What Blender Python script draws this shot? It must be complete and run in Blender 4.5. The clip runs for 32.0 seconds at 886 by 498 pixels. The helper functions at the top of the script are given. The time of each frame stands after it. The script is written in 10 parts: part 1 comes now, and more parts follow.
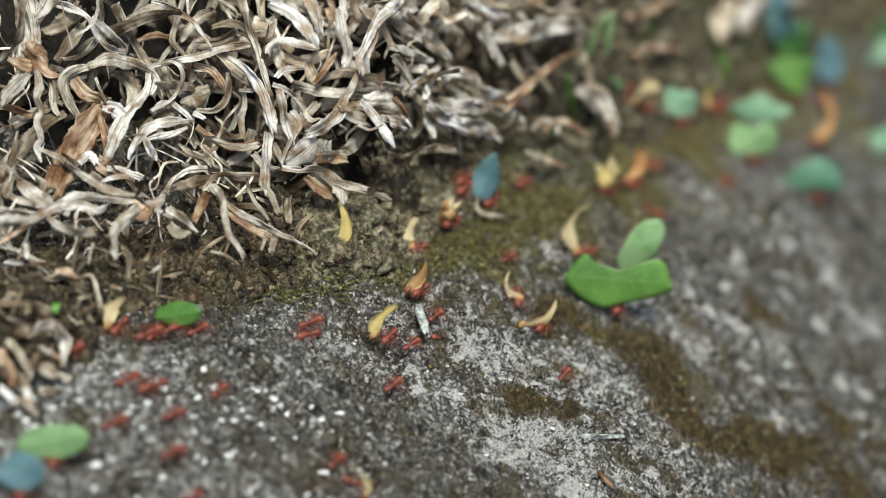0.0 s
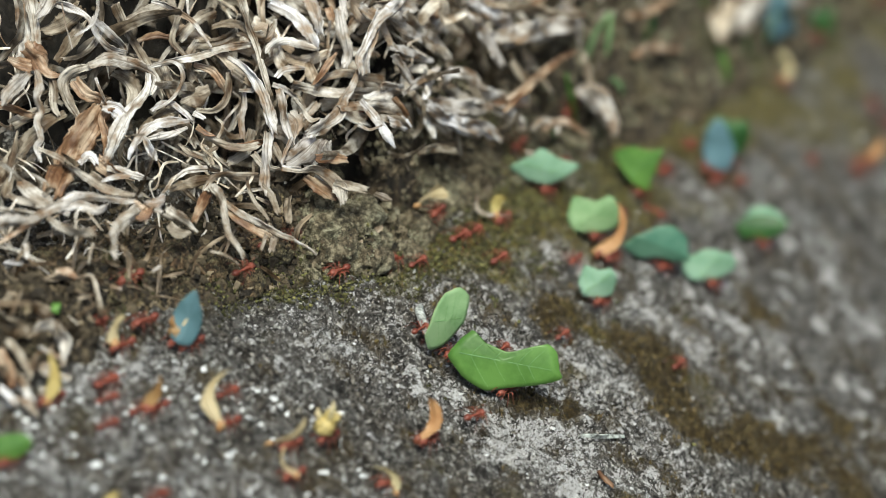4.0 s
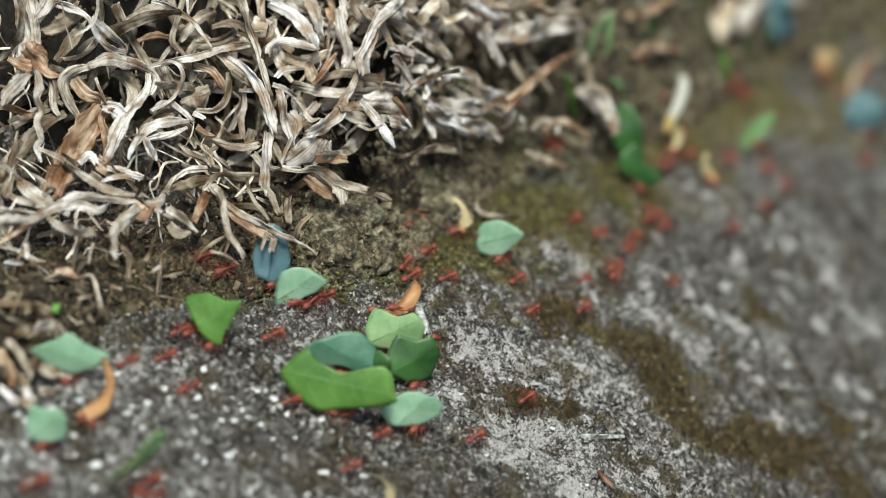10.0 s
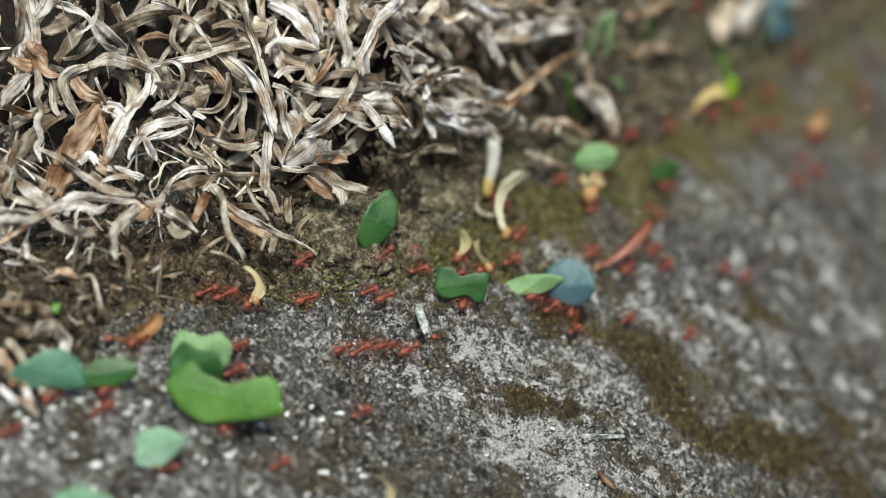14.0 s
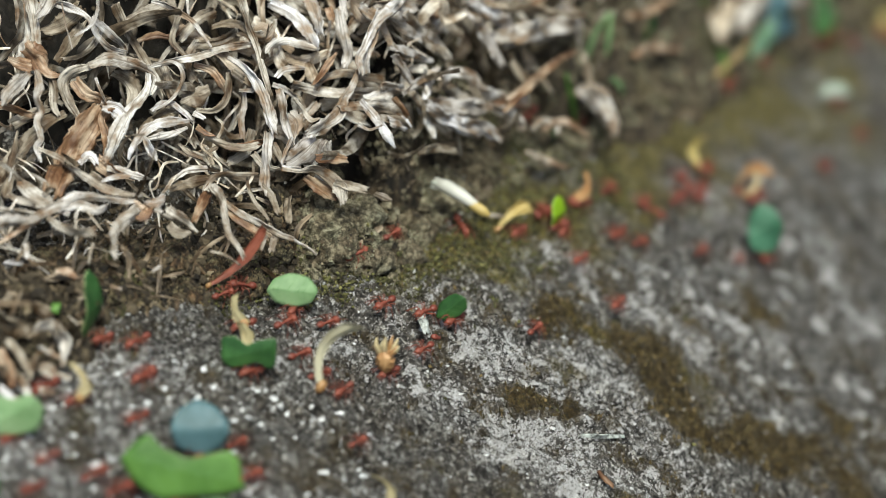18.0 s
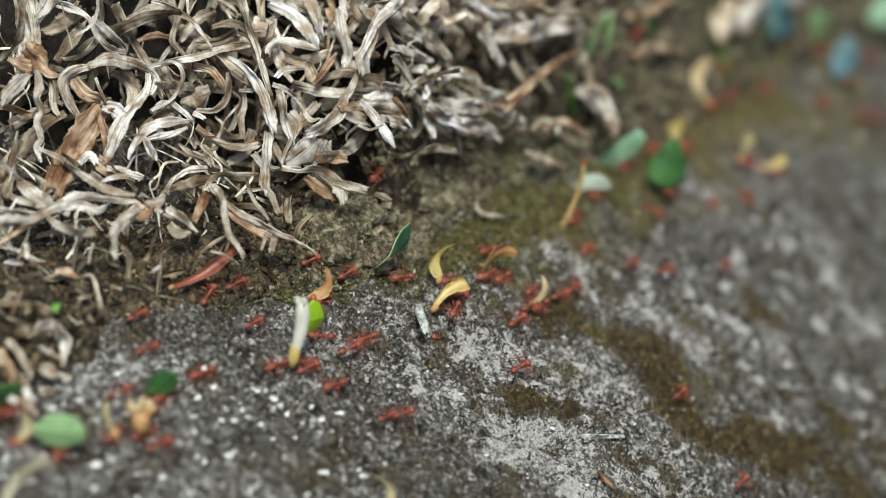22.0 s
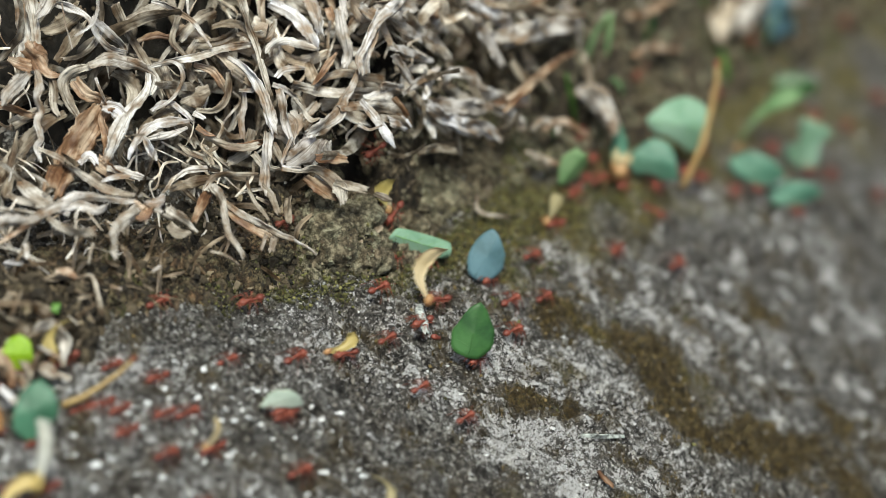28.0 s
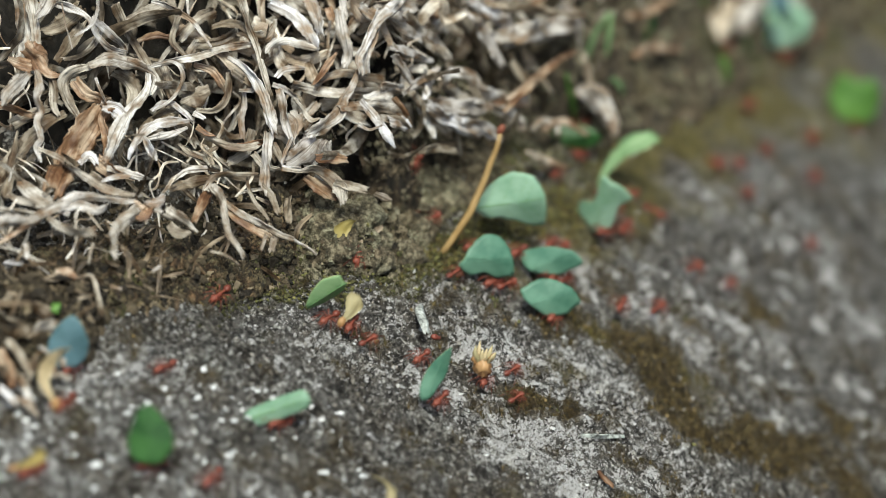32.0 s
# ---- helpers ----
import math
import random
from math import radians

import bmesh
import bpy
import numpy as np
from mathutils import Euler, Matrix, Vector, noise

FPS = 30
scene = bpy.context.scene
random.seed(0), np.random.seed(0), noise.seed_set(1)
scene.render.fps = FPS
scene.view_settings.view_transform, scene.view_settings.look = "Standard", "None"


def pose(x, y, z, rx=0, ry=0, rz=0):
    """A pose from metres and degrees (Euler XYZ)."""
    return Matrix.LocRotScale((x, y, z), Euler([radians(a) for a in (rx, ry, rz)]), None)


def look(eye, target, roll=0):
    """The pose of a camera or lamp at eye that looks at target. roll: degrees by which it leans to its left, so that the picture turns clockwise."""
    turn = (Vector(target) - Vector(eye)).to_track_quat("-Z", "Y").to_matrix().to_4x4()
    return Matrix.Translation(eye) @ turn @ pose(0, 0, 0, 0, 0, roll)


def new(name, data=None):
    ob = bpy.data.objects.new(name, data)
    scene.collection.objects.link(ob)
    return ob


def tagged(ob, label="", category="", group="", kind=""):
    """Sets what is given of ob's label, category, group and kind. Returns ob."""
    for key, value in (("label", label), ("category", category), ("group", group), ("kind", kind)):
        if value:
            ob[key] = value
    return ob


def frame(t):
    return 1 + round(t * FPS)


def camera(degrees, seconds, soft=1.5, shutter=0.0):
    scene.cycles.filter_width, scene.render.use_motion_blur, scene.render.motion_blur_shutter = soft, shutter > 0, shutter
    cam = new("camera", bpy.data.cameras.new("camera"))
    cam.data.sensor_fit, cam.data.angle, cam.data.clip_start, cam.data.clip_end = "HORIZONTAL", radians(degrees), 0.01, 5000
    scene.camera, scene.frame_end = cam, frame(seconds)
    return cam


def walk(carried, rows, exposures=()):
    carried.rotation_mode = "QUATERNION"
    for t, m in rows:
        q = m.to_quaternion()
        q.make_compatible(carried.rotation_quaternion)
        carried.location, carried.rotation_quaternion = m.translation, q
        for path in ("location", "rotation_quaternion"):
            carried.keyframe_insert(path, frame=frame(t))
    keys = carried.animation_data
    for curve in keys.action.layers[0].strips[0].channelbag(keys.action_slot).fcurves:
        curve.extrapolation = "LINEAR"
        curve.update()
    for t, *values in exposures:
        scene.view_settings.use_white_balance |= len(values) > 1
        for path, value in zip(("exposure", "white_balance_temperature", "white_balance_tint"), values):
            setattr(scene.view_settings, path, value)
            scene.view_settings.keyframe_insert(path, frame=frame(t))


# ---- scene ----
# ---- camera ----
FOV = 13.795
EYE = (0.0, -0.50787, 0.35562)
cam = camera(FOV, 32.0, soft=0.7, shutter=0.9)
cam.data.dof.use_dof = True
cam.data.dof.focus_distance = 0.599
cam.data.dof.aperture_fstop = 9.0
walk(cam, [(0, look(EYE, (0, 0, 0))), (32.0, look(EYE, (0, 0, 0)))], exposures=[(0, 0.6, 6500, 0), (7, 0.6, 6500, 0), (15, 0.56, 6500, 0), (32.0, 0.54, 6500, 0)])

# ---- daylight: bright overcast sky ----
world = bpy.data.worlds.new("sky")
scene.world = world
world.use_nodes = True
nt = world.node_tree
sky = nt.nodes.new("ShaderNodeTexSky")
sky.sky_type, sky.sun_disc = "NISHITA", False
sky.sun_elevation, sky.sun_rotation = radians(66), radians(169)
sky.dust_density, sky.air_density = 4.0, 1.0
nt.links.new(sky.outputs[0], nt.nodes["Background"].inputs[0])
nt.nodes["Background"].inputs[1].default_value = 0.085
sun = new("sun", bpy.data.lights.new("sun", "SUN"))
sun.data.energy, sun.data.angle, sun.data.color = 3.1, radians(16), (1.0, 0.96, 0.87)
sun.matrix_world = look((0.08, -0.42, 1.0), (0, 0, 0))


# ---- materials ----
def mat(name, rough=0.7):
    m = bpy.data.materials.new(name)
    m.use_nodes = True
    b = m.node_tree.nodes["Principled BSDF"]
    b.inputs["Roughness"].default_value = rough
    return m, m.node_tree, b


def node(nt, kind, **values):
    n = nt.nodes.new(kind)
    for k, v in values.items():
        n.inputs[k].default_value = v
    return n


def noise_tex(nt, scale, detail=4, rough=0.6, coord="Object", stretch=None):
    tc = nt.nodes.new("ShaderNodeTexCoord")
    t = node(nt, "ShaderNodeTexNoise", Scale=scale, Detail=detail, Roughness=rough)
    if stretch:
        mp = nt.nodes.new("ShaderNodeMapping")
        mp.inputs["Scale"].default_value = stretch
        nt.links.new(tc.outputs[coord], mp.inputs[0])
        nt.links.new(mp.outputs[0], t.inputs["Vector"])
    else:
        nt.links.new(tc.outputs[coord], t.inputs["Vector"])
    return t.outputs["Fac"]


def ramp(nt, fac, *stops):
    r = nt.nodes.new("ShaderNodeValToRGB")
    e = r.color_ramp.elements
    for i, (p, c) in enumerate(stops):
        s = e[i] if i < 2 else e.new(p)
        s.position, s.color = p, (*c, 1)
    nt.links.new(fac, r.inputs[0])
    return r.outputs[0]


def mix(nt, fac, a, b, how="MIX"):
    m = nt.nodes.new("ShaderNodeMix")
    m.data_type, m.blend_type = "RGBA", how
    for v, i in ((fac, 0), (a, 6), (b, 7)):
        if isinstance(v, (int, float)):
            m.inputs[i].default_value = v
        elif isinstance(v, tuple):
            m.inputs[i].default_value = (*v, 1)
        else:
            nt.links.new(v, m.inputs[i])
    return m.outputs[2]


def attr(nt, name):
    a = nt.nodes.new("ShaderNodeAttribute")
    a.attribute_name = name
    return a.outputs["Fac"]


def bump(nt, b, fac, dist, strength=0.6):
    n = node(nt, "ShaderNodeBump", Strength=strength, Distance=dist)
    nt.links.new(fac, n.inputs["Height"])
    nt.links.new(n.outputs[0], b.inputs["Normal"])


def cells(nt, scale, *stops):
    """Grains: each cell of a broken-up lattice takes one tone of the ramp."""
    tc = nt.nodes.new("ShaderNodeTexCoord")
    wob = node(nt, "ShaderNodeTexNoise", Scale=scale * 1.7, Detail=2)
    nt.links.new(tc.outputs["Object"], wob.inputs["Vector"])
    add = nt.nodes.new("ShaderNodeVectorMath")
    add.operation = "MULTIPLY_ADD"
    nt.links.new(wob.outputs["Color"], add.inputs[0])
    add.inputs[1].default_value = (0.9 / scale,) * 3
    nt.links.new(tc.outputs["Object"], add.inputs[2])
    v = node(nt, "ShaderNodeTexVoronoi", Scale=scale)
    nt.links.new(add.outputs[0], v.inputs["Vector"])
    sep = nt.nodes.new("ShaderNodeSeparateColor")
    nt.links.new(v.outputs["Color"], sep.inputs[0])
    return ramp(nt, sep.outputs[0], *stops), sep.outputs[1], v.outputs["Distance"]


def rock_material():
    m, nt, b = mat("weathered_rock", 0.46)
    base, _, _ = cells(nt, 1500, (0.0, (0.037, 0.0345, 0.033)), (0.45, (0.103, 0.096, 0.09)), (0.75, (0.181, 0.171, 0.162)), (0.92, (0.32, 0.32, 0.305)), (1.0, (0.62, 0.62, 0.61)))
    fine = ramp(nt, noise_tex(nt, 1900, 4, 0.8), (0.38, (0.16, 0.15, 0.14)), (0.5, (1, 1, 1)), (0.62, (2.2, 2.2, 2.2)))
    col = mix(nt, 0.85, base, fine, "MULTIPLY")
    stain = ramp(nt, noise_tex(nt, 130, 4), (0.4, (0.62, 0.55, 0.46)), (0.58, (1.12, 1.12, 1.12)))
    col = mix(nt, 0.85, col, stain, "MULTIPLY")
    # shade of small crevices between the grains, painted as dark spots without relief
    pit_shade = ramp(nt, noise_tex(nt, 520, 4, 0.7), (0.39, (0.08, 0.075, 0.07)), (0.455, (1, 1, 1)))
    col = mix(nt, 0.9, col, pit_shade, "MULTIPLY")
    # white crusts: whole grains and crisp flecks, denser where the lichen grows
    for scale, share, lo in ((300, 0.16, 0.645), (620, 0.21, 0.62), (1300, 0.18, 0.628), (3000, 0.09, 0.64)):
        add = node(nt, "ShaderNodeMath")
        add.operation = "MULTIPLY_ADD"
        nt.links.new(attr(nt, "lichen"), add.inputs[0])
        add.inputs[1].default_value = share
        nt.links.new(noise_tex(nt, scale, 5, 0.72), add.inputs[2])
        fleck = ramp(nt, add.outputs[0], (lo, (0, 0, 0)), (lo + 0.02, (1, 1, 1)))
        lich, _, _ = cells(nt, 3400, (0.0, (0.2, 0.192, 0.188)), (0.24, (0.64, 0.625, 0.625)), (1.0, (0.93, 0.925, 0.95)))
        col = mix(nt, fleck, col, lich)
    moss = ramp(nt, noise_tex(nt, 1000, 5, 0.75), (0.36, (0.01, 0.007, 0.003)), (0.5, (0.06, 0.04, 0.013)), (0.64, (0.19, 0.135, 0.05)))
    col = mix(nt, attr(nt, "moss"), col, moss)
    green = ramp(nt, noise_tex(nt, 1000, 5, 0.75), (0.37, (0.02, 0.015, 0.005)), (0.49, (0.14, 0.116, 0.028)), (0.62, (0.36, 0.31, 0.085)))
    col = mix(nt, attr(nt, "algae"), col, green)
    nt.links.new(col, b.inputs["Base Color"])
    bump(nt, b, noise_tex(nt, 950, 6, 0.85), 0.0018, 1.0)
    return m


def soil_material():
    m, nt, b = mat("dry_crumbly_soil", 0.95)
    base = ramp(nt, noise_tex(nt, 420, 6, 0.7), (0.39, (0.006, 0.0045, 0.003)), (0.5, (0.042, 0.033, 0.021)), (0.63, (0.2, 0.165, 0.115)))
    tint = ramp(nt, noise_tex(nt, 60, 3), (0.35, (0.6, 0.5, 0.4)), (0.65, (1.0, 1.0, 0.95)))
    col = mix(nt, 0.9, base, tint, "MULTIPLY")
    green = ramp(nt, noise_tex(nt, 800, 4), (0.3, (0.03, 0.035, 0.01)), (0.7, (0.15, 0.16, 0.05)))
    col = mix(nt, attr(nt, "algae"), col, green)
    # shade beneath the dead grass, put into the soil colour as near-black brown
    thatch_shade = ramp(nt, noise_tex(nt, 500, 4), (0.35, (0.003, 0.0025, 0.002)), (0.65, (0.016, 0.012, 0.008)))
    col = mix(nt, attr(nt, "thatch_shade"), col, thatch_shade)
    nt.links.new(col, b.inputs["Base Color"])
    bump(nt, b, noise_tex(nt, 1500, 5, 0.75), 0.0006, 0.8)
    return m


def fibre_material(name, dark, mid, light, vary="Random", oldest=(0.55, 0.46, 0.38)):
    """Dry leaf blade: fine ribs along its length, bleached and brown stretches, tone by blade, a little light through it."""
    m, nt, b = mat(name, 0.42)
    rib = noise_tex(nt, 1.0, 3, 0.6, "UV", (3.4, 0.1, 1))
    wide = noise_tex(nt, 1.0, 3, 0.6, "UV", (0.35, 0.2, 1))
    col = ramp(nt, wide, (0.37, dark), (0.48, mid), (0.6, light))
    col = mix(nt, 0.75, col, ramp(nt, rib, (0.37, (0.36, 0.31, 0.26)), (0.47, (0.95, 0.95, 0.95)), (0.62, (1.25, 1.25, 1.25))), "MULTIPLY")
    speck = ramp(nt, noise_tex(nt, 900, 3, 0.7), (0.31, (0.3, 0.22, 0.16)), (0.4, (1, 1, 1)))
    col = mix(nt, 0.6, col, speck, "MULTIPLY")
    if vary == "Random":
        r = nt.nodes.new("ShaderNodeObjectInfo").outputs["Random"]
    else:
        r = nt.nodes.new("ShaderNodeNewGeometry").outputs["Random Per Island"]
    tone = ramp(nt, r, (0.0, oldest), (0.3, (0.84, 0.8, 0.74)), (0.6, (1.0, 0.98, 0.96)), (1.0, (1.1, 1.1, 1.12)))
    col = mix(nt, 1.0, col, tone, "MULTIPLY")
    nt.links.new(col, b.inputs["Base Color"])
    crinkle = node(nt, "ShaderNodeMath")
    crinkle.operation = "MULTIPLY_ADD"
    nt.links.new(noise_tex(nt, 650, 4, 0.7), crinkle.inputs[0])
    crinkle.inputs[1].default_value = 0.3
    nt.links.new(rib, crinkle.inputs[2])
    bump(nt, b, crinkle.outputs[0], 0.00022, 0.9)
    tr = node(nt, "ShaderNodeBsdfTranslucent")
    nt.links.new(col, tr.inputs[0])
    ms = node(nt, "ShaderNodeMixShader", Fac=0.22)
    nt.links.new(b.outputs[0], ms.inputs[1])
    nt.links.new(tr.outputs[0], ms.inputs[2])
    nt.links.new(ms.outputs[0], nt.nodes["Material Output"].inputs[0])
    return m


def leaf_material(name, dark, light, rough=0.42, grain=170):
    """Fresh leaf tissue with mottling and a little gloss."""
    m, nt, b = mat(name, rough)
    col = ramp(nt, noise_tex(nt, grain, 5, 0.6), (0.34, dark), (0.62, light))
    r = nt.nodes.new("ShaderNodeObjectInfo").outputs["Random"]
    col = mix(nt, 1.0, col, ramp(nt, r, (0, (0.8, 0.85, 0.8)), (1, (1.1, 1.08, 1.1))), "MULTIPLY")
    nt.links.new(col, b.inputs["Base Color"])
    b.inputs["Transmission Weight"].default_value = 0.0
    bump(nt, b, noise_tex(nt, 500, 3), 0.00025, 0.4)
    tr = node(nt, "ShaderNodeBsdfTranslucent")
    nt.links.new(col, tr.inputs[0])
    ms = node(nt, "ShaderNodeMixShader", Fac=0.3)
    nt.links.new(b.outputs[0], ms.inputs[1])
    nt.links.new(tr.outputs[0], ms.inputs[2])
    nt.links.new(ms.outputs[0], nt.nodes["Material Output"].inputs[0])
    return m


def skin_material(name, dark, light, rough=0.4):
    m, nt, b = mat(name, rough)
    nt.links.new(ramp(nt, noise_tex(nt, 900, 3), (0.3, dark), (0.7, light)), b.inputs["Base Color"])
    bump(nt, b, noise_tex(nt, 4000, 2), 0.0001, 0.5)
    return m


ROCK, SOIL = rock_material(), soil_material()
WHITISH = fibre_material("silvery_dry_grass", (0.27, 0.195, 0.135), (0.44, 0.415, 0.395), (0.74, 0.74, 0.775), oldest=(0.74, 0.7, 0.66))
PALE = fibre_material("bleached_dry_grass", (0.2, 0.13, 0.08), (0.345, 0.308, 0.264), (0.65, 0.635, 0.62), oldest=(0.7, 0.64, 0.57))
TAN = fibre_material("tan_dry_grass", (0.115, 0.076, 0.046), (0.235, 0.196, 0.15), (0.47, 0.435, 0.38), oldest=(0.66, 0.6, 0.52))
BROWN = fibre_material("brown_dry_grass", (0.15, 0.076, 0.04), (0.31, 0.195, 0.12), (0.54, 0.44, 0.345), oldest=(0.74, 0.66, 0.58))
# inner tangle: the shade of the gaps between blades is in this darker tone
THATCH = fibre_material("shade_toned_dry_grass", (0.05, 0.038, 0.025), (0.16, 0.132, 0.1), (0.42, 0.4, 0.36), vary="Island")
LOOSE = fibre_material("loose_pale_grass", (0.26, 0.195, 0.135), (0.6, 0.54, 0.46), (0.88, 0.86, 0.82), vary="Island")
BROWN_BITS = fibre_material("brown_litter", (0.05, 0.034, 0.02), (0.14, 0.105, 0.068), (0.32, 0.26, 0.19), vary="Island")
TAN_BITS = fibre_material("tan_litter", (0.16, 0.12, 0.08), (0.4, 0.33, 0.25), (0.66, 0.6, 0.5), vary="Island")
CRUMB, nt_, b_ = mat("soil_crumbs", 0.95)
nt_.links.new(ramp(nt_, nt_.nodes.new("ShaderNodeNewGeometry").outputs["Random Per Island"], (0, (0.008, 0.006, 0.004)), (0.5, (0.046, 0.035, 0.022)), (0.85, (0.12, 0.093, 0.058)), (1, (0.3, 0.245, 0.165))), b_.inputs["Base Color"])
bump(nt_, b_, noise_tex(nt_, 2200, 4), 0.0006, 1.0)
CLOD, nt_, b_ = mat("olive_grey_soil", 0.95)
c_ = ramp(nt_, noise_tex(nt_, 750, 6, 0.75), (0.37, (0.018, 0.015, 0.01)), (0.49, (0.16, 0.143, 0.1)), (0.61, (0.52, 0.48, 0.38)))
c_ = mix(nt_, 0.8, c_, ramp(nt_, noise_tex(nt_, 90, 3), (0.38, (0.62, 0.5, 0.38)), (0.62, (1.0, 1.05, 0.92))), "MULTIPLY")
nt_.links.new(c_, b_.inputs["Base Color"])
bump(nt_, b_, noise_tex(nt_, 1300, 6, 0.8), 0.0012, 1.0)
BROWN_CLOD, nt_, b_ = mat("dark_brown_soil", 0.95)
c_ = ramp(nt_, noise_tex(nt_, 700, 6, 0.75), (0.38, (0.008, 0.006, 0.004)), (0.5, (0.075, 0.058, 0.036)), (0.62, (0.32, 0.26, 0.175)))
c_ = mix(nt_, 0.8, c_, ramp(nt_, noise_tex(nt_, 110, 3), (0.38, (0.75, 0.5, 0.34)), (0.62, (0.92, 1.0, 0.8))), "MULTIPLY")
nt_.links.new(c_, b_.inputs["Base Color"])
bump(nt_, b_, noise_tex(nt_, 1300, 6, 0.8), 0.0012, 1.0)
MOSS, nt_, b_ = mat("brown_green_moss", 0.9)
nt_.links.new(ramp(nt_, nt_.nodes.new("ShaderNodeNewGeometry").outputs["Random Per Island"], (0, (0.014, 0.011, 0.004)), (0.45, (0.055, 0.042, 0.014)), (0.8, (0.11, 0.08, 0.03)), (1, (0.2, 0.145, 0.07))), b_.inputs["Base Color"])
GREENMOSS, nt_, b_ = mat("olive_green_moss", 0.9)
nt_.links.new(ramp(nt_, nt_.nodes.new("ShaderNodeNewGeometry").outputs["Random Per Island"], (0, (0.016, 0.015, 0.005)), (0.5, (0.055, 0.053, 0.016)), (0.85, (0.1, 0.1, 0.03)), (1, (0.2, 0.19, 0.07))), b_.inputs["Base Color"])
FLECK, nt_, b_ = mat("pale_lichen", 0.9)
nt_.links.new(ramp(nt_, nt_.nodes.new("ShaderNodeNewGeometry").outputs["Random Per Island"], (0, (0.18, 0.18, 0.175)), (0.6, (0.36, 0.36, 0.36)), (1, (0.6, 0.61, 0.63))), b_.inputs["Base Color"])
CRUST, nt_, b_ = mat("white_lichen_crust", 0.8)
c_ = ramp(nt_, noise_tex(nt_, 1600, 3, 0.7), (0.38, (0.26, 0.26, 0.26)), (0.58, (0.74, 0.76, 0.78)))
nt_.links.new(c_, b_.inputs["Base Color"])
GRIT, nt_, b_ = mat("dark_rock_grit", 0.8)
nt_.links.new(ramp(nt_, nt_.nodes.new("ShaderNodeNewGeometry").outputs["Random Per Island"], (0, (0.012, 0.01, 0.008)), (0.5, (0.05, 0.045, 0.038)), (0.85, (0.12, 0.11, 0.1)), (1, (0.3, 0.29, 0.27))), b_.inputs["Base Color"])
ANT = skin_material("rust_red_ant_cuticle", (0.125, 0.027, 0.016), (0.25, 0.06, 0.034), 0.58)
ANT_DARK = skin_material("dark_red_ant_cuticle", (0.09, 0.018, 0.011), (0.19, 0.042, 0.024), 0.5)
GREEN = leaf_material("fresh_green_leaf", (0.07, 0.18, 0.03), (0.165, 0.335, 0.075))
DARK = leaf_material("dark_green_leaf", (0.02, 0.076, 0.02), (0.066, 0.18, 0.05), 0.45)
MINT = leaf_material("pale_green_leaf_underside", (0.183, 0.349, 0.232), (0.332, 0.515, 0.39), 0.6)
LIGHT = leaf_material("light_green_leaf", (0.158, 0.299, 0.124), (0.29, 0.448, 0.232), 0.55)
JADE = leaf_material("jade_green_leaf", (0.03, 0.11, 0.06), (0.09, 0.24, 0.15), 0.45)
IVORY = leaf_material("ivory_petal", (0.53, 0.48, 0.34), (0.72, 0.67, 0.52))
TEAL = leaf_material("bluish_green_leaf", (0.06, 0.185, 0.128), (0.17, 0.34, 0.25), 0.45)
BLUE = leaf_material("blue_grey_leaf", (0.0664, 0.141, 0.166), (0.133, 0.249, 0.299), 0.5)
LIME = leaf_material("lime_green_leaf", (0.232, 0.415, 0.0124), (0.349, 0.548, 0.0249))
WHITE = leaf_material("white_petal", (0.515, 0.515, 0.457), (0.705, 0.705, 0.664))
CREAM = leaf_material("cream_petal", (0.515, 0.415, 0.232), (0.681, 0.581, 0.373))
YELLOW = leaf_material("yellow_petal", (0.457, 0.34, 0.0996), (0.631, 0.515, 0.224))
ORANGE = leaf_material("orange_brown_petal", (0.382, 0.183, 0.0706), (0.548, 0.332, 0.158))
STALK = leaf_material("red_brown_stalk", (0.183, 0.0456, 0.0249), (0.332, 0.108, 0.0664))
FLAKE = leaf_material("grey_white_flake", (0.13, 0.13, 0.13), (0.8, 0.81, 0.82), 0.7, 1300)
SILVER = leaf_material("silvery_leaf_underside", (0.349, 0.432, 0.365), (0.498, 0.564, 0.498), 0.6)
STRAW = leaf_material("straw_stick", (0.349, 0.224, 0.083), (0.515, 0.365, 0.166))


# ---- helpers of this scene ----
def mesh_of(name, verts, faces, material, smooth=True):
    me = bpy.data.meshes.new(name)
    me.from_pydata([tuple(v) for v in verts], [], faces)
    me.materials.append(material)
    if smooth:
        me.polygons.foreach_set("use_smooth", [True] * len(me.polygons))
    me.update()
    return me


def part(name, me, parent, label="", m=None):
    ob = new(name, me)
    ob.parent = parent
    if m is not None:
        ob.matrix_basis = m
    if label:
        ob["label"] = label
    return ob


def hashed(i, j, seed):
    h = (i.astype(np.int64) * 374761393 + j.astype(np.int64) * 668265263 + seed * 974634777) & 0xFFFFFFFF
    h = ((h ^ (h >> 13)) * 1274126177) & 0xFFFFFFFF
    return ((h ^ (h >> 16)) & 0xFFFF) / 65535.0


def lattice(x, y, seed=0):
    """Smooth random values between 0 and 1 on a unit lattice."""
    i, j = np.floor(x), np.floor(y)
    u, v = x - i, y - j
    u, v = u * u * (3 - 2 * u), v * v * (3 - 2 * v)
    a, b, c, d = (hashed(i + p, j + q, seed) for p, q in ((0, 0), (1, 0), (0, 1), (1, 1)))
    return a + (b - a) * u + (c - a) * v + (a - b - c + d) * u * v


def fractal(x, y, size, octaves=4, seed=0, gain=0.5):
    s, amp, total = 0.0, 1.0, 0.0
    for k in range(octaves):
        f = 2.0 ** k / size
        s = s + amp * lattice(x * f + 17.3 * k, y * f - 9.1 * k, seed + k)
        total += amp
        amp *= gain
    return s / total


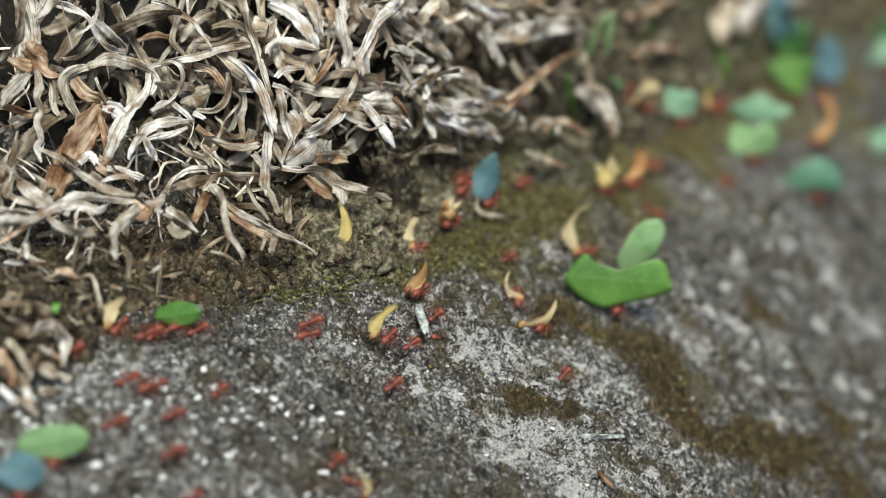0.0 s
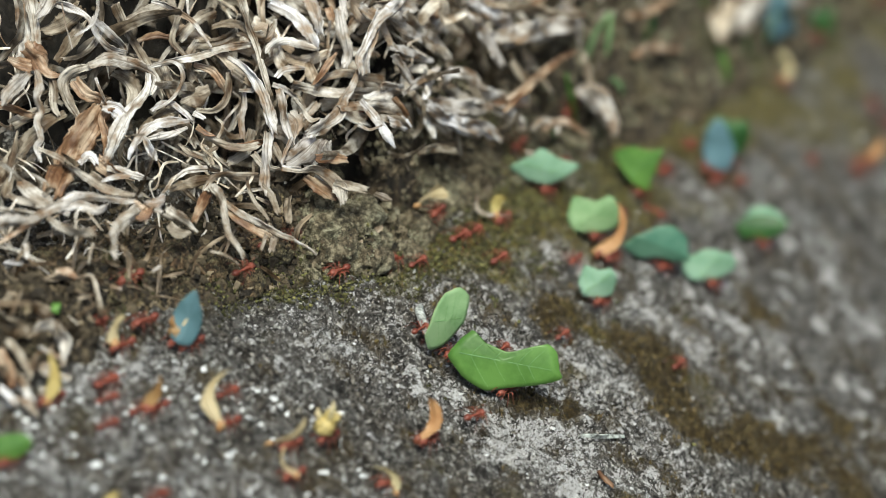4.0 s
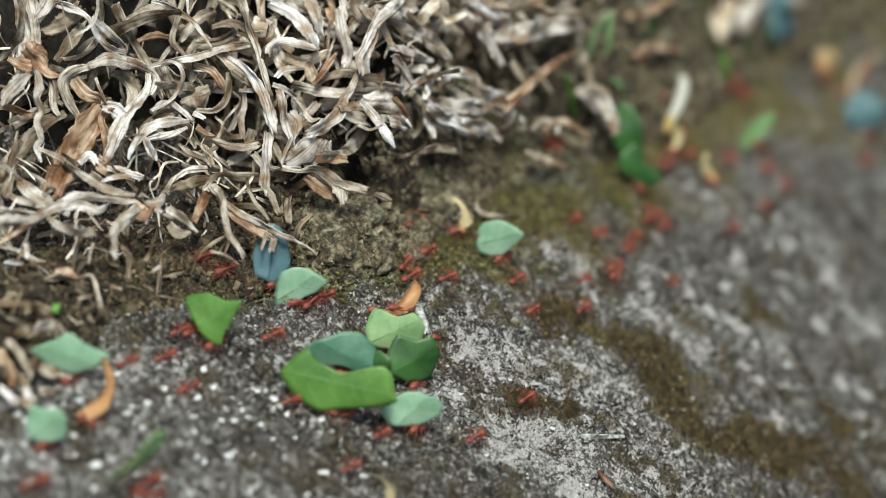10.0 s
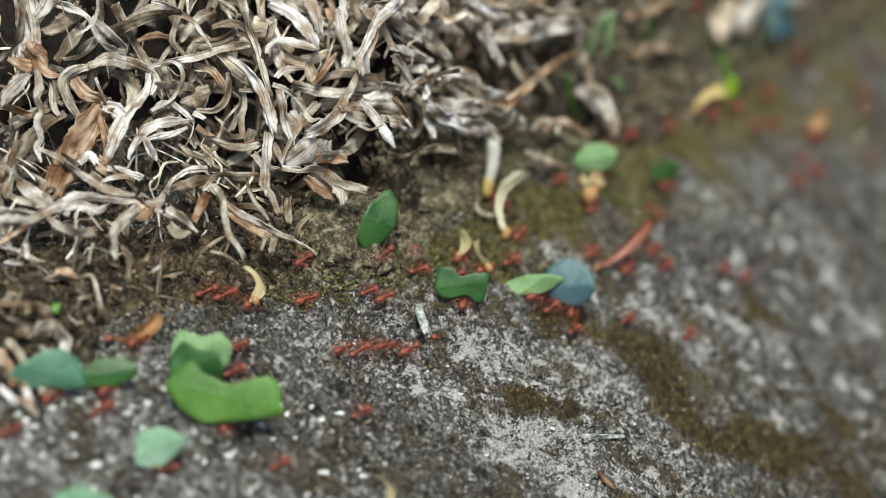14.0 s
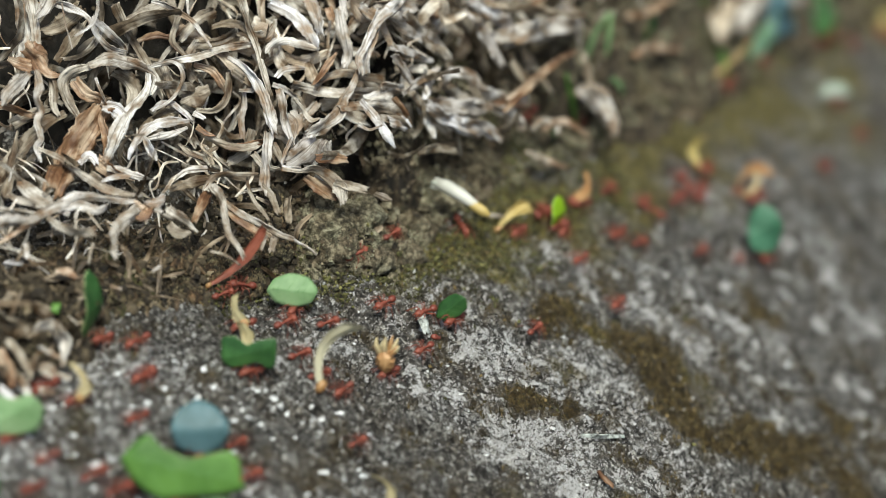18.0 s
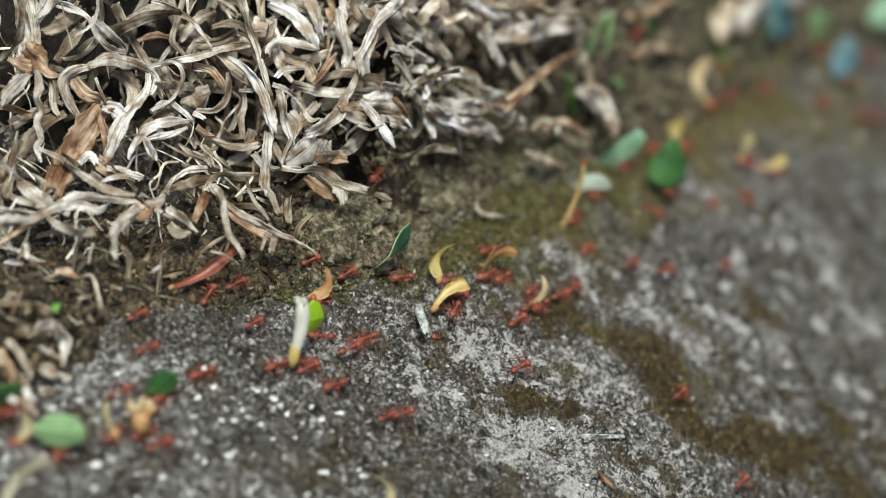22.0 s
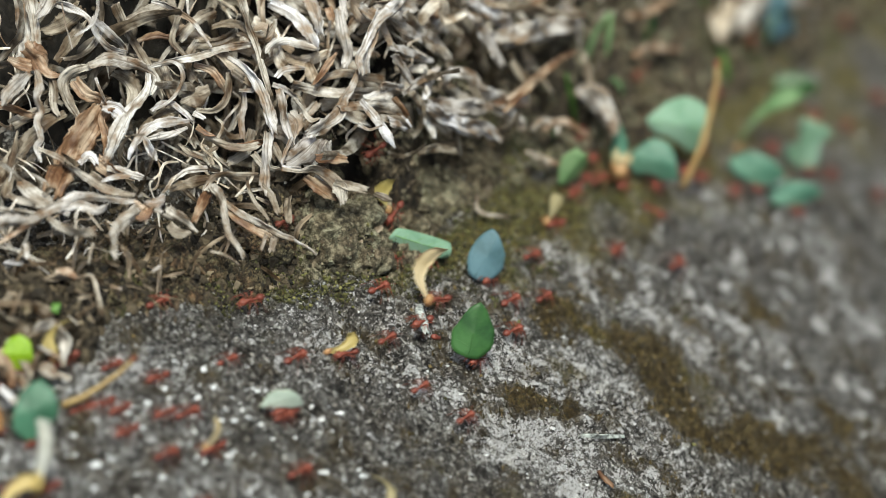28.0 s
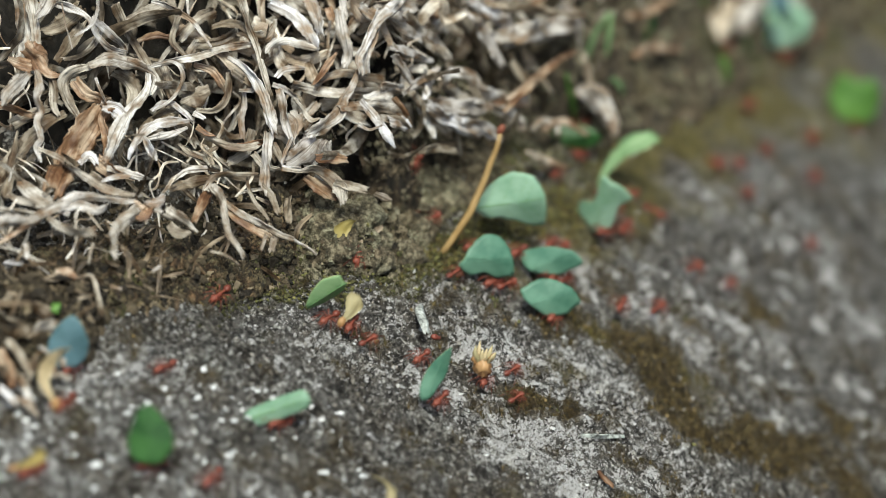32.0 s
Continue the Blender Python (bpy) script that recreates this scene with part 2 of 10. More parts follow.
def step(a, b, v):
    t = np.clip((v - a) / (b - a), 0, 1)
    return t * t * (3 - 2 * t)


def band(x, y, x0, y0, x1, y1, r):
    """1 on the line from one point to the other, 0 from r away on."""
    dx, dy = x1 - x0, y1 - y0
    t = np.clip(((x - x0) * dx + (y - y0) * dy) / (dx * dx + dy * dy), 0, 1)
    return np.clip(1 - np.hypot(x - x0 - t * dx, y - y0 - t * dy) / r, 0, 1)


# ---- the lie of the land ----
def rock_z(x, y):
    """Smooth height of the rounded rock, which falls away on one side."""
    x, y = np.asarray(x, float), np.asarray(y, float)
    m = np.clip(x, -0.09, 0.09)
    return (-0.46 * m - 2.3 * m * m - 0.05 * np.minimum(np.maximum(x, -2) + 0.09, 0)
            - 0.87 * np.maximum(np.minimum(x, 0.6) - 0.09, 0) + 0.08 * np.clip(y, -0.45, 0.6) - 0.25 * np.clip(np.abs(y - 0.1) - 0.55, 0, 1.5))


def foot(x):
    """Where the foot of the earth bank meets the rock."""
    return np.interp(x, [-0.3, -0.0779, -0.0684, -0.0558, -0.0526, -0.0332, -0.0172, -0.0079, -0.0035, 0.0115, 0.0306, 0.0502, 0.0697, 0.0945, 0.3],
                     [-0.073, -0.063, -0.0551, -0.0506, -0.0395, -0.0276, -0.0135, -0.0114, 0.0042, 0.0244, 0.0534, 0.0793, 0.1139, 0.1614, 0.45])


def soil_z(x, y):
    """Smooth height of the earth: a bank behind the rock, low ground in front of it."""
    x, y = np.asarray(x, float), np.asarray(y, float)
    d = y - foot(x)
    lean = np.interp(x, [-0.075, -0.055, -0.035, -0.017, 0.02], [0.05, 0.04, 0.026, 0.009, 0.003])
    low = np.interp(d, [-0.04, -0.002, 0, 0.003], [-0.03, -0.004, 0, 0.002])
    up = 0.002 + 0.07 * np.clip(d - 0.003, 0, lean) + np.interp(d - 0.003 - lean, [0, 0.05, 0.1, 0.25, 1.0], [0, 0.064, 0.105, 0.13, 0.18])
    rise = np.where(d > 0.003, up * np.interp(x, [-0.02, 0.02, 0.1], [1, 0.75, 0.5]), low)
    return np.maximum(rock_z(x, y) + rise, -0.3)


def spans(*runs):
    """Grid lines: (from, to, step) runs, end to end."""
    return np.concatenate([np.arange(a, b - s * 0.3, s) for a, b, s in runs])


def far(start, end, n, sign=1):
    return sign * np.geomspace(start, end, n)


def sheet(name, xs, ys, z, material, fields):
    X, Y = np.meshgrid(xs, ys)
    Z = z(X, Y)
    nx, ny = len(xs), len(ys)
    v = np.stack([X, Y, Z], -1).reshape(-1, 3)
    i = np.arange(nx * ny).reshape(ny, nx)
    f = np.stack([i[:-1, :-1], i[:-1, 1:], i[1:, 1:], i[1:, :-1]], -1).reshape(-1, 4)
    me = bpy.data.meshes.new(name)
    me.vertices.add(len(v))
    me.vertices.foreach_set("co", v.ravel())
    me.loops.add(f.size)
    me.loops.foreach_set("vertex_index", f.ravel())
    me.polygons.add(len(f))
    me.polygons.foreach_set("loop_start", np.arange(0, f.size, 4))
    me.polygons.foreach_set("use_smooth", np.ones(len(f), bool))
    me.update(calc_edges=True)
    for key, fn in fields.items():
        me.attributes.new(key, "FLOAT", "POINT").data.foreach_set("value", fn(X, Y).ravel().astype(np.float32))
    me.materials.append(material)
    return new(name, me)


def moss_at(x, y):
    n = fractal(x, y, 0.009, 4, 11)
    b = np.maximum.reduce([band(x, y, 0.0208, -0.0021, 0.0286, -0.0033, 0.0093),
                           band(x, y, 0.0286, -0.0033, 0.0374, -0.0055, 0.0117),
                           band(x, y, 0.0373, -0.0070, 0.0428, -0.0158, 0.0126),
                           band(x, y, 0.0447, -0.0171, 0.0603, -0.0087, 0.0102),
                           0.8 * band(x, y, 0.0107, -0.0294, 0.0168, -0.0291, 0.0066),
                           0.45 * band(x, y, 0.0201, -0.0276, 0.0212, -0.0227, 0.0045),
                           0.5 * band(x, y, 0.0556, 0.0277, 0.0585, 0.0241, 0.0090),
                           0.4 * band(x, y, 0.0651, 0.0132, 0.0700, 0.0087, 0.0120),
                           0.5 * band(x, y, 0.0658, -0.0039, 0.0718, -0.0058, 0.0105),
                           0.55 * band(x, y, 0.0332, -0.0339, 0.0372, -0.0297, 0.0060),
                           0.5 * band(x, y, 0.0226, -0.0090, 0.0267, -0.0002, 0.0075),
                           0.4 * band(x, y, -0.0022, -0.0462, 0.0014, -0.0535, 0.0060)])
    return np.maximum(0.97 * step(0.5, 0.66, n * 0.7 + b * 0.5), 0.5 * step(0.6, 0.7, fractal(x, y, 0.0055, 3, 15)))


def algae_at(x, y):
    n = fractal(x, y, 0.009, 4, 23)
    b = np.maximum.reduce([1.1 * band(x, y, -0.0263, -0.0177, -0.0190, -0.0158, 0.0093),
                           0.8 * band(x, y, -0.0208, -0.0181, -0.0153, -0.0126, 0.0075),
                           0.8 * band(x, y, -0.0079, -0.0102, 0.0006, -0.0040, 0.0105),
                           band(x, y, -0.0023, -0.0012, 0.0174, 0.0206, 0.0135),
                           band(x, y, 0.0174, 0.0206, 0.0357, 0.0475, 0.0164),
                           0.85 * band(x, y, 0.0357, 0.0475, 0.0695, 0.1119, 0.0194),
                           0.6 * band(x, y, 0.0073, 0.0001, 0.0170, 0.0020, 0.0105),
                           0.7 * band(x, y, 0.0208, -0.0014, 0.0266, -0.0032, 0.0075)])
    b = np.maximum(b, 0.74 * step(0.05, 0.13, y) * step(0.02, 0.07, x))
    return 0.85 * step(0.52, 0.8, n * 0.75 + b * 0.42)


# white crusts of lichen: x, y and radius in mm
CRUSTS = [(5.2, -22.9, 2.4), (6.3, -25.8, 1.6), (-3.6, -37.0, 1.9), (-4.5, -33.9, 1.3), (0.6, -31.5, 1.8), (9.9, -26.1, 1.4), (-13.8, -44.0, 1.1), (-16.6, -39.2, 1.0), (-14.5, -32.8, 1.3), (2.9, -21.0, 1.0), (11.4, -16.3, 1.3), (22.3, -18.8, 1.1), (31.0, -16.0, 1.2), (2.4, -34.3, 1.2), (15.6, -19.4, 1.1), (-7.8, -23.1, 1.0), (-1.3, -29.4, 1.0), (-13.2, -27.3, 0.8), (23.9, -28.6, 1.7), (18.2, -32.4, 2.9), (4.2, -34.6, 1.4), (-20.0, -45.5, 1.1), (-25.5, -42.4, 1.1), (-31.0, -37.8, 1.1), (-10.8, -34.4, 0.7), (7.0, -31.6, 1.1), (-20.7, -52.4, 1.2)]
CRUSTS += [(39.5, 7.2, 2.9), (42.4, 5.8, 1.9), (35.5, 8.7, 2.2), (35.4, 16.9, 1.4), (25.2, 12.2, 3.1), (25.9, 5.2, 1.8), (52.9, 18.4, 2.6), (55.8, 14.7, 1.8), (45.7, 1.8, 1.5), (56.3, 6.9, 1.5), (47.9, -4.5, 1.3), (49.3, -6.6, 1.3), (58.2, 1.9, 1.3), (43.2, 21.0, 1.8), (51.1, 28.5, 1.5), (38.5, 30.4, 1.8), (69.5, 54.6, 2.4), (72.6, 51.0, 3.3), (75.9, 44.6, 3.3), (81.0, 45.8, 3.9), (69.5, 34.3, 2.0), (66.5, 17.5, 1.7), (71.5, 20.4, 2.0), (63.8, 52.3, 2.0), (17.7, 13.1, 1.6), (76.7, 23.3, 2.2), (34.2, 38.1, 2.0), (53.2, 39.9, 2.2), (46.7, 18.4, 2.0), (63.7, 36.8, 2.0)]


def lichen_at(x, y):
    patch = np.maximum.reduce([0.4 * band(x, y, 0.006, -0.021, 0.03, -0.02, 0.024), 0.62 * band(x, y, 0.0005, -0.0353, 0.02, -0.0346, 0.012), 0.45 * band(x, y, 0.004, -0.02, 0.014, -0.024, 0.01), 0.85 * band(x, y, 0.0060, -0.0356, 0.0171, -0.0371, 0.009), 0.8 * band(x, y, 0.0078, -0.0447, 0.0156, -0.0414, 0.008), 0.75 * band(x, y, 0.0174, -0.0430, 0.0224, -0.0471, 0.008), 0.3 * band(x, y, 0.0034, -0.0198, 0.0052, -0.0258, 0.005),
                               0.6 * band(x, y, 0.0379, 0.0068, 0.0440, 0.0071, 0.01), 0.35 * band(x, y, 0.0417, 0.0204, 0.0571, 0.0182, 0.014), 0.15 * band(x, y, 0.0630, 0.0556, 0.0799, 0.0463, 0.03),
                               0.35 * band(x, y, 0.0133, 0.0116, 0.0313, 0.0153, 0.014), 0.4 * band(x, y, 0.0246, -0.0357, 0.0388, -0.0353, 0.02),
                               0.4 * band(x, y, -0.0532, -0.0504, -0.0402, -0.0479, 0.01), 0.25 * band(x, y, -0.0651, -0.0724, -0.0388, -0.0757, 0.02), 0.3 * band(x, y, -0.0204, -0.0334, -0.0077, -0.0342, 0.012)])
    wx, wy = x * 1000 + 3.0 * (fractal(x, y, 0.0022, 2, 63) - 0.5), y * 1000 + 3.0 * (fractal(x, y, 0.0022, 2, 65) - 0.5)
    crust = np.maximum.reduce([np.clip(1.25 - 1.25 * np.hypot(wx - a, 0.8 * (wy - b)) / r, 0, 1) for a, b, r in CRUSTS])
    return np.maximum(np.clip(patch * (0.35 + 0.9 * fractal(x, y, 0.004, 3, 5)) + 0.5 * (fractal(x, y, 0.012, 3, 9) - 0.45), 0, 1), 0.95 * crust * (0.5 + 0.9 * fractal(x, y, 0.0028, 2, 69))) * (1 - moss_at(x, y))


def rock_top(x, y):
    z = rock_z(x, y)
    near = np.exp(-(np.hypot(x, y - 0.05) / 0.35) ** 4)
    z = z + near * (0.0032 * (fractal(x, y, 0.03, 3, 31) - 0.5) + 0.0026 * (fractal(x, y, 0.007, 3, 37) - 0.5)
                    + 0.0028 * (fractal(x, y, 0.0023, 3, 41, 0.6) - 0.5) - 0.0013 * np.abs(2 * fractal(x, y, 0.0013, 2, 45) - 1) ** 0.7 - 0.0016 * step(0.6, 0.75, fractal(x, y, 0.0035, 2, 43)))
    # the boulder's uneven rim dips under the earth
    rim = np.maximum(np.abs(x + 0.065) / 0.685, np.abs(y - 0.225) / 1.075) + 0.3 * (fractal(x, y, 0.22, 4, 35) - 0.5)
    z = z - 0.09 * step(0.62, 0.86, rim)
    return z + near * (0.0003 * lichen_at(x, y) + 0.0007 * moss_at(x, y) * fractal(x, y, 0.002, 2, 3))


HOLLOWS = [(-8.8, -10.3, 2.1), (-20.9, -11.5, 1.5), (-30.9, -16.9, 1.3), (-12.2, 1.9, 2.7), (-8.0, 2.5, 2.3), (-2.3, 16.2, 2.3), (-40.0, -25.8, 1.1), (-49.0, -32.8, 1.3), (-11.3, 14.1, 2.5), (-8.9, 13.5, 1.7), (-15.1, 7.1, 3.6), (-16.5, 5.0, 2.7), (-19.8, 14.3, 2.1), (-14.4, 16.2, 1.5), (3.1, 35.2, 3.4), (6.5, 38.6, 2.1), (7.5, 28.1, 2.7), (0.6, 21.4, 2.7), (-5.7, 16.5, 1.7), (-70.8, 2.1, 1.9), (-71.9, 5.0, 1.7), (-35.2, 3.9, 1.9), (-46.5, -21.3, 2.7), (-59.2, -26.8, 2.5), (-33.0, -10.0, 2.5), (-40.1, -14.6, 2.3), (-32.4, 5.1, 1.5), (-58.8, -4.5, 1.3), (-24.9, -0.7, 2.1), (16.8, 50.1, 1.9), (-45.4, 0.4, 1.5)]


def hollow(x, y):
    """How deep in a gap between the tufts a place lies, 0 to 1."""
    return np.maximum.reduce([np.clip(1.3 - np.hypot(x * 1000 - a, y * 1000 - b) / r, 0, 1) for a, b, r in HOLLOWS])


def soil_top(x, y):
    wx, wy = 0.005 * (fractal(x, y, 0.009, 3, 71) - 0.5), 0.005 * (fractal(x, y, 0.009, 3, 73) - 0.5)
    z, d = soil_z(x + wx, y + wy), y - foot(x)
    near = np.exp(-(np.hypot(x, y - 0.05) / 0.4) ** 4) * step(-0.004, 0.004, d)
    # clods: rounded lumps with sharp gaps between them
    clod = 1 - np.abs(2 * fractal(x, y, 0.006, 1, 51) - 1)
    small = 1 - np.abs(2 * fractal(x, y, 0.0026, 2, 55) - 1)
    z = z - (0.017 * step(0.016, 0.034, d) + 0.016 * hollow(x, y)) * near
    return z + near * (0.007 * (fractal(x, y, 0.02, 2, 47) - 0.5) + 0.009 * (clod ** 0.7 - 0.7) + 0.0065 * (small ** 0.7 - 0.7) - 0.0035 * np.abs(2 * fractal(x, y, 0.0017, 3, 53) - 1) ** 0.6)


def build_land():
    xs = np.concatenate([far(0.12, 0.75, 14, -1)[::-1], spans((-0.115, -0.045, 0.0006), (-0.045, 0.06, 0.0003), (0.06, 0.115, 0.0006)), far(0.12, 0.62, 12)])
    ys = np.concatenate([far(0.11, 0.85, 14, -1)[::-1], spans((-0.105, -0.08, 0.0007), (-0.08, 0.02, 0.0003), (0.02, 0.09, 0.0008), (0.09, 0.25, 0.0016)), far(0.26, 1.3, 14)])
    rock = sheet("rock", xs, ys, rock_top, ROCK, {"moss": moss_at, "lichen": lichen_at, "algae": algae_at})
    tagged(rock, "weathered grey boulder with white lichen specks and moss", "rock", kind="structure")
    xs = np.concatenate([far(0.13, 80, 40, -1)[::-1], spans((-0.12, -0.08, 0.0006), (-0.08, 0.02, 0.00035), (0.02, 0.06, 0.0006), (0.06, 0.14, 0.0012)), far(0.15, 80, 40)])
    ys = np.concatenate([far(0.09, 80, 40, -1)[::-1], spans((-0.09, 0.02, 0.00035), (0.02, 0.06, 0.0006), (0.06, 0.3, 0.002)), far(0.32, 80, 40)])
    # second mask: painted shade on the soil under the grass, behind the bank's foot
    ground = sheet("ground", xs, ys, soil_top, SOIL, {"algae": lambda x, y: 0.5 * step(0.62, 0.75, fractal(x, y, 0.01, 3, 61)) + 0 * x,
                                                     "thatch_shade": lambda x, y: step(0.012, 0.026, y - foot(x) + 0.012 * (fractal(x, y, 0.008, 3, 67) - 0.5)) * step(0.012, -0.008, x) * step(0.5, 0.2, np.hypot(x, y))})
    tagged(ground, "dry crumbly brown earth bank with fine roots", "soil", kind="structure")


build_land()


def lumps(name, spots, material, label, category, flat=1.0):
    """Many small angular grains in one mesh."""
    rng = np.random.default_rng(4)
    g = (1 + 5 ** 0.5) / 2
    base = np.array([(-1, g, 0), (1, g, 0), (-1, -g, 0), (1, -g, 0), (0, -1, g), (0, 1, g), (0, -1, -g), (0, 1, -g), (g, 0, -1), (g, 0, 1), (-g, 0, -1), (-g, 0, 1)]) / 1.9
    tri = [(0, 11, 5), (0, 5, 1), (0, 1, 7), (0, 7, 10), (0, 10, 11), (1, 5, 9), (5, 11, 4), (11, 10, 2), (10, 7, 6), (7, 1, 8),
           (3, 9, 4), (3, 4, 2), (3, 2, 6), (3, 6, 8), (3, 8, 9), (4, 9, 5), (2, 4, 11), (6, 2, 10), (8, 6, 7), (9, 8, 1)]
    v, f = [], []
    for x, y, z, s in spots:
        q = base * s * rng.uniform(0.35, 1.4, (12, 1)) * rng.uniform(0.6, 1.25, (1, 3)) * (1, 1, flat) + (x, y, z)
        f += [tuple(len(v) + k for k in t) for t in tri]
        v += q.tolist()
    return tagged(new(name, mesh_of(name, v, f, material, False)), label, category, kind="stuff")


def build_grains():
    rng = np.random.default_rng(8)
    x = np.concatenate([rng.uniform(-0.085, 0.09, 6000), rng.uniform(-0.08, 0.008, 9000)])
    y = foot(x) + np.abs(rng.normal(0, 0.018, 15000)) - 0.001
    s = 0.00022 + 0.00095 * rng.random(15000) ** 3
    z = np.maximum(soil_top(x, y), rock_top(x, y))
    grey = x > -0.024
    lumps("grey_crumbs", zip(x[grey], y[grey], z[grey], s[grey]), CLOD, "loose crumbs of olive-grey soil on the bank", "soil")
    x, y, z, s = x[~grey], y[~grey], z[~grey], s[~grey]
    lumps("soil_crumbs", zip(x, y, z, s), CRUMB, "loose crumbs of dry brown soil on the bank", "soil")
    # lumpy clods along the foot of the bank
    clods = [(a / 1000, b / 1000, r) for a, b, r in ([(-19.6, -7.4, 4.2), (-15.5, -3.2, 4.6), (-12.2, -4.3, 4.2), (-8.9, -4.6, 3.6), (-13.5, -9.1, 3.4), (-18.1, -11.8, 3.2), (-6.5, -5.0, 2.6), (-22.3, -12.8, 3.0), (-4.7, 1.9, 3.0), (-13.6, -0.2, 3.4), (-28.1, -16.9, 3.0), (-37.0, -22.1, 3.2), (-44.1, -24.7, 3.4), (-49.3, -27.8, 3.0), (-54.7, -27.3, 3.4), (-62.6, -28.3, 3.4), (-41.2, -28.9, 2.8), (-51.5, -34.9, 2.6), (-59.4, -35.3, 2.8), (-47.6, -35.1, 2.4), (-31.5, -24.3, 2.4), (-64.8, -34.0, 2.6)])]
    clods += [(q, float(foot(q)) + rng.uniform(0.001, 0.02), rng.uniform(1.0, 2.6)) for q in rng.uniform(-0.08, 0.008, 46)]
    t, p = np.meshgrid(np.linspace(0, np.pi, 23), np.linspace(0, 2 * np.pi, 33)[:-1], indexing="ij")
    nx, ny, nz = np.sin(t) * np.cos(p), np.sin(t) * np.sin(p), np.cos(t)
    ids = np.arange(t.size).reshape(t.shape)
    nxt = np.roll(ids, -1, 1)
    quads = np.stack([ids[:-1], ids[1:], nxt[1:], nxt[:-1]], -1).reshape(-1, 4).tolist()
    loose = {True: [], False: []}
    for k, (x, y, r) in enumerate(clods):
        lump = 0.45 + 0.5 * fractal(nx + 3 * k, ny + 0.8 * nz, 0.8, 3, 91) + 0.7 * fractal(nx + k, nz + 0.7 * ny, 0.32, 3, 93, 0.6)
        lump *= 0.001 * r
        v = np.stack([nx * lump * 1.2, ny * lump, nz * lump * 0.9], -1).reshape(-1, 3)
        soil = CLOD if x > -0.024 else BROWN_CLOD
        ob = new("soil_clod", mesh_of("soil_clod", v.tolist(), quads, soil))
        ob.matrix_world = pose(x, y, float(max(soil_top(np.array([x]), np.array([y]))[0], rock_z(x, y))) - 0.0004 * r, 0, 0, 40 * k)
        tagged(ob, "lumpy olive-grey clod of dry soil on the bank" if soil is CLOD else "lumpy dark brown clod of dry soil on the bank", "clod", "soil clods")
        for vert in rng.choice(len(v), 150):
            if v[vert][2] > -0.3 * 0.001 * r:
                loose[soil is CLOD].append((*(ob.matrix_world @ Vector(v[vert])), rng.uniform(0.00015, 0.00055)))
    lumps("clod_crumbs", loose[True], CLOD, "crumbs of olive-grey soil sticking to the clods", "soil")
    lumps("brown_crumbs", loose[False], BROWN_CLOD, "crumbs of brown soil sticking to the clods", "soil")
    # lichen flecks and grit that stand out of the rock
    x, y = rng.uniform(-0.085, 0.1, 60000), rng.uniform(-0.115, 0.19, 60000)
    near = y < foot(x) - 0.001
    clump = fractal(x, y, 0.009, 3, 83)
    keep = near & (rng.random(60000) < (0.03 + 0.5 * step(0.46, 0.68, clump) * np.where(x < -0.028, 1.2, 0.3) + 0.3 * lichen_at(x, y)) * (1 - moss_at(x, y)) * (1 - algae_at(x, y)))
    x1, y1 = x[keep], y[keep]
    lumps("lichen_flecks", zip(x1, y1, rock_top(x1, y1), 0.00012 + 0.0004 * rng.random(len(x1)) ** 3), FLECK, "white and grey lichen flecks on the rock", "lichen", 0.4)
    x1 = np.concatenate([rng.uniform(-0.08, -0.012, 620), rng.uniform(0.03, 0.1, 160)])
    y1 = np.concatenate([rng.uniform(-0.1, -0.048, 620), rng.uniform(0.0, 0.12, 160)])
    on = y1 < foot(x1) - 0.004
    x1, y1 = x1[on], y1[on]
    lumps("lichen_crusts", zip(x1, y1, rock_top(x1, y1), 0.00026 + 0.0006 * rng.random(len(x1)) ** 2), CRUST, "small raised white lichen crusts on the rock", "lichen", 0.3)
    keep = near & ~keep & (rng.random(60000) < 0.25)
    x1, y1 = x[keep], y[keep]
    lumps("rock_grit", zip(x1, y1, rock_top(x1, y1), 0.0002 + 0.0004 * rng.random(len(x1)) ** 2), GRIT, "dark coarse grains on the surface of the rock", "grit", 0.6)
    # moss cushions: short upright shoots
    x, y = rng.uniform(-0.05, 0.095, 60000), rng.uniform(-0.05, 0.13, 60000)
    keep = rng.random(60000) < np.maximum(moss_at(x, y), 0.5 * algae_at(x, y)) * np.where(y < 0.03, 0.8, 0.3)
    keep &= y < foot(x) + 0.002
    x, y = x[keep], y[keep]
    z = rock_top(x, y)
    lumps("moss_knobs", zip(x, y, z + 0.0001, 0.00013 + 0.00028 * rng.random(len(x)) ** 2), MOSS, "knobbly brown-green moss cushions growing on the rock", "moss")
    gx, gy = rng.uniform(-0.045, 0.045, 40000), rng.uniform(-0.04, 0.07, 40000)
    where = np.maximum.reduce([1.0 * band(gx, gy, -0.0271, -0.0223, -0.0198, -0.0191, 0.0085), 0.9 * band(gx, gy, -0.0198, -0.0191, -0.0135, -0.0146, 0.0060), 0.8 * band(gx, gy, -0.0350, -0.0283, -0.0270, -0.0230, 0.0060), 0.85 * band(gx, gy, -0.0088, -0.0107, 0.0006, -0.0025, 0.0090), 0.85 * band(gx, gy, -0.0013, -0.0006, 0.0113, 0.0133, 0.0120), 0.8 * band(gx, gy, 0.0113, 0.0133, 0.0280, 0.0380, 0.0140), 0.7 * band(gx, gy, 0.0015, -0.0049, 0.0063, -0.0079, 0.0070)])
    ok = rng.random(40000) < step(0.5, 0.72, where * 0.6 + 0.7 * fractal(gx, gy, 0.006, 3, 29))
    gx, gy = gx[ok], gy[ok]
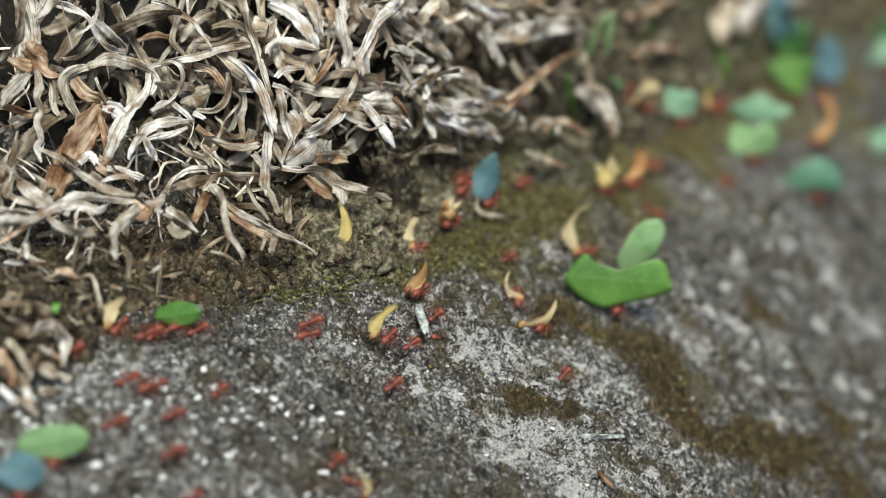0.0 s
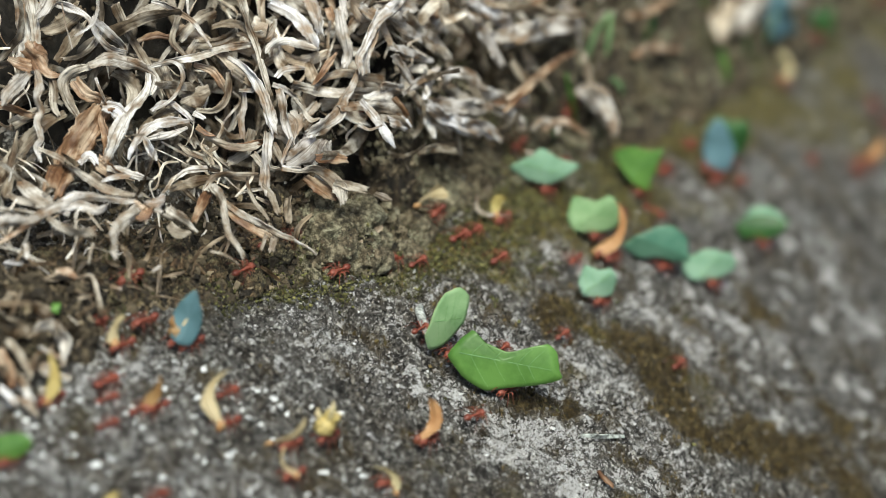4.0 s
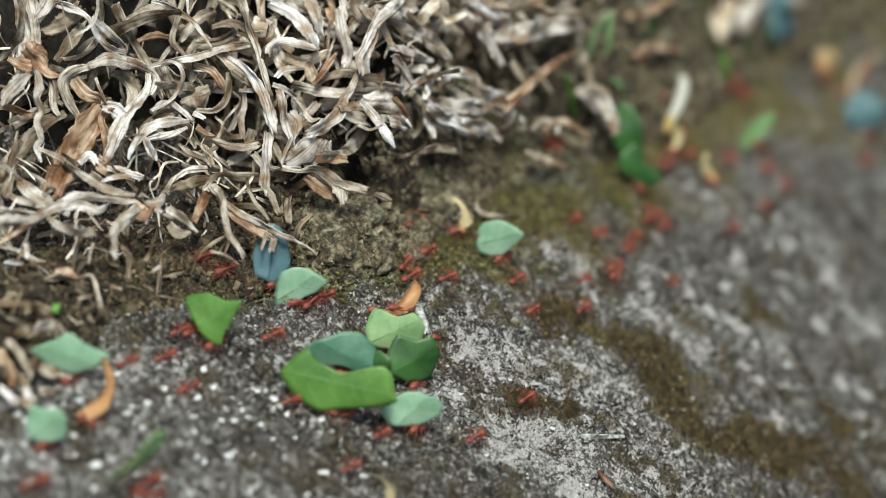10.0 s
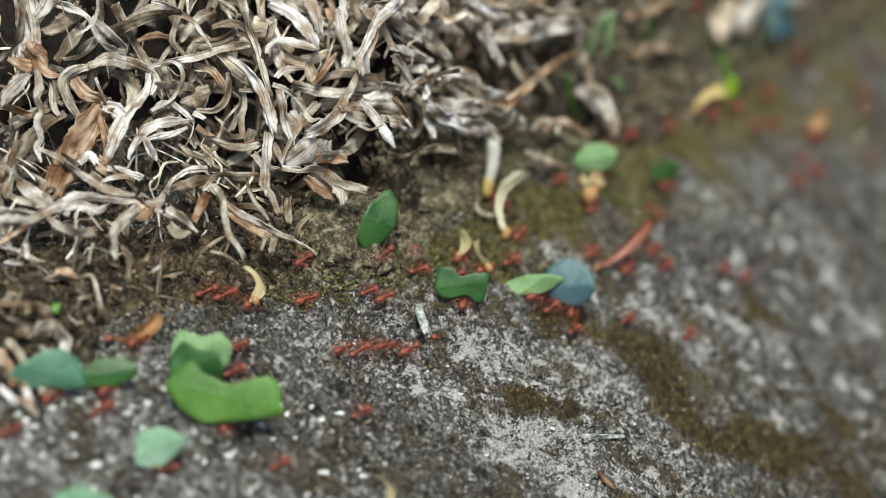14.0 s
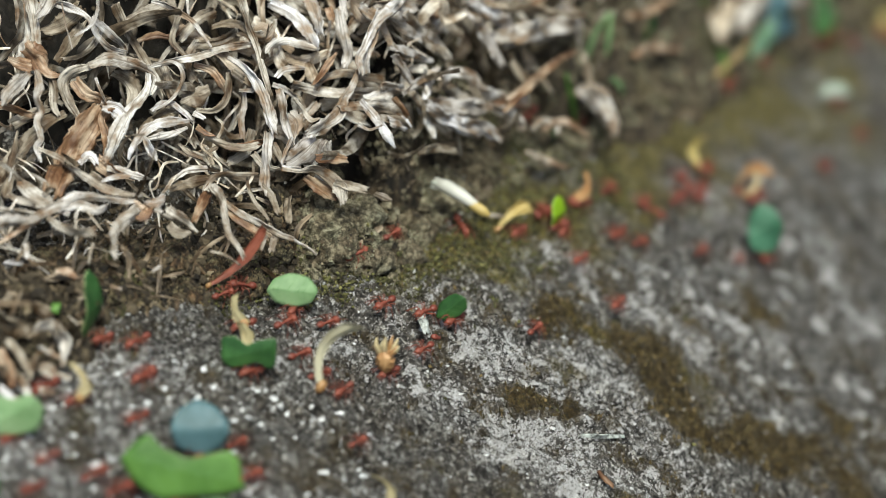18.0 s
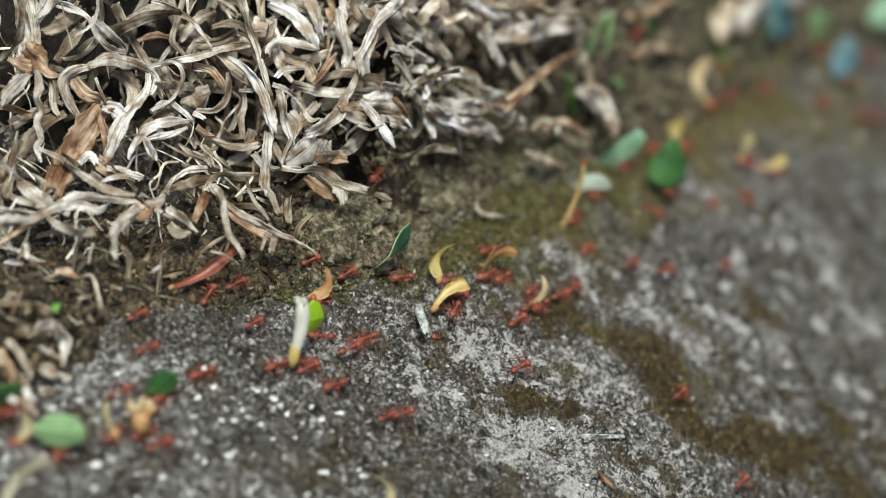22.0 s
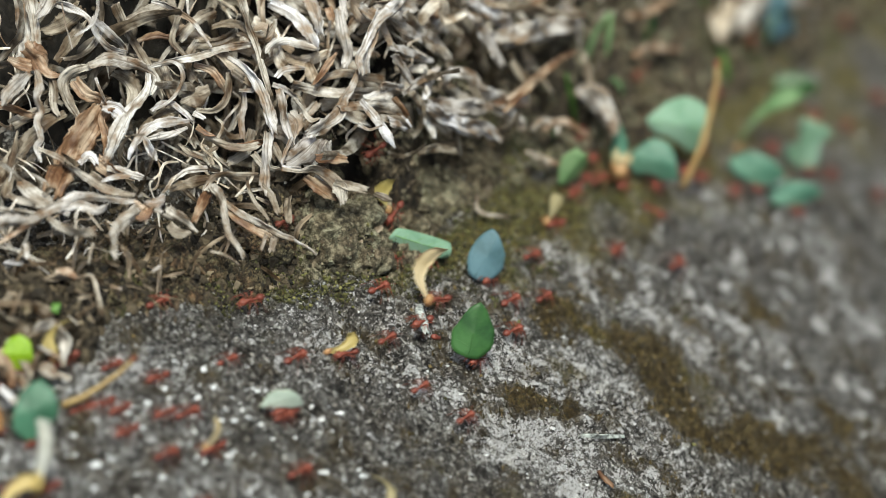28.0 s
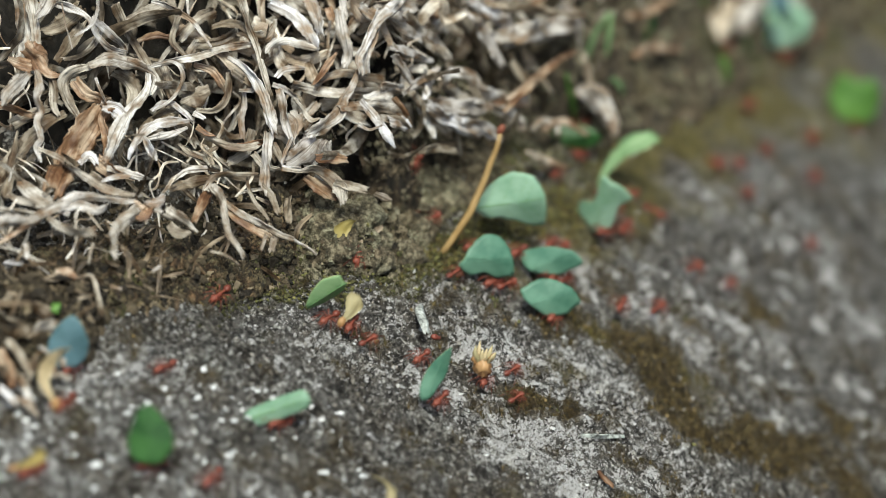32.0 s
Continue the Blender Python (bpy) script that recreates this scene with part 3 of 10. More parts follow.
    lumps("green_moss", zip(gx, gy, np.maximum(soil_top(gx, gy), rock_top(gx, gy)) + 0.0005, 0.00014 + 0.00026 * rng.random(len(gx)) ** 2), GREENMOSS, "low olive-green moss at the foot of the bank", "moss")
    v, f = [], []
    for a, b, c in zip(x[::3], y[::3], z[::3]):
        h, r, q = rng.uniform(0.0004, 0.0014), rng.uniform(0.00015, 0.00038), rng.uniform(0, 6.3)
        n = len(v)
        for k in range(3):
            v.append((a + r * math.cos(q + k * 2.09), b + r * math.sin(q + k * 2.09), c - 0.0001))
        v.append((a + rng.normal(0, 0.0003), b + rng.normal(0, 0.0003), c + h))
        f += [(n, n + 1, n + 3), (n + 1, n + 2, n + 3), (n + 2, n, n + 3)]
    tagged(new("moss", mesh_of("moss", v, f, MOSS, False)), "low brown-green moss cushions growing on the rock", "moss", kind="stuff")


build_grains()


# ---- dead grass ----
def ribbon(points, width=1.0, twist=0.0, curl=0.3, turn=0.0, ragged=0.12, seed=1, n=22, across=5):
    """A dry blade along points (mm; a fourth number is the width there): vertices, faces and each corner's place on the blade in mm."""
    rng = random.Random(seed)
    P = [Vector(p[:3]) / 1000 for p in points]
    W = [p[3] if len(p) > 3 else width * (0.75, 1.0, 0.9, 0.6)[min(3, int(3.99 * k / max(len(points) - 1, 1)))] for k, p in enumerate(points)]
    P = [2 * P[0] - P[1]] + P + [2 * P[-1] - P[-2]]
    W = [W[0]] + W + [W[-1]]
    line, wide = [], []
    m = len(P) - 3
    for k in range(n + 1):
        s = k / n * m
        i = min(int(s), m - 1)
        t = s - i
        a, b, c, d = P[i:i + 4]
        line.append(0.5 * (2 * b + (c - a) * t + (2 * a - 5 * b + 4 * c - d) * t * t + (3 * b - a - 3 * c + d) * t ** 3))
        u = t * t * (3 - 2 * t)
        wide.append((W[i + 1] * (1 - u) + W[i + 2] * u) / 2000)
    view = Vector((0, -0.82, 0.57))
    v, f, uv = [], [], []
    ph, bow, rough = rng.uniform(0, 6.3), rng.choice((-1, 1)), [rng.uniform(-1, 1) for _ in range(across)]
    creases = [rng.uniform(-0.2, 0.2) for _ in range(across)]
    far_end = [rng.uniform(-1.1, 0.7) for _ in range(across)]
    edge, gone = [0.0, 0.0], 0.0
    for k, p in enumerate(line):
        t = k / n
        tan = (line[min(k + 1, n)] - line[max(k - 1, 0)])
        gone += (line[k] - line[k - 1]).length * 1000 if k else 0.0
        tan.normalize()
        side = tan.cross(view)
        side = side.normalized() if side.length > 1e-5 else Vector((1, 0, 0))
        up = side.cross(tan)
        a = turn + twist * (t - 0.5) + 0.62 * math.sin(gone * 0.42 + ph) + 0.3 * math.sin(gone * 1.1 + 2 * ph)
        side, up = side * math.cos(a) + up * math.sin(a), up * math.cos(a) - side * math.sin(a)
        w = wide[k] / max(0.72, abs(math.cos(a)))
        edge = [0.7 * e + 0.7 * ragged * rng.uniform(-1, 1) for e in edge]
        c = curl * (0.6 + 0.6 * math.sin(3 * t + 1.7 * ph))
        for j in range(across):
            q = 2 * j / (across - 1) - 1
            wq = w * (1 + (edge[0] if q < 0 else edge[1]) * abs(q) ** 2)
            torn = tan * w * (far_end[j] * max(0.0, (t - 0.93) / 0.07) + rough[j] * 0.25 * max(0.0, (0.05 - t) / 0.05))
            v.append(p + side * wq * q + up * w * (bow * c * (q * q * 1.4 - 0.4) + creases[j] + rng.uniform(-0.045, 0.045)) + torn)
            uv.append((q * w * 1000 + 37 * ph, gone + 11 * ph))
    for k in range(n):
        for q in range(across - 1):
            i = k * across + q
            f.append((i, i + 1, i + across + 1, i + across))
    return v, f, uv


def blade_mesh(name, pieces, material):
    v, f, uv = [], [], []
    for a, b, c in pieces:
        f += [tuple(i + len(v) for i in t) for t in b]
        v += a
        uv += c
    me = mesh_of(name, v, f, material)
    idx = np.empty(len(me.loops), np.int32)
    me.loops.foreach_get("vertex_index", idx)
    me.uv_layers.new(name="along").data.foreach_set("uv", np.array(uv, np.float32)[idx].ravel())
    return me


TUSSOCK = tagged(new("grass_tussock"), "dead tussock of bleached and brown curled dry grass on the bank", "grass tussock")
BLADES = [0]


TONES = {"w": (WHITISH, "bleached silvery dry blade"), "c": (PALE, "pale cream dry blade"), "t": (TAN, "tan dry blade"), "b": (BROWN, "curled brown dry blade")}


def blade(tone, *points):
    BLADES[0] += 1
    material, words = TONES[tone]
    me = blade_mesh("blade", [ribbon(points, curl=0.22, ragged=0.16, seed=BLADES[0], n=8 + 9 * len(points), across=9)], material)
    ob = part("blade", me, TUSSOCK, words)
    ob.modifiers.new("thick", "SOLIDIFY").thickness = 0.00012
    return ob


def build_thatch():
    rng = np.random.default_rng(21)
    pieces, crown = [], []
    for k in range(1500):
        x = rng.uniform(-0.1, 0.045) if k % 6 else rng.uniform(-0.1, 0.13)
        if k % 4 == 1:
            x = rng.uniform(-0.042, 0.002)
        lo = np.interp(x, [-0.1, -0.05, -0.035, -0.02, -0.005, 0.01, 0.03, 0.06, 0.13], [0.028, 0.022, 0.02, 0.017, 0.02, 0.018, 0.02, 0.03, 0.03])
        y = foot(x) + lo + 0.09 * rng.random() ** 0.9
        p = Vector((x, y, float(soil_z(x, y)) - 0.001 - 0.014 * rng.random()))
        if rng.random() < 1.2 * float(hollow(x, y)) or (x < -0.025 and k % 4 == 2):
            continue
        L = rng.uniform(0.006, 0.02) if k % 7 else rng.uniform(0.018, 0.034)
        steps = 7
        # each blade wanders along the face of the bank, curling as it dries
        across, down, out = Vector((0.98, 0, -0.2)), Vector((0, -0.6, -0.8)), Vector((0, -0.8, 0.6))
        a, da = rng.uniform(0, 6.28), rng.normal(0, 0.28)
        b, db = rng.normal(0.25, 0.4), rng.normal(-0.12, 0.22)
        pts = []
        for i in range(steps):
            pts.append(p * 1000)
            p = p + (across * math.cos(a) + down * math.sin(a) + out * b) * (L / steps)
            a, b, da = a + da, b + db, da * 1.12
        wide = rng.uniform(0.4, 1.4) if rng.random() < 0.6 else rng.uniform(1.4, 3.0)
        pieces.append(ribbon(pts, wide, rng.normal(0, 1.6), rng.uniform(0.1, 0.6), rng.normal(0, 0.5), 0.14, k, 14))
    for k in range(300):
        x = rng.uniform(-0.032, 0.042)
        y = foot(x) + 0.024 + 0.06 * rng.random()
        p = Vector((x, y, float(soil_z(x, y)) + 0.002 - 0.004 * rng.random())) * 1000
        a, L = rng.normal(0.35, 0.75) + (math.pi if k % 2 else 0), rng.uniform(5, 15)
        d = (Vector((0.98, 0, -0.2)) * math.cos(a) + Vector((0, -0.6, -0.8)) * math.sin(a)) * L
        q = Vector(rng.normal(0, 0.13, 3) * L)
        crown.append(ribbon([p, p + d * 0.35 + q + Vector((0, -0.08, 0.12)) * L, p + d * 0.7 - q * 0.4 + Vector((0, -0.08, 0.12)) * L, p + d], rng.uniform(0.8, 2.6), rng.normal(0, 1.2), rng.uniform(0.1, 0.4), 0, 0.16, 900 + k, 14))
    for k in range(230):
        x = rng.uniform(-0.075, 0.02)
        y = foot(x) + np.interp(x, [-0.07, -0.03, 0.02], [0.012, 0.016, 0.024]) + 0.05 * rng.random()
        p = Vector((x, y, float(soil_z(x, y)) + 0.004 - 0.003 * rng.random())) * 1000
        a, L = rng.uniform(0, 6.28), rng.uniform(3, 11)
        d = (Vector((0.98, 0, -0.2)) * math.cos(a) + Vector((0, -0.6, -0.8)) * math.sin(a)) * L
        q = Vector(rng.normal(0, 0.1, 3) * L)
        crown.append(ribbon([p, p + d * 0.4 + q, p + d * 0.75 - q * 0.5 + Vector((0, -0.1, 0.1)) * L, p + d], rng.uniform(0.15, 0.55), rng.normal(0, 1.5), 0.2, 0, 0.16, 1900 + k, 12))
    tagged(new("loose_dry_grass", blade_mesh("loose_dry_grass", crown, LOOSE)), "loose bleached dry grass on the crown of the bank", "grass", kind="stuff")
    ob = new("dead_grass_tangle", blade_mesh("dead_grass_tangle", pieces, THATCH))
    tagged(ob, "tangled mat of dead dry grass over the earth bank, toned dark for shade", "grass", kind="stuff")


build_thatch()


def build_litter():
    """Short broken straws on the bare soil, and browner loose blades on the far part of the bank."""
    rng = np.random.default_rng(77)
    pieces, far_pieces = [], []
    for k in range(230):
        x = rng.uniform(-0.085, -0.045) if k % 2 else rng.uniform(-0.085, 0.03)
        y = foot(x) + rng.uniform(0.0, 0.022)
        p = Vector((x, y, float(soil_top(x, y)) + 0.0006)) * 1000
        a, L = rng.uniform(0, 6.28), rng.uniform(1.5, 9)
        d = Vector((math.cos(a), 0.8 * math.sin(a), 0.5 * math.sin(a) + rng.normal(0.1, 0.25))) * L
        q = Vector(rng.normal(0, 0.12, 3) * L)
        pieces.append(ribbon([p, p + d * 0.5 + q + Vector((0, 0, 0.12 * L)), p + d], rng.uniform(0.2, 1.0), rng.normal(0, 1.5), rng.uniform(0, 0.5), 0, 0.2, k, 6))
    for k in range(660):
        x = rng.uniform(0.014, 0.14)
        y = foot(x) + rng.uniform(0.014 if x < 0.03 else 0.026, 0.09)
        p = Vector((x, y, float(soil_z(x, y)) + rng.uniform(-0.002, 0.002))) * 1000
        a, L = rng.uniform(0, 6.28), rng.uniform(5, 20)
        d = Vector((math.cos(a), 0.6 * math.sin(a), 0.7 * math.sin(a) + 0.1)) * L
        q = Vector(rng.normal(0, 0.18, 3) * L)
        far_pieces.append(ribbon([p, p + d * 0.35 + q + Vector((0, -0.1 * L, 0.12 * L)), p + d * 0.7 - q * 0.5 + Vector((0, -0.1 * L, 0.12 * L)), p + d], rng.uniform(0.6, 3.4), rng.normal(0, 2), rng.uniform(0, 0.5), 0, 0.2, k, 9))
    tagged(new("straw_litter", blade_mesh("straw_litter", pieces, BROWN_BITS)), "short broken straws and roots strewn on bare soil", "litter", kind="stuff")
    tagged(new("leaf_litter", blade_mesh("leaf_litter", far_pieces, TAN_BITS)), "loose tan and brown dry leaves on the bank", "litter", kind="stuff")
    for k in range(14):
        x = (0.02, 0.024, 0.03, 0.038, 0.05, 0.033, 0.06, 0.075, 0.026, 0.045, 0.055, 0.064, 0.068, 0.09)[k]
        y = foot(x) + 0.004 + 0.003 * (k % 5)
        p = Vector((x, y, float(soil_top(x, y)))) * 1000
        lean_ = Vector(rng.normal(0, 2.5, 3))
        ob = new("green_shoot", blade_mesh("green_shoot", [ribbon([p, p + Vector((0, -1, 4)) + lean_ * 0.3, p + Vector((0, -2, 8)) + lean_], 1.1, 0.5, 0.3, 0, 0.1, k, 8)], (DARK, GREEN, LIGHT)[k % 3]))
        ob.modifiers.new("thick", "SOLIDIFY").thickness = 0.00015
        tagged(ob, "small green grass shoot growing from the bank", "grass shoot", "green shoots")


build_litter()
blade("c", (-68.6, 7.2, 45.9, 2.59), (-68.5, 2.1, 41.4, 2.58), (-69.0, -1.2, 38.1, 1.84))
blade("c", (-67.2, 4.9, 46.8, 1.84), (-66.4, 1.1, 42.6, 1.47), (-66.0, -2.0, 39.7, 1.29))
blade("w", (-63.8, 2.6, 48.2, 2.75), (-64.7, 1.4, 46.7, 2.20), (-66.1, 0.6, 45.3, 0.73))
blade("t", (-58.8, 3.3, 45.6, 2.58), (-62.5, 1.8, 43.3, 3.13), (-65.6, 2.1, 42.3, 1.29))
blade("w", (-64.3, 3.0, 47.1, 0.74), (-60.9, 2.0, 46.7, 1.29), (-57.7, 0.4, 45.7, 0.73), (-56.2, -0.5, 42.8, 0.92), (-54.3, 0.2, 39.9, 1.11), (-52.0, 2.0, 37.9, 0.65))
blade("w", (-55.9, 0.6, 49.4, 0.55), (-55.9, -1.0, 47.6, 0.55), (-56.9, -2.9, 46.1, 0.46), (-59.4, -4.5, 45.0, 0.36))
blade("c", (-61.6, 0.0, 48.6, 0.18), (-60.9, -2.7, 46.0, 0.18), (-59.8, -5.4, 43.1, 0.14))
blade("w", (-57.0, 1.3, 44.9, 0.92), (-54.8, 2.2, 41.9, 1.20), (-52.7, 3.3, 38.6, 0.83), (-51.9, 2.9, 37.3, 0.56))
blade("t", (-53.8, 7.0, 44.1, 1.48), (-52.4, 6.5, 40.3, 1.49), (-50.7, 5.8, 37.0, 1.12), (-48.6, 3.8, 33.8, 1.40), (-46.4, 0.0, 30.5, 1.86))
blade("w", (-47.8, 7.1, 44.6, 0.46), (-45.3, 7.1, 43.8, 0.93), (-43.0, 6.7, 42.4, 1.11), (-40.7, 5.9, 40.8, 0.74), (-38.0, 3.4, 38.0, 0.37))
blade("w", (-42.3, 11.6, 42.7, 0.47), (-42.0, 9.4, 40.8, 0.37))
blade("t", (-42.9, 12.4, 42.2, 0.93), (-44.2, 8.7, 39.0, 1.03), (-44.6, 6.8, 36.9, 1.03), (-42.1, 5.2, 35.0, 0.75))
blade("b", (-50.5, 7.3, 36.9, 0.75), (-47.5, 8.1, 37.5, 1.31), (-44.8, 8.3, 37.1, 0.93), (-42.8, 9.8, 38.5, 0.75))
blade("t", (-58.5, -10.1, 32.0, 0.92), (-60.7, -7.8, 34.4, 1.65), (-61.6, -6.0, 36.8, 1.83), (-60.2, -4.5, 38.2, 1.65), (-57.3, -3.6, 38.8, 1.10), (-53.8, -0.4, 38.8, 0.74))
blade("c", (-57.4, -4.4, 39.4, 1.10), (-54.4, -2.3, 39.4, 2.39), (-51.2, -0.1, 37.1, 2.31), (-48.4, 0.8, 35.1, 1.02), (-47.0, 0.0, 34.0, 0.93), (-47.9, -3.0, 32.9, 1.29))
blade("b", (-59.8, -5.4, 37.2, 2.02), (-58.1, -6.8, 35.6, 2.29), (-55.9, -7.0, 34.7, 1.83), (-54.9, -7.6, 33.4, 1.19), (-55.4, -9.2, 32.1, 1.10), (-54.6, -11.2, 30.1, 1.37), (-54.4, -14.8, 27.9, 1.10))
blade("w", (-56.2, -6.5, 38.4, 0.46), (-55.5, -7.6, 36.9, 0.37), (-54.6, -8.5, 35.1, 0.27))
blade("c", (-48.3, -0.4, 35.4, 0.74), (-48.2, -2.4, 34.4, 1.02), (-49.2, -5.1, 33.4, 1.47), (-51.2, -8.0, 32.6, 2.02), (-52.7, -11.3, 31.2, 2.47), (-53.8, -14.9, 29.5, 1.82), (-54.6, -17.0, 28.9, 0.91))
# shaded inner face of the broad blade; the shade is in its tan tone
blade("t", (-54.0, -0.4, 35.4, 1.11), (-51.8, 0.4, 33.5, 2.78), (-50.5, -0.6, 31.7, 2.78), (-51.1, -3.2, 30.0, 1.67))
blade("b", (-55.0, -7.4, 33.7, 3.30), (-57.8, -11.4, 31.0, 4.76), (-60.0, -14.7, 28.8, 4.56), (-61.5, -19.5, 28.1, 4.17), (-62.3, -25.0, 27.3, 3.42))
blade("w", (-55.3, -8.6, 34.1, 1.83), (-53.1, -7.9, 33.1, 2.57), (-51.3, -8.3, 31.1, 1.10))
blade("w", (-66.9, -6.7, 39.4, 1.28), (-68.5, -9.4, 38.9, 2.37), (-70.0, -11.2, 37.9, 2.00), (-70.6, -12.2, 36.8, 0.91))
blade("b", (-70.7, -2.9, 39.7, 0.73), (-68.7, -3.3, 39.1, 1.84), (-66.5, -3.5, 38.6, 2.20))
blade("b", (-68.1, -1.9, 41.3, 2.39), (-66.0, -3.1, 39.9, 3.30), (-64.0, -4.8, 38.2, 1.47), (-61.5, -5.0, 37.8, 0.46))
blade("w", (-65.7, -6.5, 39.9, 0.91), (-65.1, -8.6, 38.4, 1.64), (-65.5, -10.9, 37.2, 1.27), (-64.7, -11.9, 35.5, 1.09), (-65.3, -13.3, 34.3, 1.27), (-64.6, -15.1, 32.2, 0.91), (-65.2, -16.5, 31.4, 0.91), (-64.4, -19.3, 30.4, 0.45))
blade("t", (-64.3, -3.6, 38.0, 1.29), (-63.2, -6.1, 35.7, 1.56), (-63.1, -7.8, 33.6, 1.10), (-62.2, -8.4, 32.2, 0.64))
# brownish diagonal blade in shadow; its tone holds that shade too
blade("t", (-61.4, -7.1, 32.0, 1.29), (-64.0, -9.2, 31.7, 2.02), (-66.6, -11.3, 30.4, 2.38), (-68.8, -14.7, 29.3, 2.19), (-70.5, -18.3, 28.2, 2.18), (-71.4, -22.1, 27.5, 1.81))
blade("t", (-68.5, -13.7, 32.8, 0.36), (-68.8, -16.6, 31.4, 0.91), (-69.3, -20.4, 29.8, 1.54), (-69.5, -26.5, 28.7, 1.80))
blade("b", (-71.9, -9.8, 35.3, 1.10), (-68.9, -9.6, 34.2, 1.28), (-66.5, -9.6, 33.0, 0.82))
blade("c", (-48.4, 1.5, 35.5, 0.65), (-44.9, 2.0, 36.2, 0.93), (-41.2, 2.7, 36.4, 1.30), (-37.5, 3.8, 36.9, 1.21), (-34.3, 4.5, 37.6, 1.30), (-31.4, 5.1, 37.6, 0.84))
blade("w", (-46.2, 1.3, 36.3, 0.37), (-44.3, 1.1, 36.8, 0.65), (-42.9, 0.2, 36.1, 0.74), (-42.5, -0.9, 34.6, 0.74), (-43.4, -1.8, 33.0, 0.65), (-44.7, -3.2, 31.9, 0.55), (-47.0, -5.4, 31.4, 0.37))
blade("w", (-47.6, -4.8, 31.0, 0.74), (-46.1, -3.3, 31.4, 0.92), (-44.3, -2.7, 30.9, 0.93), (-42.4, -3.3, 29.6, 0.93), (-40.9, -4.3, 28.3, 0.65))
blade("t", (-46.7, 4.4, 33.7, 2.24), (-45.5, 2.0, 31.7, 2.51), (-44.5, 0.3, 29.7, 1.30))
blade("t", (-38.5, 2.8, 30.3, 1.68), (-40.9, 1.5, 29.8, 3.17), (-43.2, 0.7, 29.7, 1.49))
blade("t", (-43.8, -1.5, 29.1, 2.60), (-47.6, -4.3, 28.6, 2.59), (-49.8, -8.3, 27.1, 1.48))
blade("w", (-41.4, -4.2, 28.5, 0.74), (-44.8, -5.0, 29.0, 1.85), (-47.8, -6.8, 29.1, 1.94), (-49.5, -9.2, 28.5, 1.38), (-50.4, -11.4, 28.1, 1.01), (-50.9, -13.9, 27.5, 0.55))
blade("w", (-41.8, -6.0, 28.5, 0.65), (-45.3, -8.2, 28.4, 1.29), (-48.3, -9.7, 28.6, 0.64))
blade("w", (-48.7, -9.5, 28.9, 0.64), (-47.6, -11.4, 28.0, 1.56), (-46.5, -13.6, 27.2, 0.92))
blade("t", (-43.3, -6.2, 25.4, 0.46), (-41.6, -7.5, 24.5, 0.74), (-39.3, -7.8, 23.5, 0.56))
blade("c", (-38.4, -10.4, 23.4, 0.92), (-41.3, -11.6, 23.9, 1.20), (-43.5, -14.6, 24.3, 0.83), (-44.7, -17.5, 24.5, 0.27))
blade("t", (-37.9, -12.7, 22.8, 1.47), (-41.2, -15.0, 23.5, 1.93), (-44.3, -18.1, 24.3, 0.91))
blade("w", (-69.9, -35.0, 29.4, 2.48), (-65.7, -33.5, 29.0, 1.51), (-63.7, -31.5, 28.7, 1.43), (-61.6, -29.5, 28.8, 1.79), (-59.0, -27.8, 28.8, 1.97), (-56.4, -26.8, 28.8, 1.35), (-53.8, -26.1, 28.1, 0.90), (-51.2, -25.7, 27.5, 1.08), (-48.8, -25.1, 26.9, 0.72))
blade("w", (-61.6, -29.4, 28.2, 0.81), (-57.7, -27.8, 28.1, 1.79), (-54.6, -28.4, 27.4, 1.34), (-53.2, -26.8, 27.2, 0.63))
blade("b", (-69.7, -37.5, 27.3, 0.71), (-66.1, -34.1, 27.7, 0.80), (-63.6, -31.1, 27.4, 0.63))
blade("c", (-65.2, -16.5, 31.4, 0.45), (-61.6, -17.7, 30.2, 0.91), (-59.3, -19.4, 29.2, 1.00), (-56.4, -21.7, 28.6, 1.18), (-53.7, -22.9, 27.7, 1.35), (-50.5, -23.2, 26.9, 0.72), (-48.0, -22.7, 26.3, 0.36))
blade("c", (-68.8, -21.1, 29.4, 0.36), (-66.1, -24.7, 28.9, 2.16), (-63.7, -26.6, 28.0, 2.43), (-61.7, -28.0, 27.7, 1.26))
blade("c", (-69.3, -25.8, 28.8, 0.63), (-67.2, -27.4, 28.6, 1.08), (-64.7, -27.8, 28.0, 0.63))
blade("c", (-70.6, -28.5, 27.8, 0.90), (-67.5, -29.3, 27.7, 0.90), (-64.7, -28.9, 27.1, 0.54))
blade("w", (-58.4, -18.1, 29.4, 0.91), (-56.9, -16.6, 29.9, 1.36), (-55.6, -17.6, 29.1, 0.91))
blade("b", (-56.1, -16.3, 28.9, 2.19), (-54.1, -17.4, 27.8, 2.28), (-51.6, -18.0, 27.1, 0.91))
blade("w", (-54.1, -17.9, 28.5, 0.91), (-51.8, -17.7, 27.8, 1.46), (-49.5, -18.2, 27.1, 1.27), (-46.6, -18.2, 26.3, 0.27))
blade("w", (-54.7, -21.2, 28.1, 0.45), (-52.5, -19.5, 27.8, 0.91), (-49.8, -18.3, 27.1, 0.45))
blade("t", (-57.0, -17.8, 27.2, 1.46), (-54.5, -19.1, 26.3, 1.18), (-52.4, -20.8, 25.6, 0.64))
blade("b", (-49.6, -25.6, 26.4, 1.98), (-47.7, -26.8, 25.8, 2.43), (-47.1, -24.1, 26.0, 1.63))
blade("w", (-47.2, -25.5, 26.6, 1.26), (-45.5, -24.1, 26.3, 1.81), (-44.7, -21.9, 26.1, 0.63))
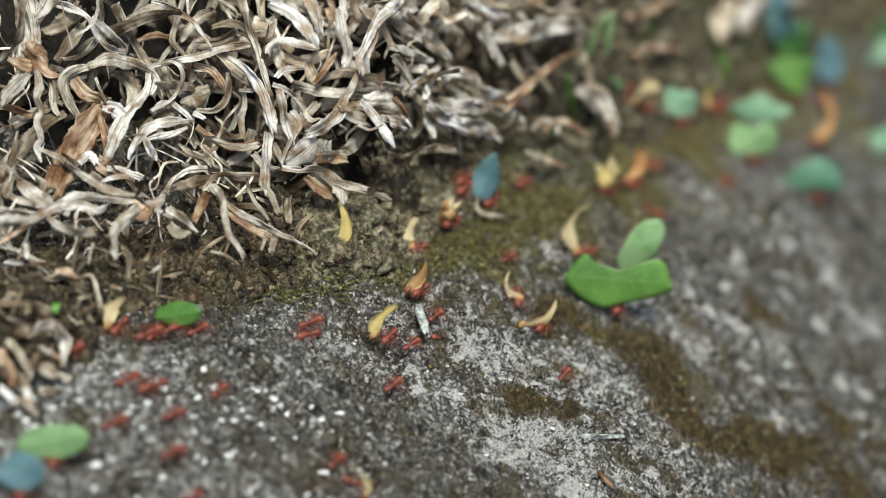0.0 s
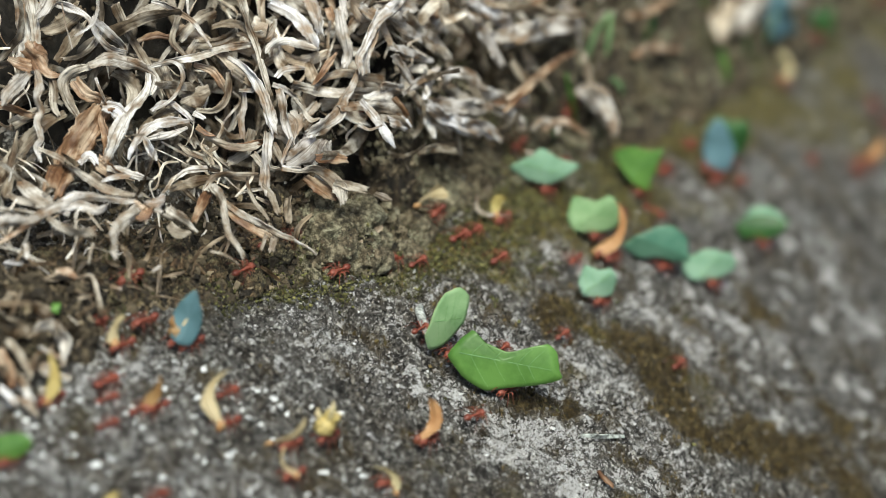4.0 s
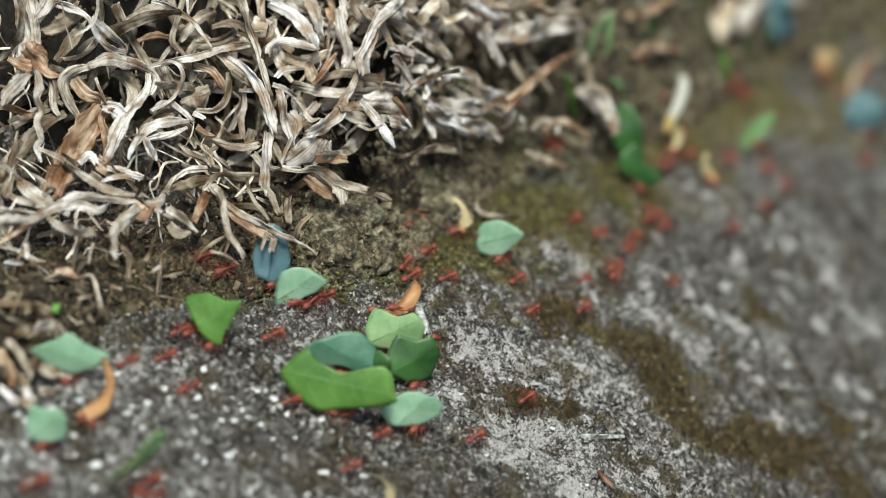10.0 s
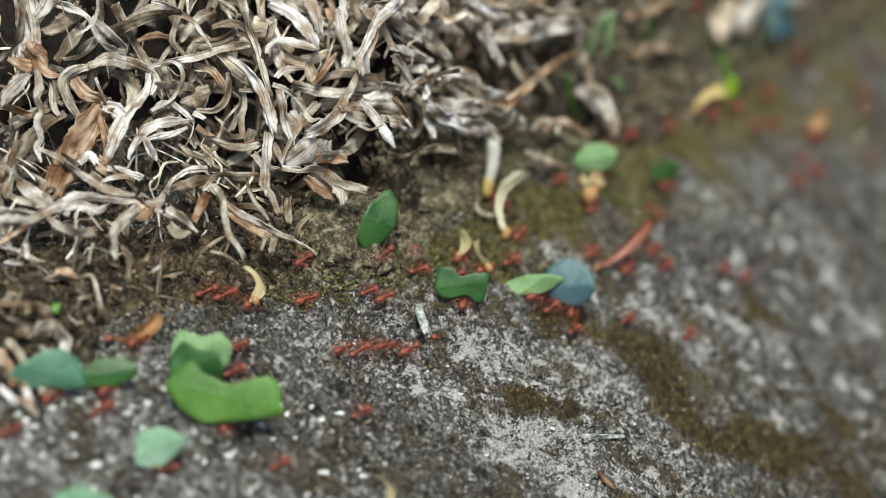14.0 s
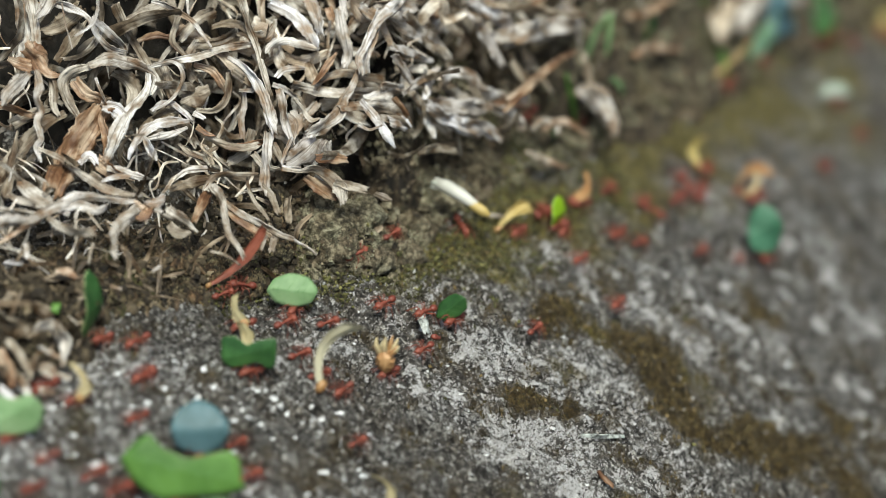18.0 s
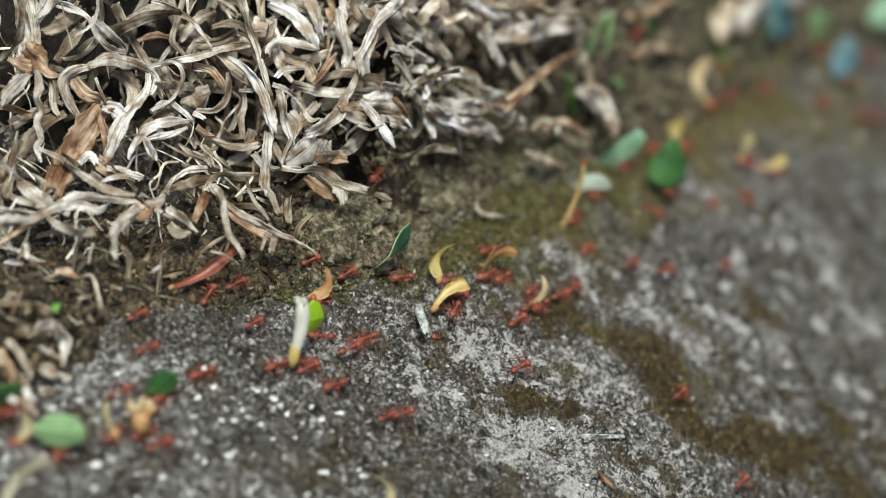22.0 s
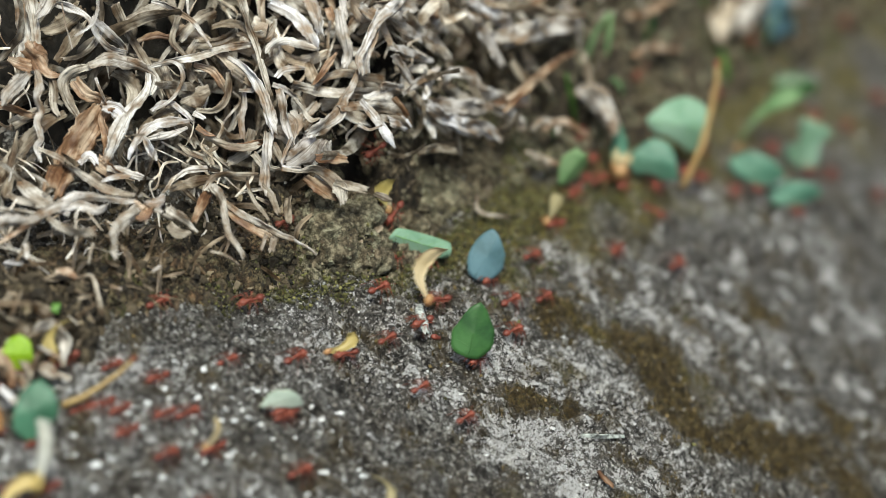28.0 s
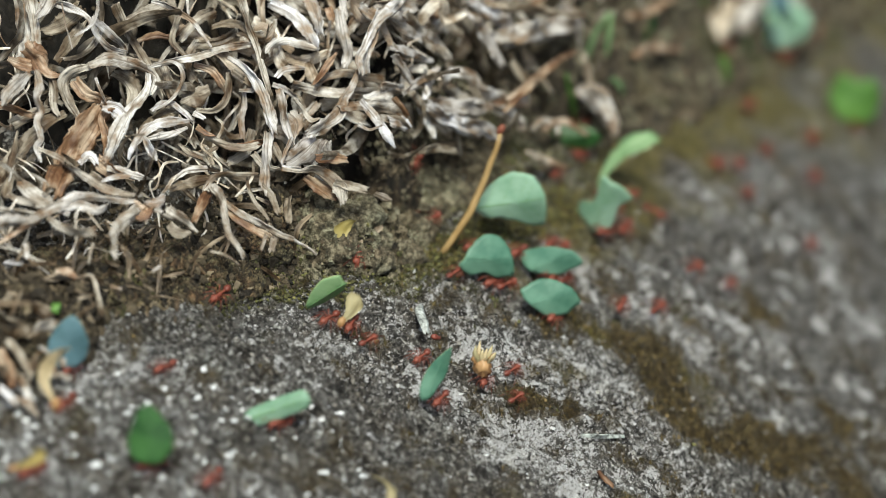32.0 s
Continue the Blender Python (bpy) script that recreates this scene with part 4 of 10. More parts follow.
blade("w", (-45.9, -26.3, 26.1, 0.90), (-44.7, -26.4, 25.6, 0.45))
blade("c", (-48.2, -26.5, 26.0, 1.98), (-50.4, -29.6, 26.3, 2.06), (-51.8, -33.1, 26.5, 1.52), (-51.8, -36.4, 26.2, 1.24), (-51.2, -38.9, 25.4, 0.62))
blade("c", (-44.3, -24.9, 25.0, 2.17), (-41.9, -25.6, 23.7, 1.72), (-40.5, -25.9, 22.7, 0.99), (-39.2, -26.6, 21.9, 0.36))
blade("t", (-43.8, -26.7, 23.4, 1.08), (-42.3, -27.3, 22.3, 1.71), (-40.3, -26.2, 21.6, 0.72))
blade("c", (-62.5, -31.1, 28.0, 0.80), (-60.4, -33.6, 28.0, 1.33), (-58.0, -35.1, 27.9, 1.33), (-55.9, -34.8, 27.5, 1.33), (-54.4, -33.6, 27.1, 1.51))
blade("w", (-59.2, -29.6, 27.4, 0.89), (-61.0, -28.9, 27.6, 0.45))
blade("b", (-37.8, -16.0, 22.7, 1.65), (-39.0, -20.1, 22.5, 1.64), (-39.9, -23.9, 22.2, 1.00))
blade("c", (-33.3, 8.0, 45.4, 1.58), (-32.6, 6.9, 42.8, 1.39), (-31.9, 5.5, 40.4, 1.21), (-30.7, 4.1, 38.0, 0.93), (-29.9, 2.0, 36.1, 0.83), (-29.1, -0.0, 34.1, 0.93), (-28.2, -2.1, 31.9, 0.83))
blade("w", (-35.3, 1.4, 37.3, 0.65), (-33.2, 0.6, 36.4, 1.02), (-31.3, -0.9, 35.2, 1.48), (-29.9, -2.5, 33.4, 1.66), (-29.0, -4.2, 31.8, 1.75), (-28.3, -5.8, 30.1, 1.66), (-27.5, -6.8, 27.6, 0.83))
blade("w", (-28.5, -5.9, 27.7, 1.66), (-28.8, -8.2, 25.0, 1.57), (-29.0, -9.8, 22.8, 1.57), (-29.1, -13.5, 21.5, 1.66))
blade("w", (-28.9, -13.7, 21.4, 0.46), (-28.8, -15.2, 21.1, 0.28))
blade("t", (-38.2, 8.3, 38.9, 0.75), (-35.8, 8.6, 39.4, 1.31), (-33.5, 8.3, 39.3, 1.40), (-31.5, 7.8, 37.9, 1.21), (-30.8, 6.9, 36.6, 0.65))
blade("c", (-31.8, 7.5, 37.5, 1.49), (-29.5, 7.8, 37.3, 2.05), (-28.1, 9.9, 38.2, 0.84), (-27.8, 10.8, 38.9, 0.28))
blade("c", (-29.0, 6.7, 34.5, 1.50), (-28.0, 8.3, 35.4, 1.50), (-26.0, 9.3, 35.7, 1.31), (-23.6, 9.3, 35.0, 1.41), (-20.8, 9.6, 33.9, 0.94))
blade("w", (-28.7, 13.4, 40.8, 1.87), (-25.7, 13.4, 38.9, 2.16), (-23.3, 12.1, 37.2, 2.35), (-21.8, 10.5, 35.5, 1.88), (-20.8, 9.5, 33.8, 0.66))
blade("w", (-22.4, 14.7, 40.8, 2.07), (-21.0, 12.4, 38.4, 1.78), (-20.4, 10.3, 36.1, 1.31))
blade("b", (-18.9, 13.7, 39.6, 1.31), (-18.1, 12.4, 37.7, 1.41))
blade("w", (-17.3, 13.6, 39.0, 1.88), (-16.7, 11.1, 35.9, 2.07), (-15.9, 9.6, 33.0, 1.88), (-16.4, 8.1, 31.4, 1.22))
blade("w", (-16.9, 15.4, 40.7, 1.32), (-16.1, 13.3, 37.7, 1.22))
blade("w", (-8.7, 13.5, 39.0, 1.89), (-10.6, 11.4, 38.4, 1.60), (-12.0, 9.3, 37.0, 1.41), (-13.0, 7.5, 35.4, 1.32), (-13.9, 6.0, 34.1, 1.32), (-13.3, 4.5, 32.0, 0.94))
blade("w", (-13.8, 6.6, 32.3, 0.66), (-14.9, 3.8, 30.5, 1.31), (-16.4, 1.4, 29.3, 1.68), (-17.3, -1.4, 27.8, 2.42), (-19.9, -3.9, 27.2, 2.32), (-22.2, -5.1, 26.2, 1.48))
blade("w", (-20.4, -3.9, 25.2, 3.16), (-22.2, -5.4, 23.7, 3.90), (-24.5, -7.0, 22.6, 3.34), (-26.1, -7.6, 22.2, 1.11))
blade("w", (-19.4, -2.9, 24.0, 1.86), (-19.4, -3.9, 21.6, 1.96), (-19.9, -5.4, 20.2, 0.93))
blade("w", (-24.7, -5.8, 26.4, 0.56), (-25.8, -7.4, 24.5, 0.65), (-26.4, -8.5, 22.8, 0.46))
blade("w", (-27.6, 2.8, 32.6, 0.84), (-26.5, 4.1, 33.1, 1.12), (-24.6, 4.9, 33.1, 1.03), (-22.6, 5.4, 32.6, 0.47))
blade("w", (-27.0, 0.6, 31.7, 1.21), (-26.3, -2.0, 29.8, 1.67), (-25.9, -3.7, 27.6, 1.39), (-24.9, -5.3, 25.4, 0.74), (-24.4, -5.7, 24.6, 0.28))
blade("w", (-25.7, -1.7, 28.3, 2.04), (-24.5, -2.6, 26.9, 2.51), (-25.0, -4.4, 25.0, 1.21))
blade("w", (-28.0, 1.6, 32.0, 0.74), (-26.0, 2.0, 30.8, 0.84), (-24.2, 1.3, 29.7, 0.65))
blade("c", (-24.6, 0.1, 30.2, 0.56), (-23.1, -1.3, 28.9, 0.84), (-21.7, -2.5, 27.7, 0.84), (-20.2, -2.0, 27.7, 0.28))
blade("c", (-21.3, 4.7, 30.2, 1.12), (-17.3, 7.1, 30.7, 1.41), (-13.5, 8.1, 29.5, 1.41), (-9.7, 11.1, 27.0, 1.33))
blade("c", (-25.1, 4.8, 29.9, 1.31), (-21.0, 4.8, 28.8, 1.69), (-16.3, 5.5, 27.8, 1.69), (-11.7, 8.5, 25.9, 1.79), (-6.9, 14.0, 23.5, 1.14))
blade("c", (-17.3, -0.5, 28.9, 1.31), (-12.5, 2.5, 27.5, 1.98), (-8.0, 6.3, 24.5, 2.37), (-5.7, 8.1, 21.6, 1.14))
blade("b", (-17.6, 7.2, 34.6, 0.47), (-19.1, 5.7, 33.2, 1.31), (-20.4, 4.1, 32.0, 1.12), (-21.5, 2.8, 31.1, 0.47))
blade("w", (-13.5, -0.1, 30.0, 0.65), (-12.3, -0.7, 28.5, 1.31), (-10.8, -1.7, 26.9, 1.40), (-9.2, -2.5, 24.6, 1.50), (-8.0, -3.5, 22.8, 0.47))
blade("w", (-13.9, -3.4, 27.5, 0.75), (-12.0, -3.5, 26.4, 0.47), (-9.9, -1.6, 26.2, 0.37))
blade("w", (-8.9, 1.8, 24.7, 1.70), (-6.5, 4.9, 22.1, 2.28), (-5.3, 6.0, 20.7, 0.57))
blade("c", (-26.5, -9.0, 22.3, 0.65), (-23.5, -9.0, 21.8, 0.65), (-21.1, -8.0, 21.6, 1.39), (-18.5, -7.6, 19.6, 1.95), (-17.0, -8.4, 17.9, 2.51), (-16.6, -9.9, 16.1, 1.21))
blade("b", (-22.8, -8.0, 20.0, 1.30), (-19.9, -8.2, 17.8, 2.33), (-17.0, -7.8, 15.6, 1.12))
blade("w", (-26.4, -8.7, 22.6, 0.46), (-23.3, -8.5, 22.1, 0.37))
blade("t", (-39.0, -5.2, 25.9, 1.02), (-36.1, -5.7, 25.0, 1.30), (-32.8, -5.9, 24.4, 1.21), (-29.9, -5.5, 24.9, 1.02))
blade("b", (-34.9, -5.3, 24.0, 1.30), (-32.0, -4.7, 24.0, 1.39), (-29.4, -4.3, 24.8, 0.65))
blade("c", (-27.8, -6.0, 25.5, 0.83), (-27.1, -6.9, 24.1, 1.30), (-26.2, -7.8, 22.1, 0.46))
blade("c", (-31.2, -6.6, 23.7, 1.21), (-29.1, -7.8, 22.0, 1.21), (-26.1, -7.4, 21.0, 0.37))
blade("t", (-38.3, -17.8, 24.0, 1.19), (-37.7, -15.5, 24.4, 1.10), (-36.1, -14.0, 24.5, 0.83), (-32.6, -12.5, 23.7, 0.74), (-30.0, -11.6, 23.1, 0.55))
blade("b", (-37.7, -15.9, 23.5, 1.28), (-38.8, -20.2, 23.1, 1.55), (-39.9, -25.0, 22.7, 1.00))
blade("c", (-37.4, -17.3, 24.7, 1.64), (-35.9, -19.7, 23.9, 1.37), (-35.0, -23.5, 23.2, 1.18), (-34.2, -27.0, 22.3, 1.08), (-32.8, -29.1, 21.0, 0.99), (-31.7, -31.3, 20.0, 0.63))
blade("c", (-35.6, -19.2, 23.3, 0.55), (-33.1, -21.4, 22.3, 1.00), (-29.5, -22.0, 20.5, 1.09), (-26.3, -23.4, 19.3, 0.91), (-23.9, -23.1, 18.0, 0.73))
# shadow side of the blade above, drawn as a darker brown blade
blade("b", (-35.2, -20.3, 22.3, 0.82), (-32.2, -22.9, 21.1, 1.09), (-27.9, -23.6, 18.7, 1.18))
blade("t", (-29.6, -13.0, 21.8, 0.83), (-28.0, -14.5, 20.9, 1.10), (-27.0, -17.1, 19.9, 1.01), (-26.5, -17.9, 19.5, 0.73))
blade("t", (-32.1, -10.6, 22.4, 0.37), (-31.7, -13.1, 21.6, 0.55), (-30.7, -15.8, 20.7, 0.64), (-29.2, -17.8, 19.9, 0.82), (-28.2, -19.0, 19.0, 0.46))
blade("t", (-25.2, -13.8, 20.0, 1.01), (-25.2, -17.0, 19.3, 1.38), (-24.9, -19.5, 18.6, 0.82))
blade("c", (-27.1, -23.1, 18.7, 1.00), (-27.6, -26.2, 17.7, 1.09))
blade("t", (-30.5, -13.3, 19.7, 0.46), (-28.0, -14.1, 18.8, 1.01), (-26.9, -14.1, 18.3, 0.28))
blade("b", (-41.0, 3.6, 34.6, 0.84), (-38.1, 3.9, 33.2, 1.30), (-36.3, 2.5, 31.3, 1.30), (-35.5, 1.6, 30.1, 0.56))
blade("t", (-35.5, 2.8, 33.6, 0.84), (-35.3, 1.1, 31.1, 1.21), (-36.2, -0.5, 29.4, 1.30), (-38.0, -1.4, 28.7, 1.02), (-40.5, -1.7, 29.1, 0.65))
blade("w", (-32.9, 0.6, 31.1, 0.84), (-32.7, -1.3, 29.4, 1.02), (-33.1, -2.9, 27.6, 1.02), (-32.9, -4.7, 25.2, 0.84))
blade("t", (-34.8, 3.6, 33.3, 1.12), (-32.8, 2.4, 32.4, 1.30))
blade("w", (-33.5, 0.1, 31.8, 0.46), (-31.4, -0.6, 32.2, 0.83), (-30.3, -0.0, 33.1, 0.83))
blade("w", (-40.9, -2.9, 29.4, 1.02), (-39.1, -3.4, 28.5, 0.65))
blade("b", (-40.4, -4.7, 27.8, 1.02), (-38.8, -5.4, 26.9, 0.83), (-37.4, -5.5, 26.6, 0.37))
blade("t", (-37.7, -9.5, 23.5, 0.65), (-38.3, -7.2, 24.4, 0.83), (-36.9, -6.0, 24.8, 0.46))
blade("t", (-41.1, -7.1, 24.6, 0.56), (-39.1, -7.2, 23.7, 0.46))
blade("w", (-8.3, 14.1, 37.5, 2.08), (-6.1, 16.5, 33.7, 2.38), (-2.3, 22.0, 28.0, 2.32), (0.4, 23.6, 24.0, 1.36))
blade("b", (0.8, 31.3, 31.2, 2.34), (-0.8, 27.7, 30.8, 2.62), (-1.9, 24.9, 30.5, 1.35))
blade("w", (3.1, 31.3, 27.3, 2.35), (6.0, 33.3, 23.9, 2.06), (8.1, 33.8, 20.7, 1.78), (10.0, 33.1, 16.4, 1.09))
blade("w", (4.0, 35.4, 28.7, 1.96), (8.0, 37.8, 24.0, 2.67), (12.0, 41.6, 19.2, 2.19))
blade("w", (9.1, 35.3, 20.3, 1.98), (13.5, 40.8, 17.6, 2.30), (17.6, 45.8, 15.1, 2.11), (21.0, 51.0, 13.6, 2.43), (24.2, 55.1, 11.4, 0.92))
blade("w", (21.6, 54.0, 16.0, 1.22), (22.9, 53.2, 13.5, 2.03), (25.2, 54.3, 10.2, 1.02))
blade("w", (-8.8, 10.1, 33.8, 0.85), (-6.1, 13.5, 31.1, 1.52), (-3.3, 17.3, 27.1, 1.25), (-1.5, 19.6, 25.2, 0.68))
blade("w", (-8.1, 10.3, 32.2, 1.23), (-6.6, 11.5, 29.0, 1.24), (-5.0, 12.4, 25.3, 0.76))
blade("w", (-0.7, 19.3, 24.3, 0.87), (-2.1, 16.1, 24.4, 1.15), (-4.2, 12.7, 25.4, 1.05), (-6.7, 7.8, 26.1, 0.66))
blade("w", (-2.0, 16.0, 24.1, 1.35), (-2.6, 13.5, 22.3, 1.06))
blade("w", (-2.7, 12.5, 21.1, 1.73), (1.5, 16.4, 18.0, 2.42), (6.0, 21.7, 14.6, 2.64), (8.4, 24.6, 13.0, 1.37))
blade("w", (-2.5, 11.5, 21.2, 1.72), (0.6, 13.2, 17.8, 2.21), (4.5, 16.4, 13.6, 1.84), (6.7, 18.0, 11.3, 0.78))
blade("w", (3.3, 15.0, 16.2, 0.87), (6.4, 18.1, 13.5, 1.36), (8.4, 19.4, 11.2, 1.27), (10.3, 20.7, 8.2, 0.78))
blade("c", (-1.1, 19.2, 22.5, 0.48), (1.6, 22.5, 20.9, 1.07), (4.5, 24.8, 18.4, 1.27), (6.7, 26.0, 14.9, 0.98))
blade("b", (11.2, 28.3, 11.9, 1.09), (14.4, 32.2, 11.9, 0.99), (16.4, 35.4, 12.3, 0.90), (19.5, 40.3, 12.1, 0.80), (21.7, 43.7, 11.1, 0.60), (23.8, 47.1, 10.0, 0.41))
blade("c", (7.3, 24.5, 13.5, 0.69), (9.9, 26.4, 11.0, 1.48), (12.2, 28.9, 9.4, 0.99))
blade("w", (11.1, 26.8, 9.2, 1.78), (14.4, 29.9, 5.4, 0.90))
blade("c", (-10.1, 6.1, 29.1, 1.32), (-7.2, 8.7, 26.8, 0.95))
blade("b", (-8.1, 6.4, 26.3, 0.85), (-5.9, 6.9, 22.2, 0.86))
blade("t", (-52.1, 7.9, 40.0, 1.49), (-48.4, 10.2, 40.8, 2.05), (-45.3, 11.9, 41.4, 1.68))
blade("t", (-37.8, 11.5, 40.0, 1.87), (-40.6, 10.7, 38.9, 1.68), (-43.4, 8.2, 36.6, 1.12))
blade("t", (-63.2, -0.2, 37.4, 1.29), (-60.3, 1.2, 40.9, 2.03), (-58.5, 3.2, 43.0, 1.66))
blade("c", (-21.0, 3.9, 27.1, 1.50), (-22.8, 1.3, 26.1, 1.68), (-24.7, -0.4, 24.9, 1.12))
blade("c", (-12.7, 16.9, 36.8, 2.08), (-15.0, 14.9, 35.8, 1.89), (-17.3, 12.0, 34.3, 1.51))
blade("w", (-4.2, 24.1, 32.9, 1.93), (-8.0, 17.4, 37.5, 2.47), (-11.2, 15.2, 38.9, 1.70))
blade("c", (-3.8, 14.1, 19.5, 1.54), (-2.3, 13.7, 16.9, 1.74), (-1.4, 12.3, 14.4, 0.96))
blade("t", (-45.2, 0.3, 27.2, 1.87), (-42.4, -1.3, 25.0, 2.05), (-40.4, -3.6, 23.1, 1.30))
blade("t", (-70.1, -9.3, 31.2, 1.83), (-66.5, -7.5, 32.3, 1.65), (-63.9, -5.6, 32.1, 1.11))
blade("t", (-34.1, 9.4, 37.0, 1.68), (-36.9, 8.3, 36.0, 1.87), (-40.6, 7.8, 35.8, 1.31))
blade("c", (-0.4, 20.5, 19.9, 1.36), (3.5, 23.3, 15.8, 1.56), (7.5, 27.7, 12.2, 1.18))
blade("t", (-40.6, 8.5, 36.4, 1.12), (-42.4, 5.3, 34.0, 1.68), (-41.0, 3.4, 30.8, 1.49))
blade("t", (-31.7, -0.5, 24.4, 1.31), (-32.6, -3.1, 21.7, 1.68), (-35.7, -5.6, 21.1, 1.30))
blade("w", (7.7, 33.4, 21.4, 2.17), (13.4, 38.4, 18.8, 3.26), (19.1, 46.3, 15.6, 3.26), (25.1, 56.3, 10.6, 1.55))
blade("b", (13.3, 41.1, 19.0, 0.98), (20.3, 50.5, 14.8, 0.70))
blade("b", (10.5, 24.5, 11.9, 0.84), (15.3, 31.4, 13.0, 1.26), (20.0, 39.7, 12.5, 1.26), (23.5, 47.2, 10.0, 0.60))
blade("c", (24.2, 47.6, 1.7, 2.03), (28.2, 48.6, -2.2, 3.04), (31.0, 47.7, -8.0, 1.45))
blade("b", (14.6, 46.1, 19.0, 0.84), (17.6, 49.6, 19.8, 1.26), (22.0, 58.2, 16.4, 0.60))
blade("b", (34.1, 71.7, 2.2, 1.05), (39.6, 77.5, 0.6, 1.58), (44.5, 87.3, -2.3, 0.75))
blade("b", (35.1, 67.5, -3.8, 1.19), (39.5, 71.9, -4.6, 1.78), (45.5, 80.4, -10.6, 0.85))
blade("b", (17.6, 34.3, 1.7, 0.98), (21.7, 38.1, 1.0, 1.47), (26.0, 41.3, -4.1, 0.70))
blade("b", (14.5, 29.8, -0.1, 0.84), (18.5, 29.8, -1.9, 1.26), (22.8, 36.5, -8.2, 0.60))
blade("w", (19.7, 50.8, 16.1, 1.33), (22.3, 50.7, 14.0, 1.99), (25.3, 56.0, 9.9, 0.95))
blade("w", (-10.5, 12.7, 39.3, 1.31), (-12.0, 9.1, 36.0, 1.87), (-12.7, 6.7, 32.9, 1.31), (-12.4, 5.9, 31.4, 0.66))
blade("c", (-6.5, 16.4, 36.5, 2.08), (-3.7, 20.0, 30.4, 2.29), (-0.9, 22.4, 26.1, 2.12), (1.1, 23.3, 22.9, 1.35))
blade("c", (-8.4, 11.1, 33.7, 0.94), (-6.5, 13.0, 30.8, 1.70), (-3.7, 17.1, 27.3, 1.53), (-1.5, 20.1, 24.9, 0.67))
blade("w", (-1.3, 18.6, 24.3, 0.96), (-2.1, 16.4, 23.9, 1.34), (-2.6, 14.4, 22.7, 1.34), (-3.1, 12.9, 21.8, 0.67))
blade("w", (-6.4, 9.5, 25.1, 0.57), (-4.4, 13.4, 24.2, 1.14), (-2.1, 16.7, 22.8, 1.15))
blade("c", (-8.1, 10.6, 31.3, 0.94), (-6.3, 11.9, 27.6, 1.33), (-4.7, 13.0, 24.5, 0.86))
blade("c", (-12.6, 3.6, 27.8, 1.31), (-8.9, 7.6, 26.6, 1.89), (-6.3, 11.3, 25.1, 0.95))
blade("c", (-11.6, 0.5, 26.2, 0.93), (-7.9, 3.8, 23.4, 1.69), (-5.5, 5.4, 20.3, 0.95))
blade("w", (-2.7, 13.3, 21.4, 1.15), (0.6, 16.3, 18.7, 2.50), (4.5, 20.1, 15.6, 2.71), (7.6, 23.6, 12.7, 1.37))
blade("w", (-2.3, 13.1, 20.4, 0.96), (0.4, 14.4, 17.2, 2.11), (3.5, 16.5, 13.6, 1.93), (6.4, 18.8, 10.4, 0.78))
blade("w", (3.0, 16.4, 16.2, 0.96), (6.4, 18.8, 12.3, 1.26), (8.6, 20.3, 9.6, 1.17), (10.2, 21.9, 7.8, 0.88))
blade("c", (0.1, 19.8, 21.5, 1.16), (2.1, 22.8, 21.0, 1.74), (5.0, 25.2, 18.6, 1.94), (6.9, 26.0, 15.0, 2.15), (10.9, 29.5, 11.6, 1.77))
blade("c", (10.4, 26.8, 11.3, 0.78), (12.6, 28.1, 8.5, 1.58), (13.6, 28.5, 6.2, 1.58), (13.2, 27.7, 6.0, 0.89))
blade("b", (7.8, 25.1, 12.4, 1.17), (11.4, 29.4, 10.6, 1.58), (15.0, 32.8, 8.1, 0.99))
blade("t", (13.4, 31.4, 9.0, 0.79), (14.5, 32.8, 9.1, 1.19), (15.3, 32.8, 7.4, 0.59))
blade("w", (2.0, 30.1, 28.7, 2.13), (4.5, 31.5, 25.4, 2.73), (7.2, 33.0, 22.2, 2.35), (9.4, 33.2, 18.2, 1.77), (10.4, 32.7, 15.9, 1.38))
blade("w", (4.3, 34.2, 29.0, 1.75), (7.4, 36.1, 25.3, 2.35), (10.0, 38.0, 21.9, 2.56), (12.0, 39.5, 19.4, 1.58))
blade("c", (-1.4, 29.0, 32.3, 2.51), (-0.2, 28.4, 29.8, 3.29), (-1.5, 25.3, 29.2, 1.73))
blade("c", (10.4, 35.6, 18.7, 1.77), (14.5, 41.1, 16.9, 2.58), (19.2, 47.2, 14.3, 2.81), (23.1, 52.6, 12.0, 2.23), (24.8, 55.4, 11.0, 1.02))
blade("c", (20.8, 53.0, 16.0, 1.41), (22.7, 53.5, 13.6, 2.43), (24.6, 54.7, 10.9, 1.63))
blade("w", (-13.5, 13.0, 40.2, 1.31), (-11.6, 12.6, 38.5, 2.06), (-8.8, 14.6, 38.4, 2.26), (-6.8, 18.9, 38.2, 1.70))
blade("t", (-3.4, 21.3, 29.4, 1.15), (0.6, 27.5, 27.2, 1.93), (3.5, 29.9, 24.3, 1.36))
blade("c", (24.0, 43.4, 4.2, 1.21), (26.9, 45.1, 2.9, 2.43), (29.1, 43.3, 1.1, 2.63), (30.7, 41.2, -1.6, 2.22), (30.9, 40.1, -3.3, 1.21))
blade("t", (25.5, 51.0, 7.2, 0.81), (26.0, 49.3, 4.6, 1.42), (26.4, 47.7, 2.7, 1.01))
blade("t", (12.0, 36.5, 14.5, 1.19), (14.5, 36.1, 11.2, 1.79), (17.0, 37.8, 8.9, 1.20))
blade("c", (15.5, 31.8, 3.4, 0.80), (17.6, 34.8, 3.3, 1.30), (20.1, 37.0, 1.1, 1.20), (20.4, 35.7, -0.4, 0.70))
blade("t", (14.5, 27.7, 1.3, 0.79), (17.0, 28.7, -0.6, 1.59), (18.5, 28.7, -3.0, 0.80))
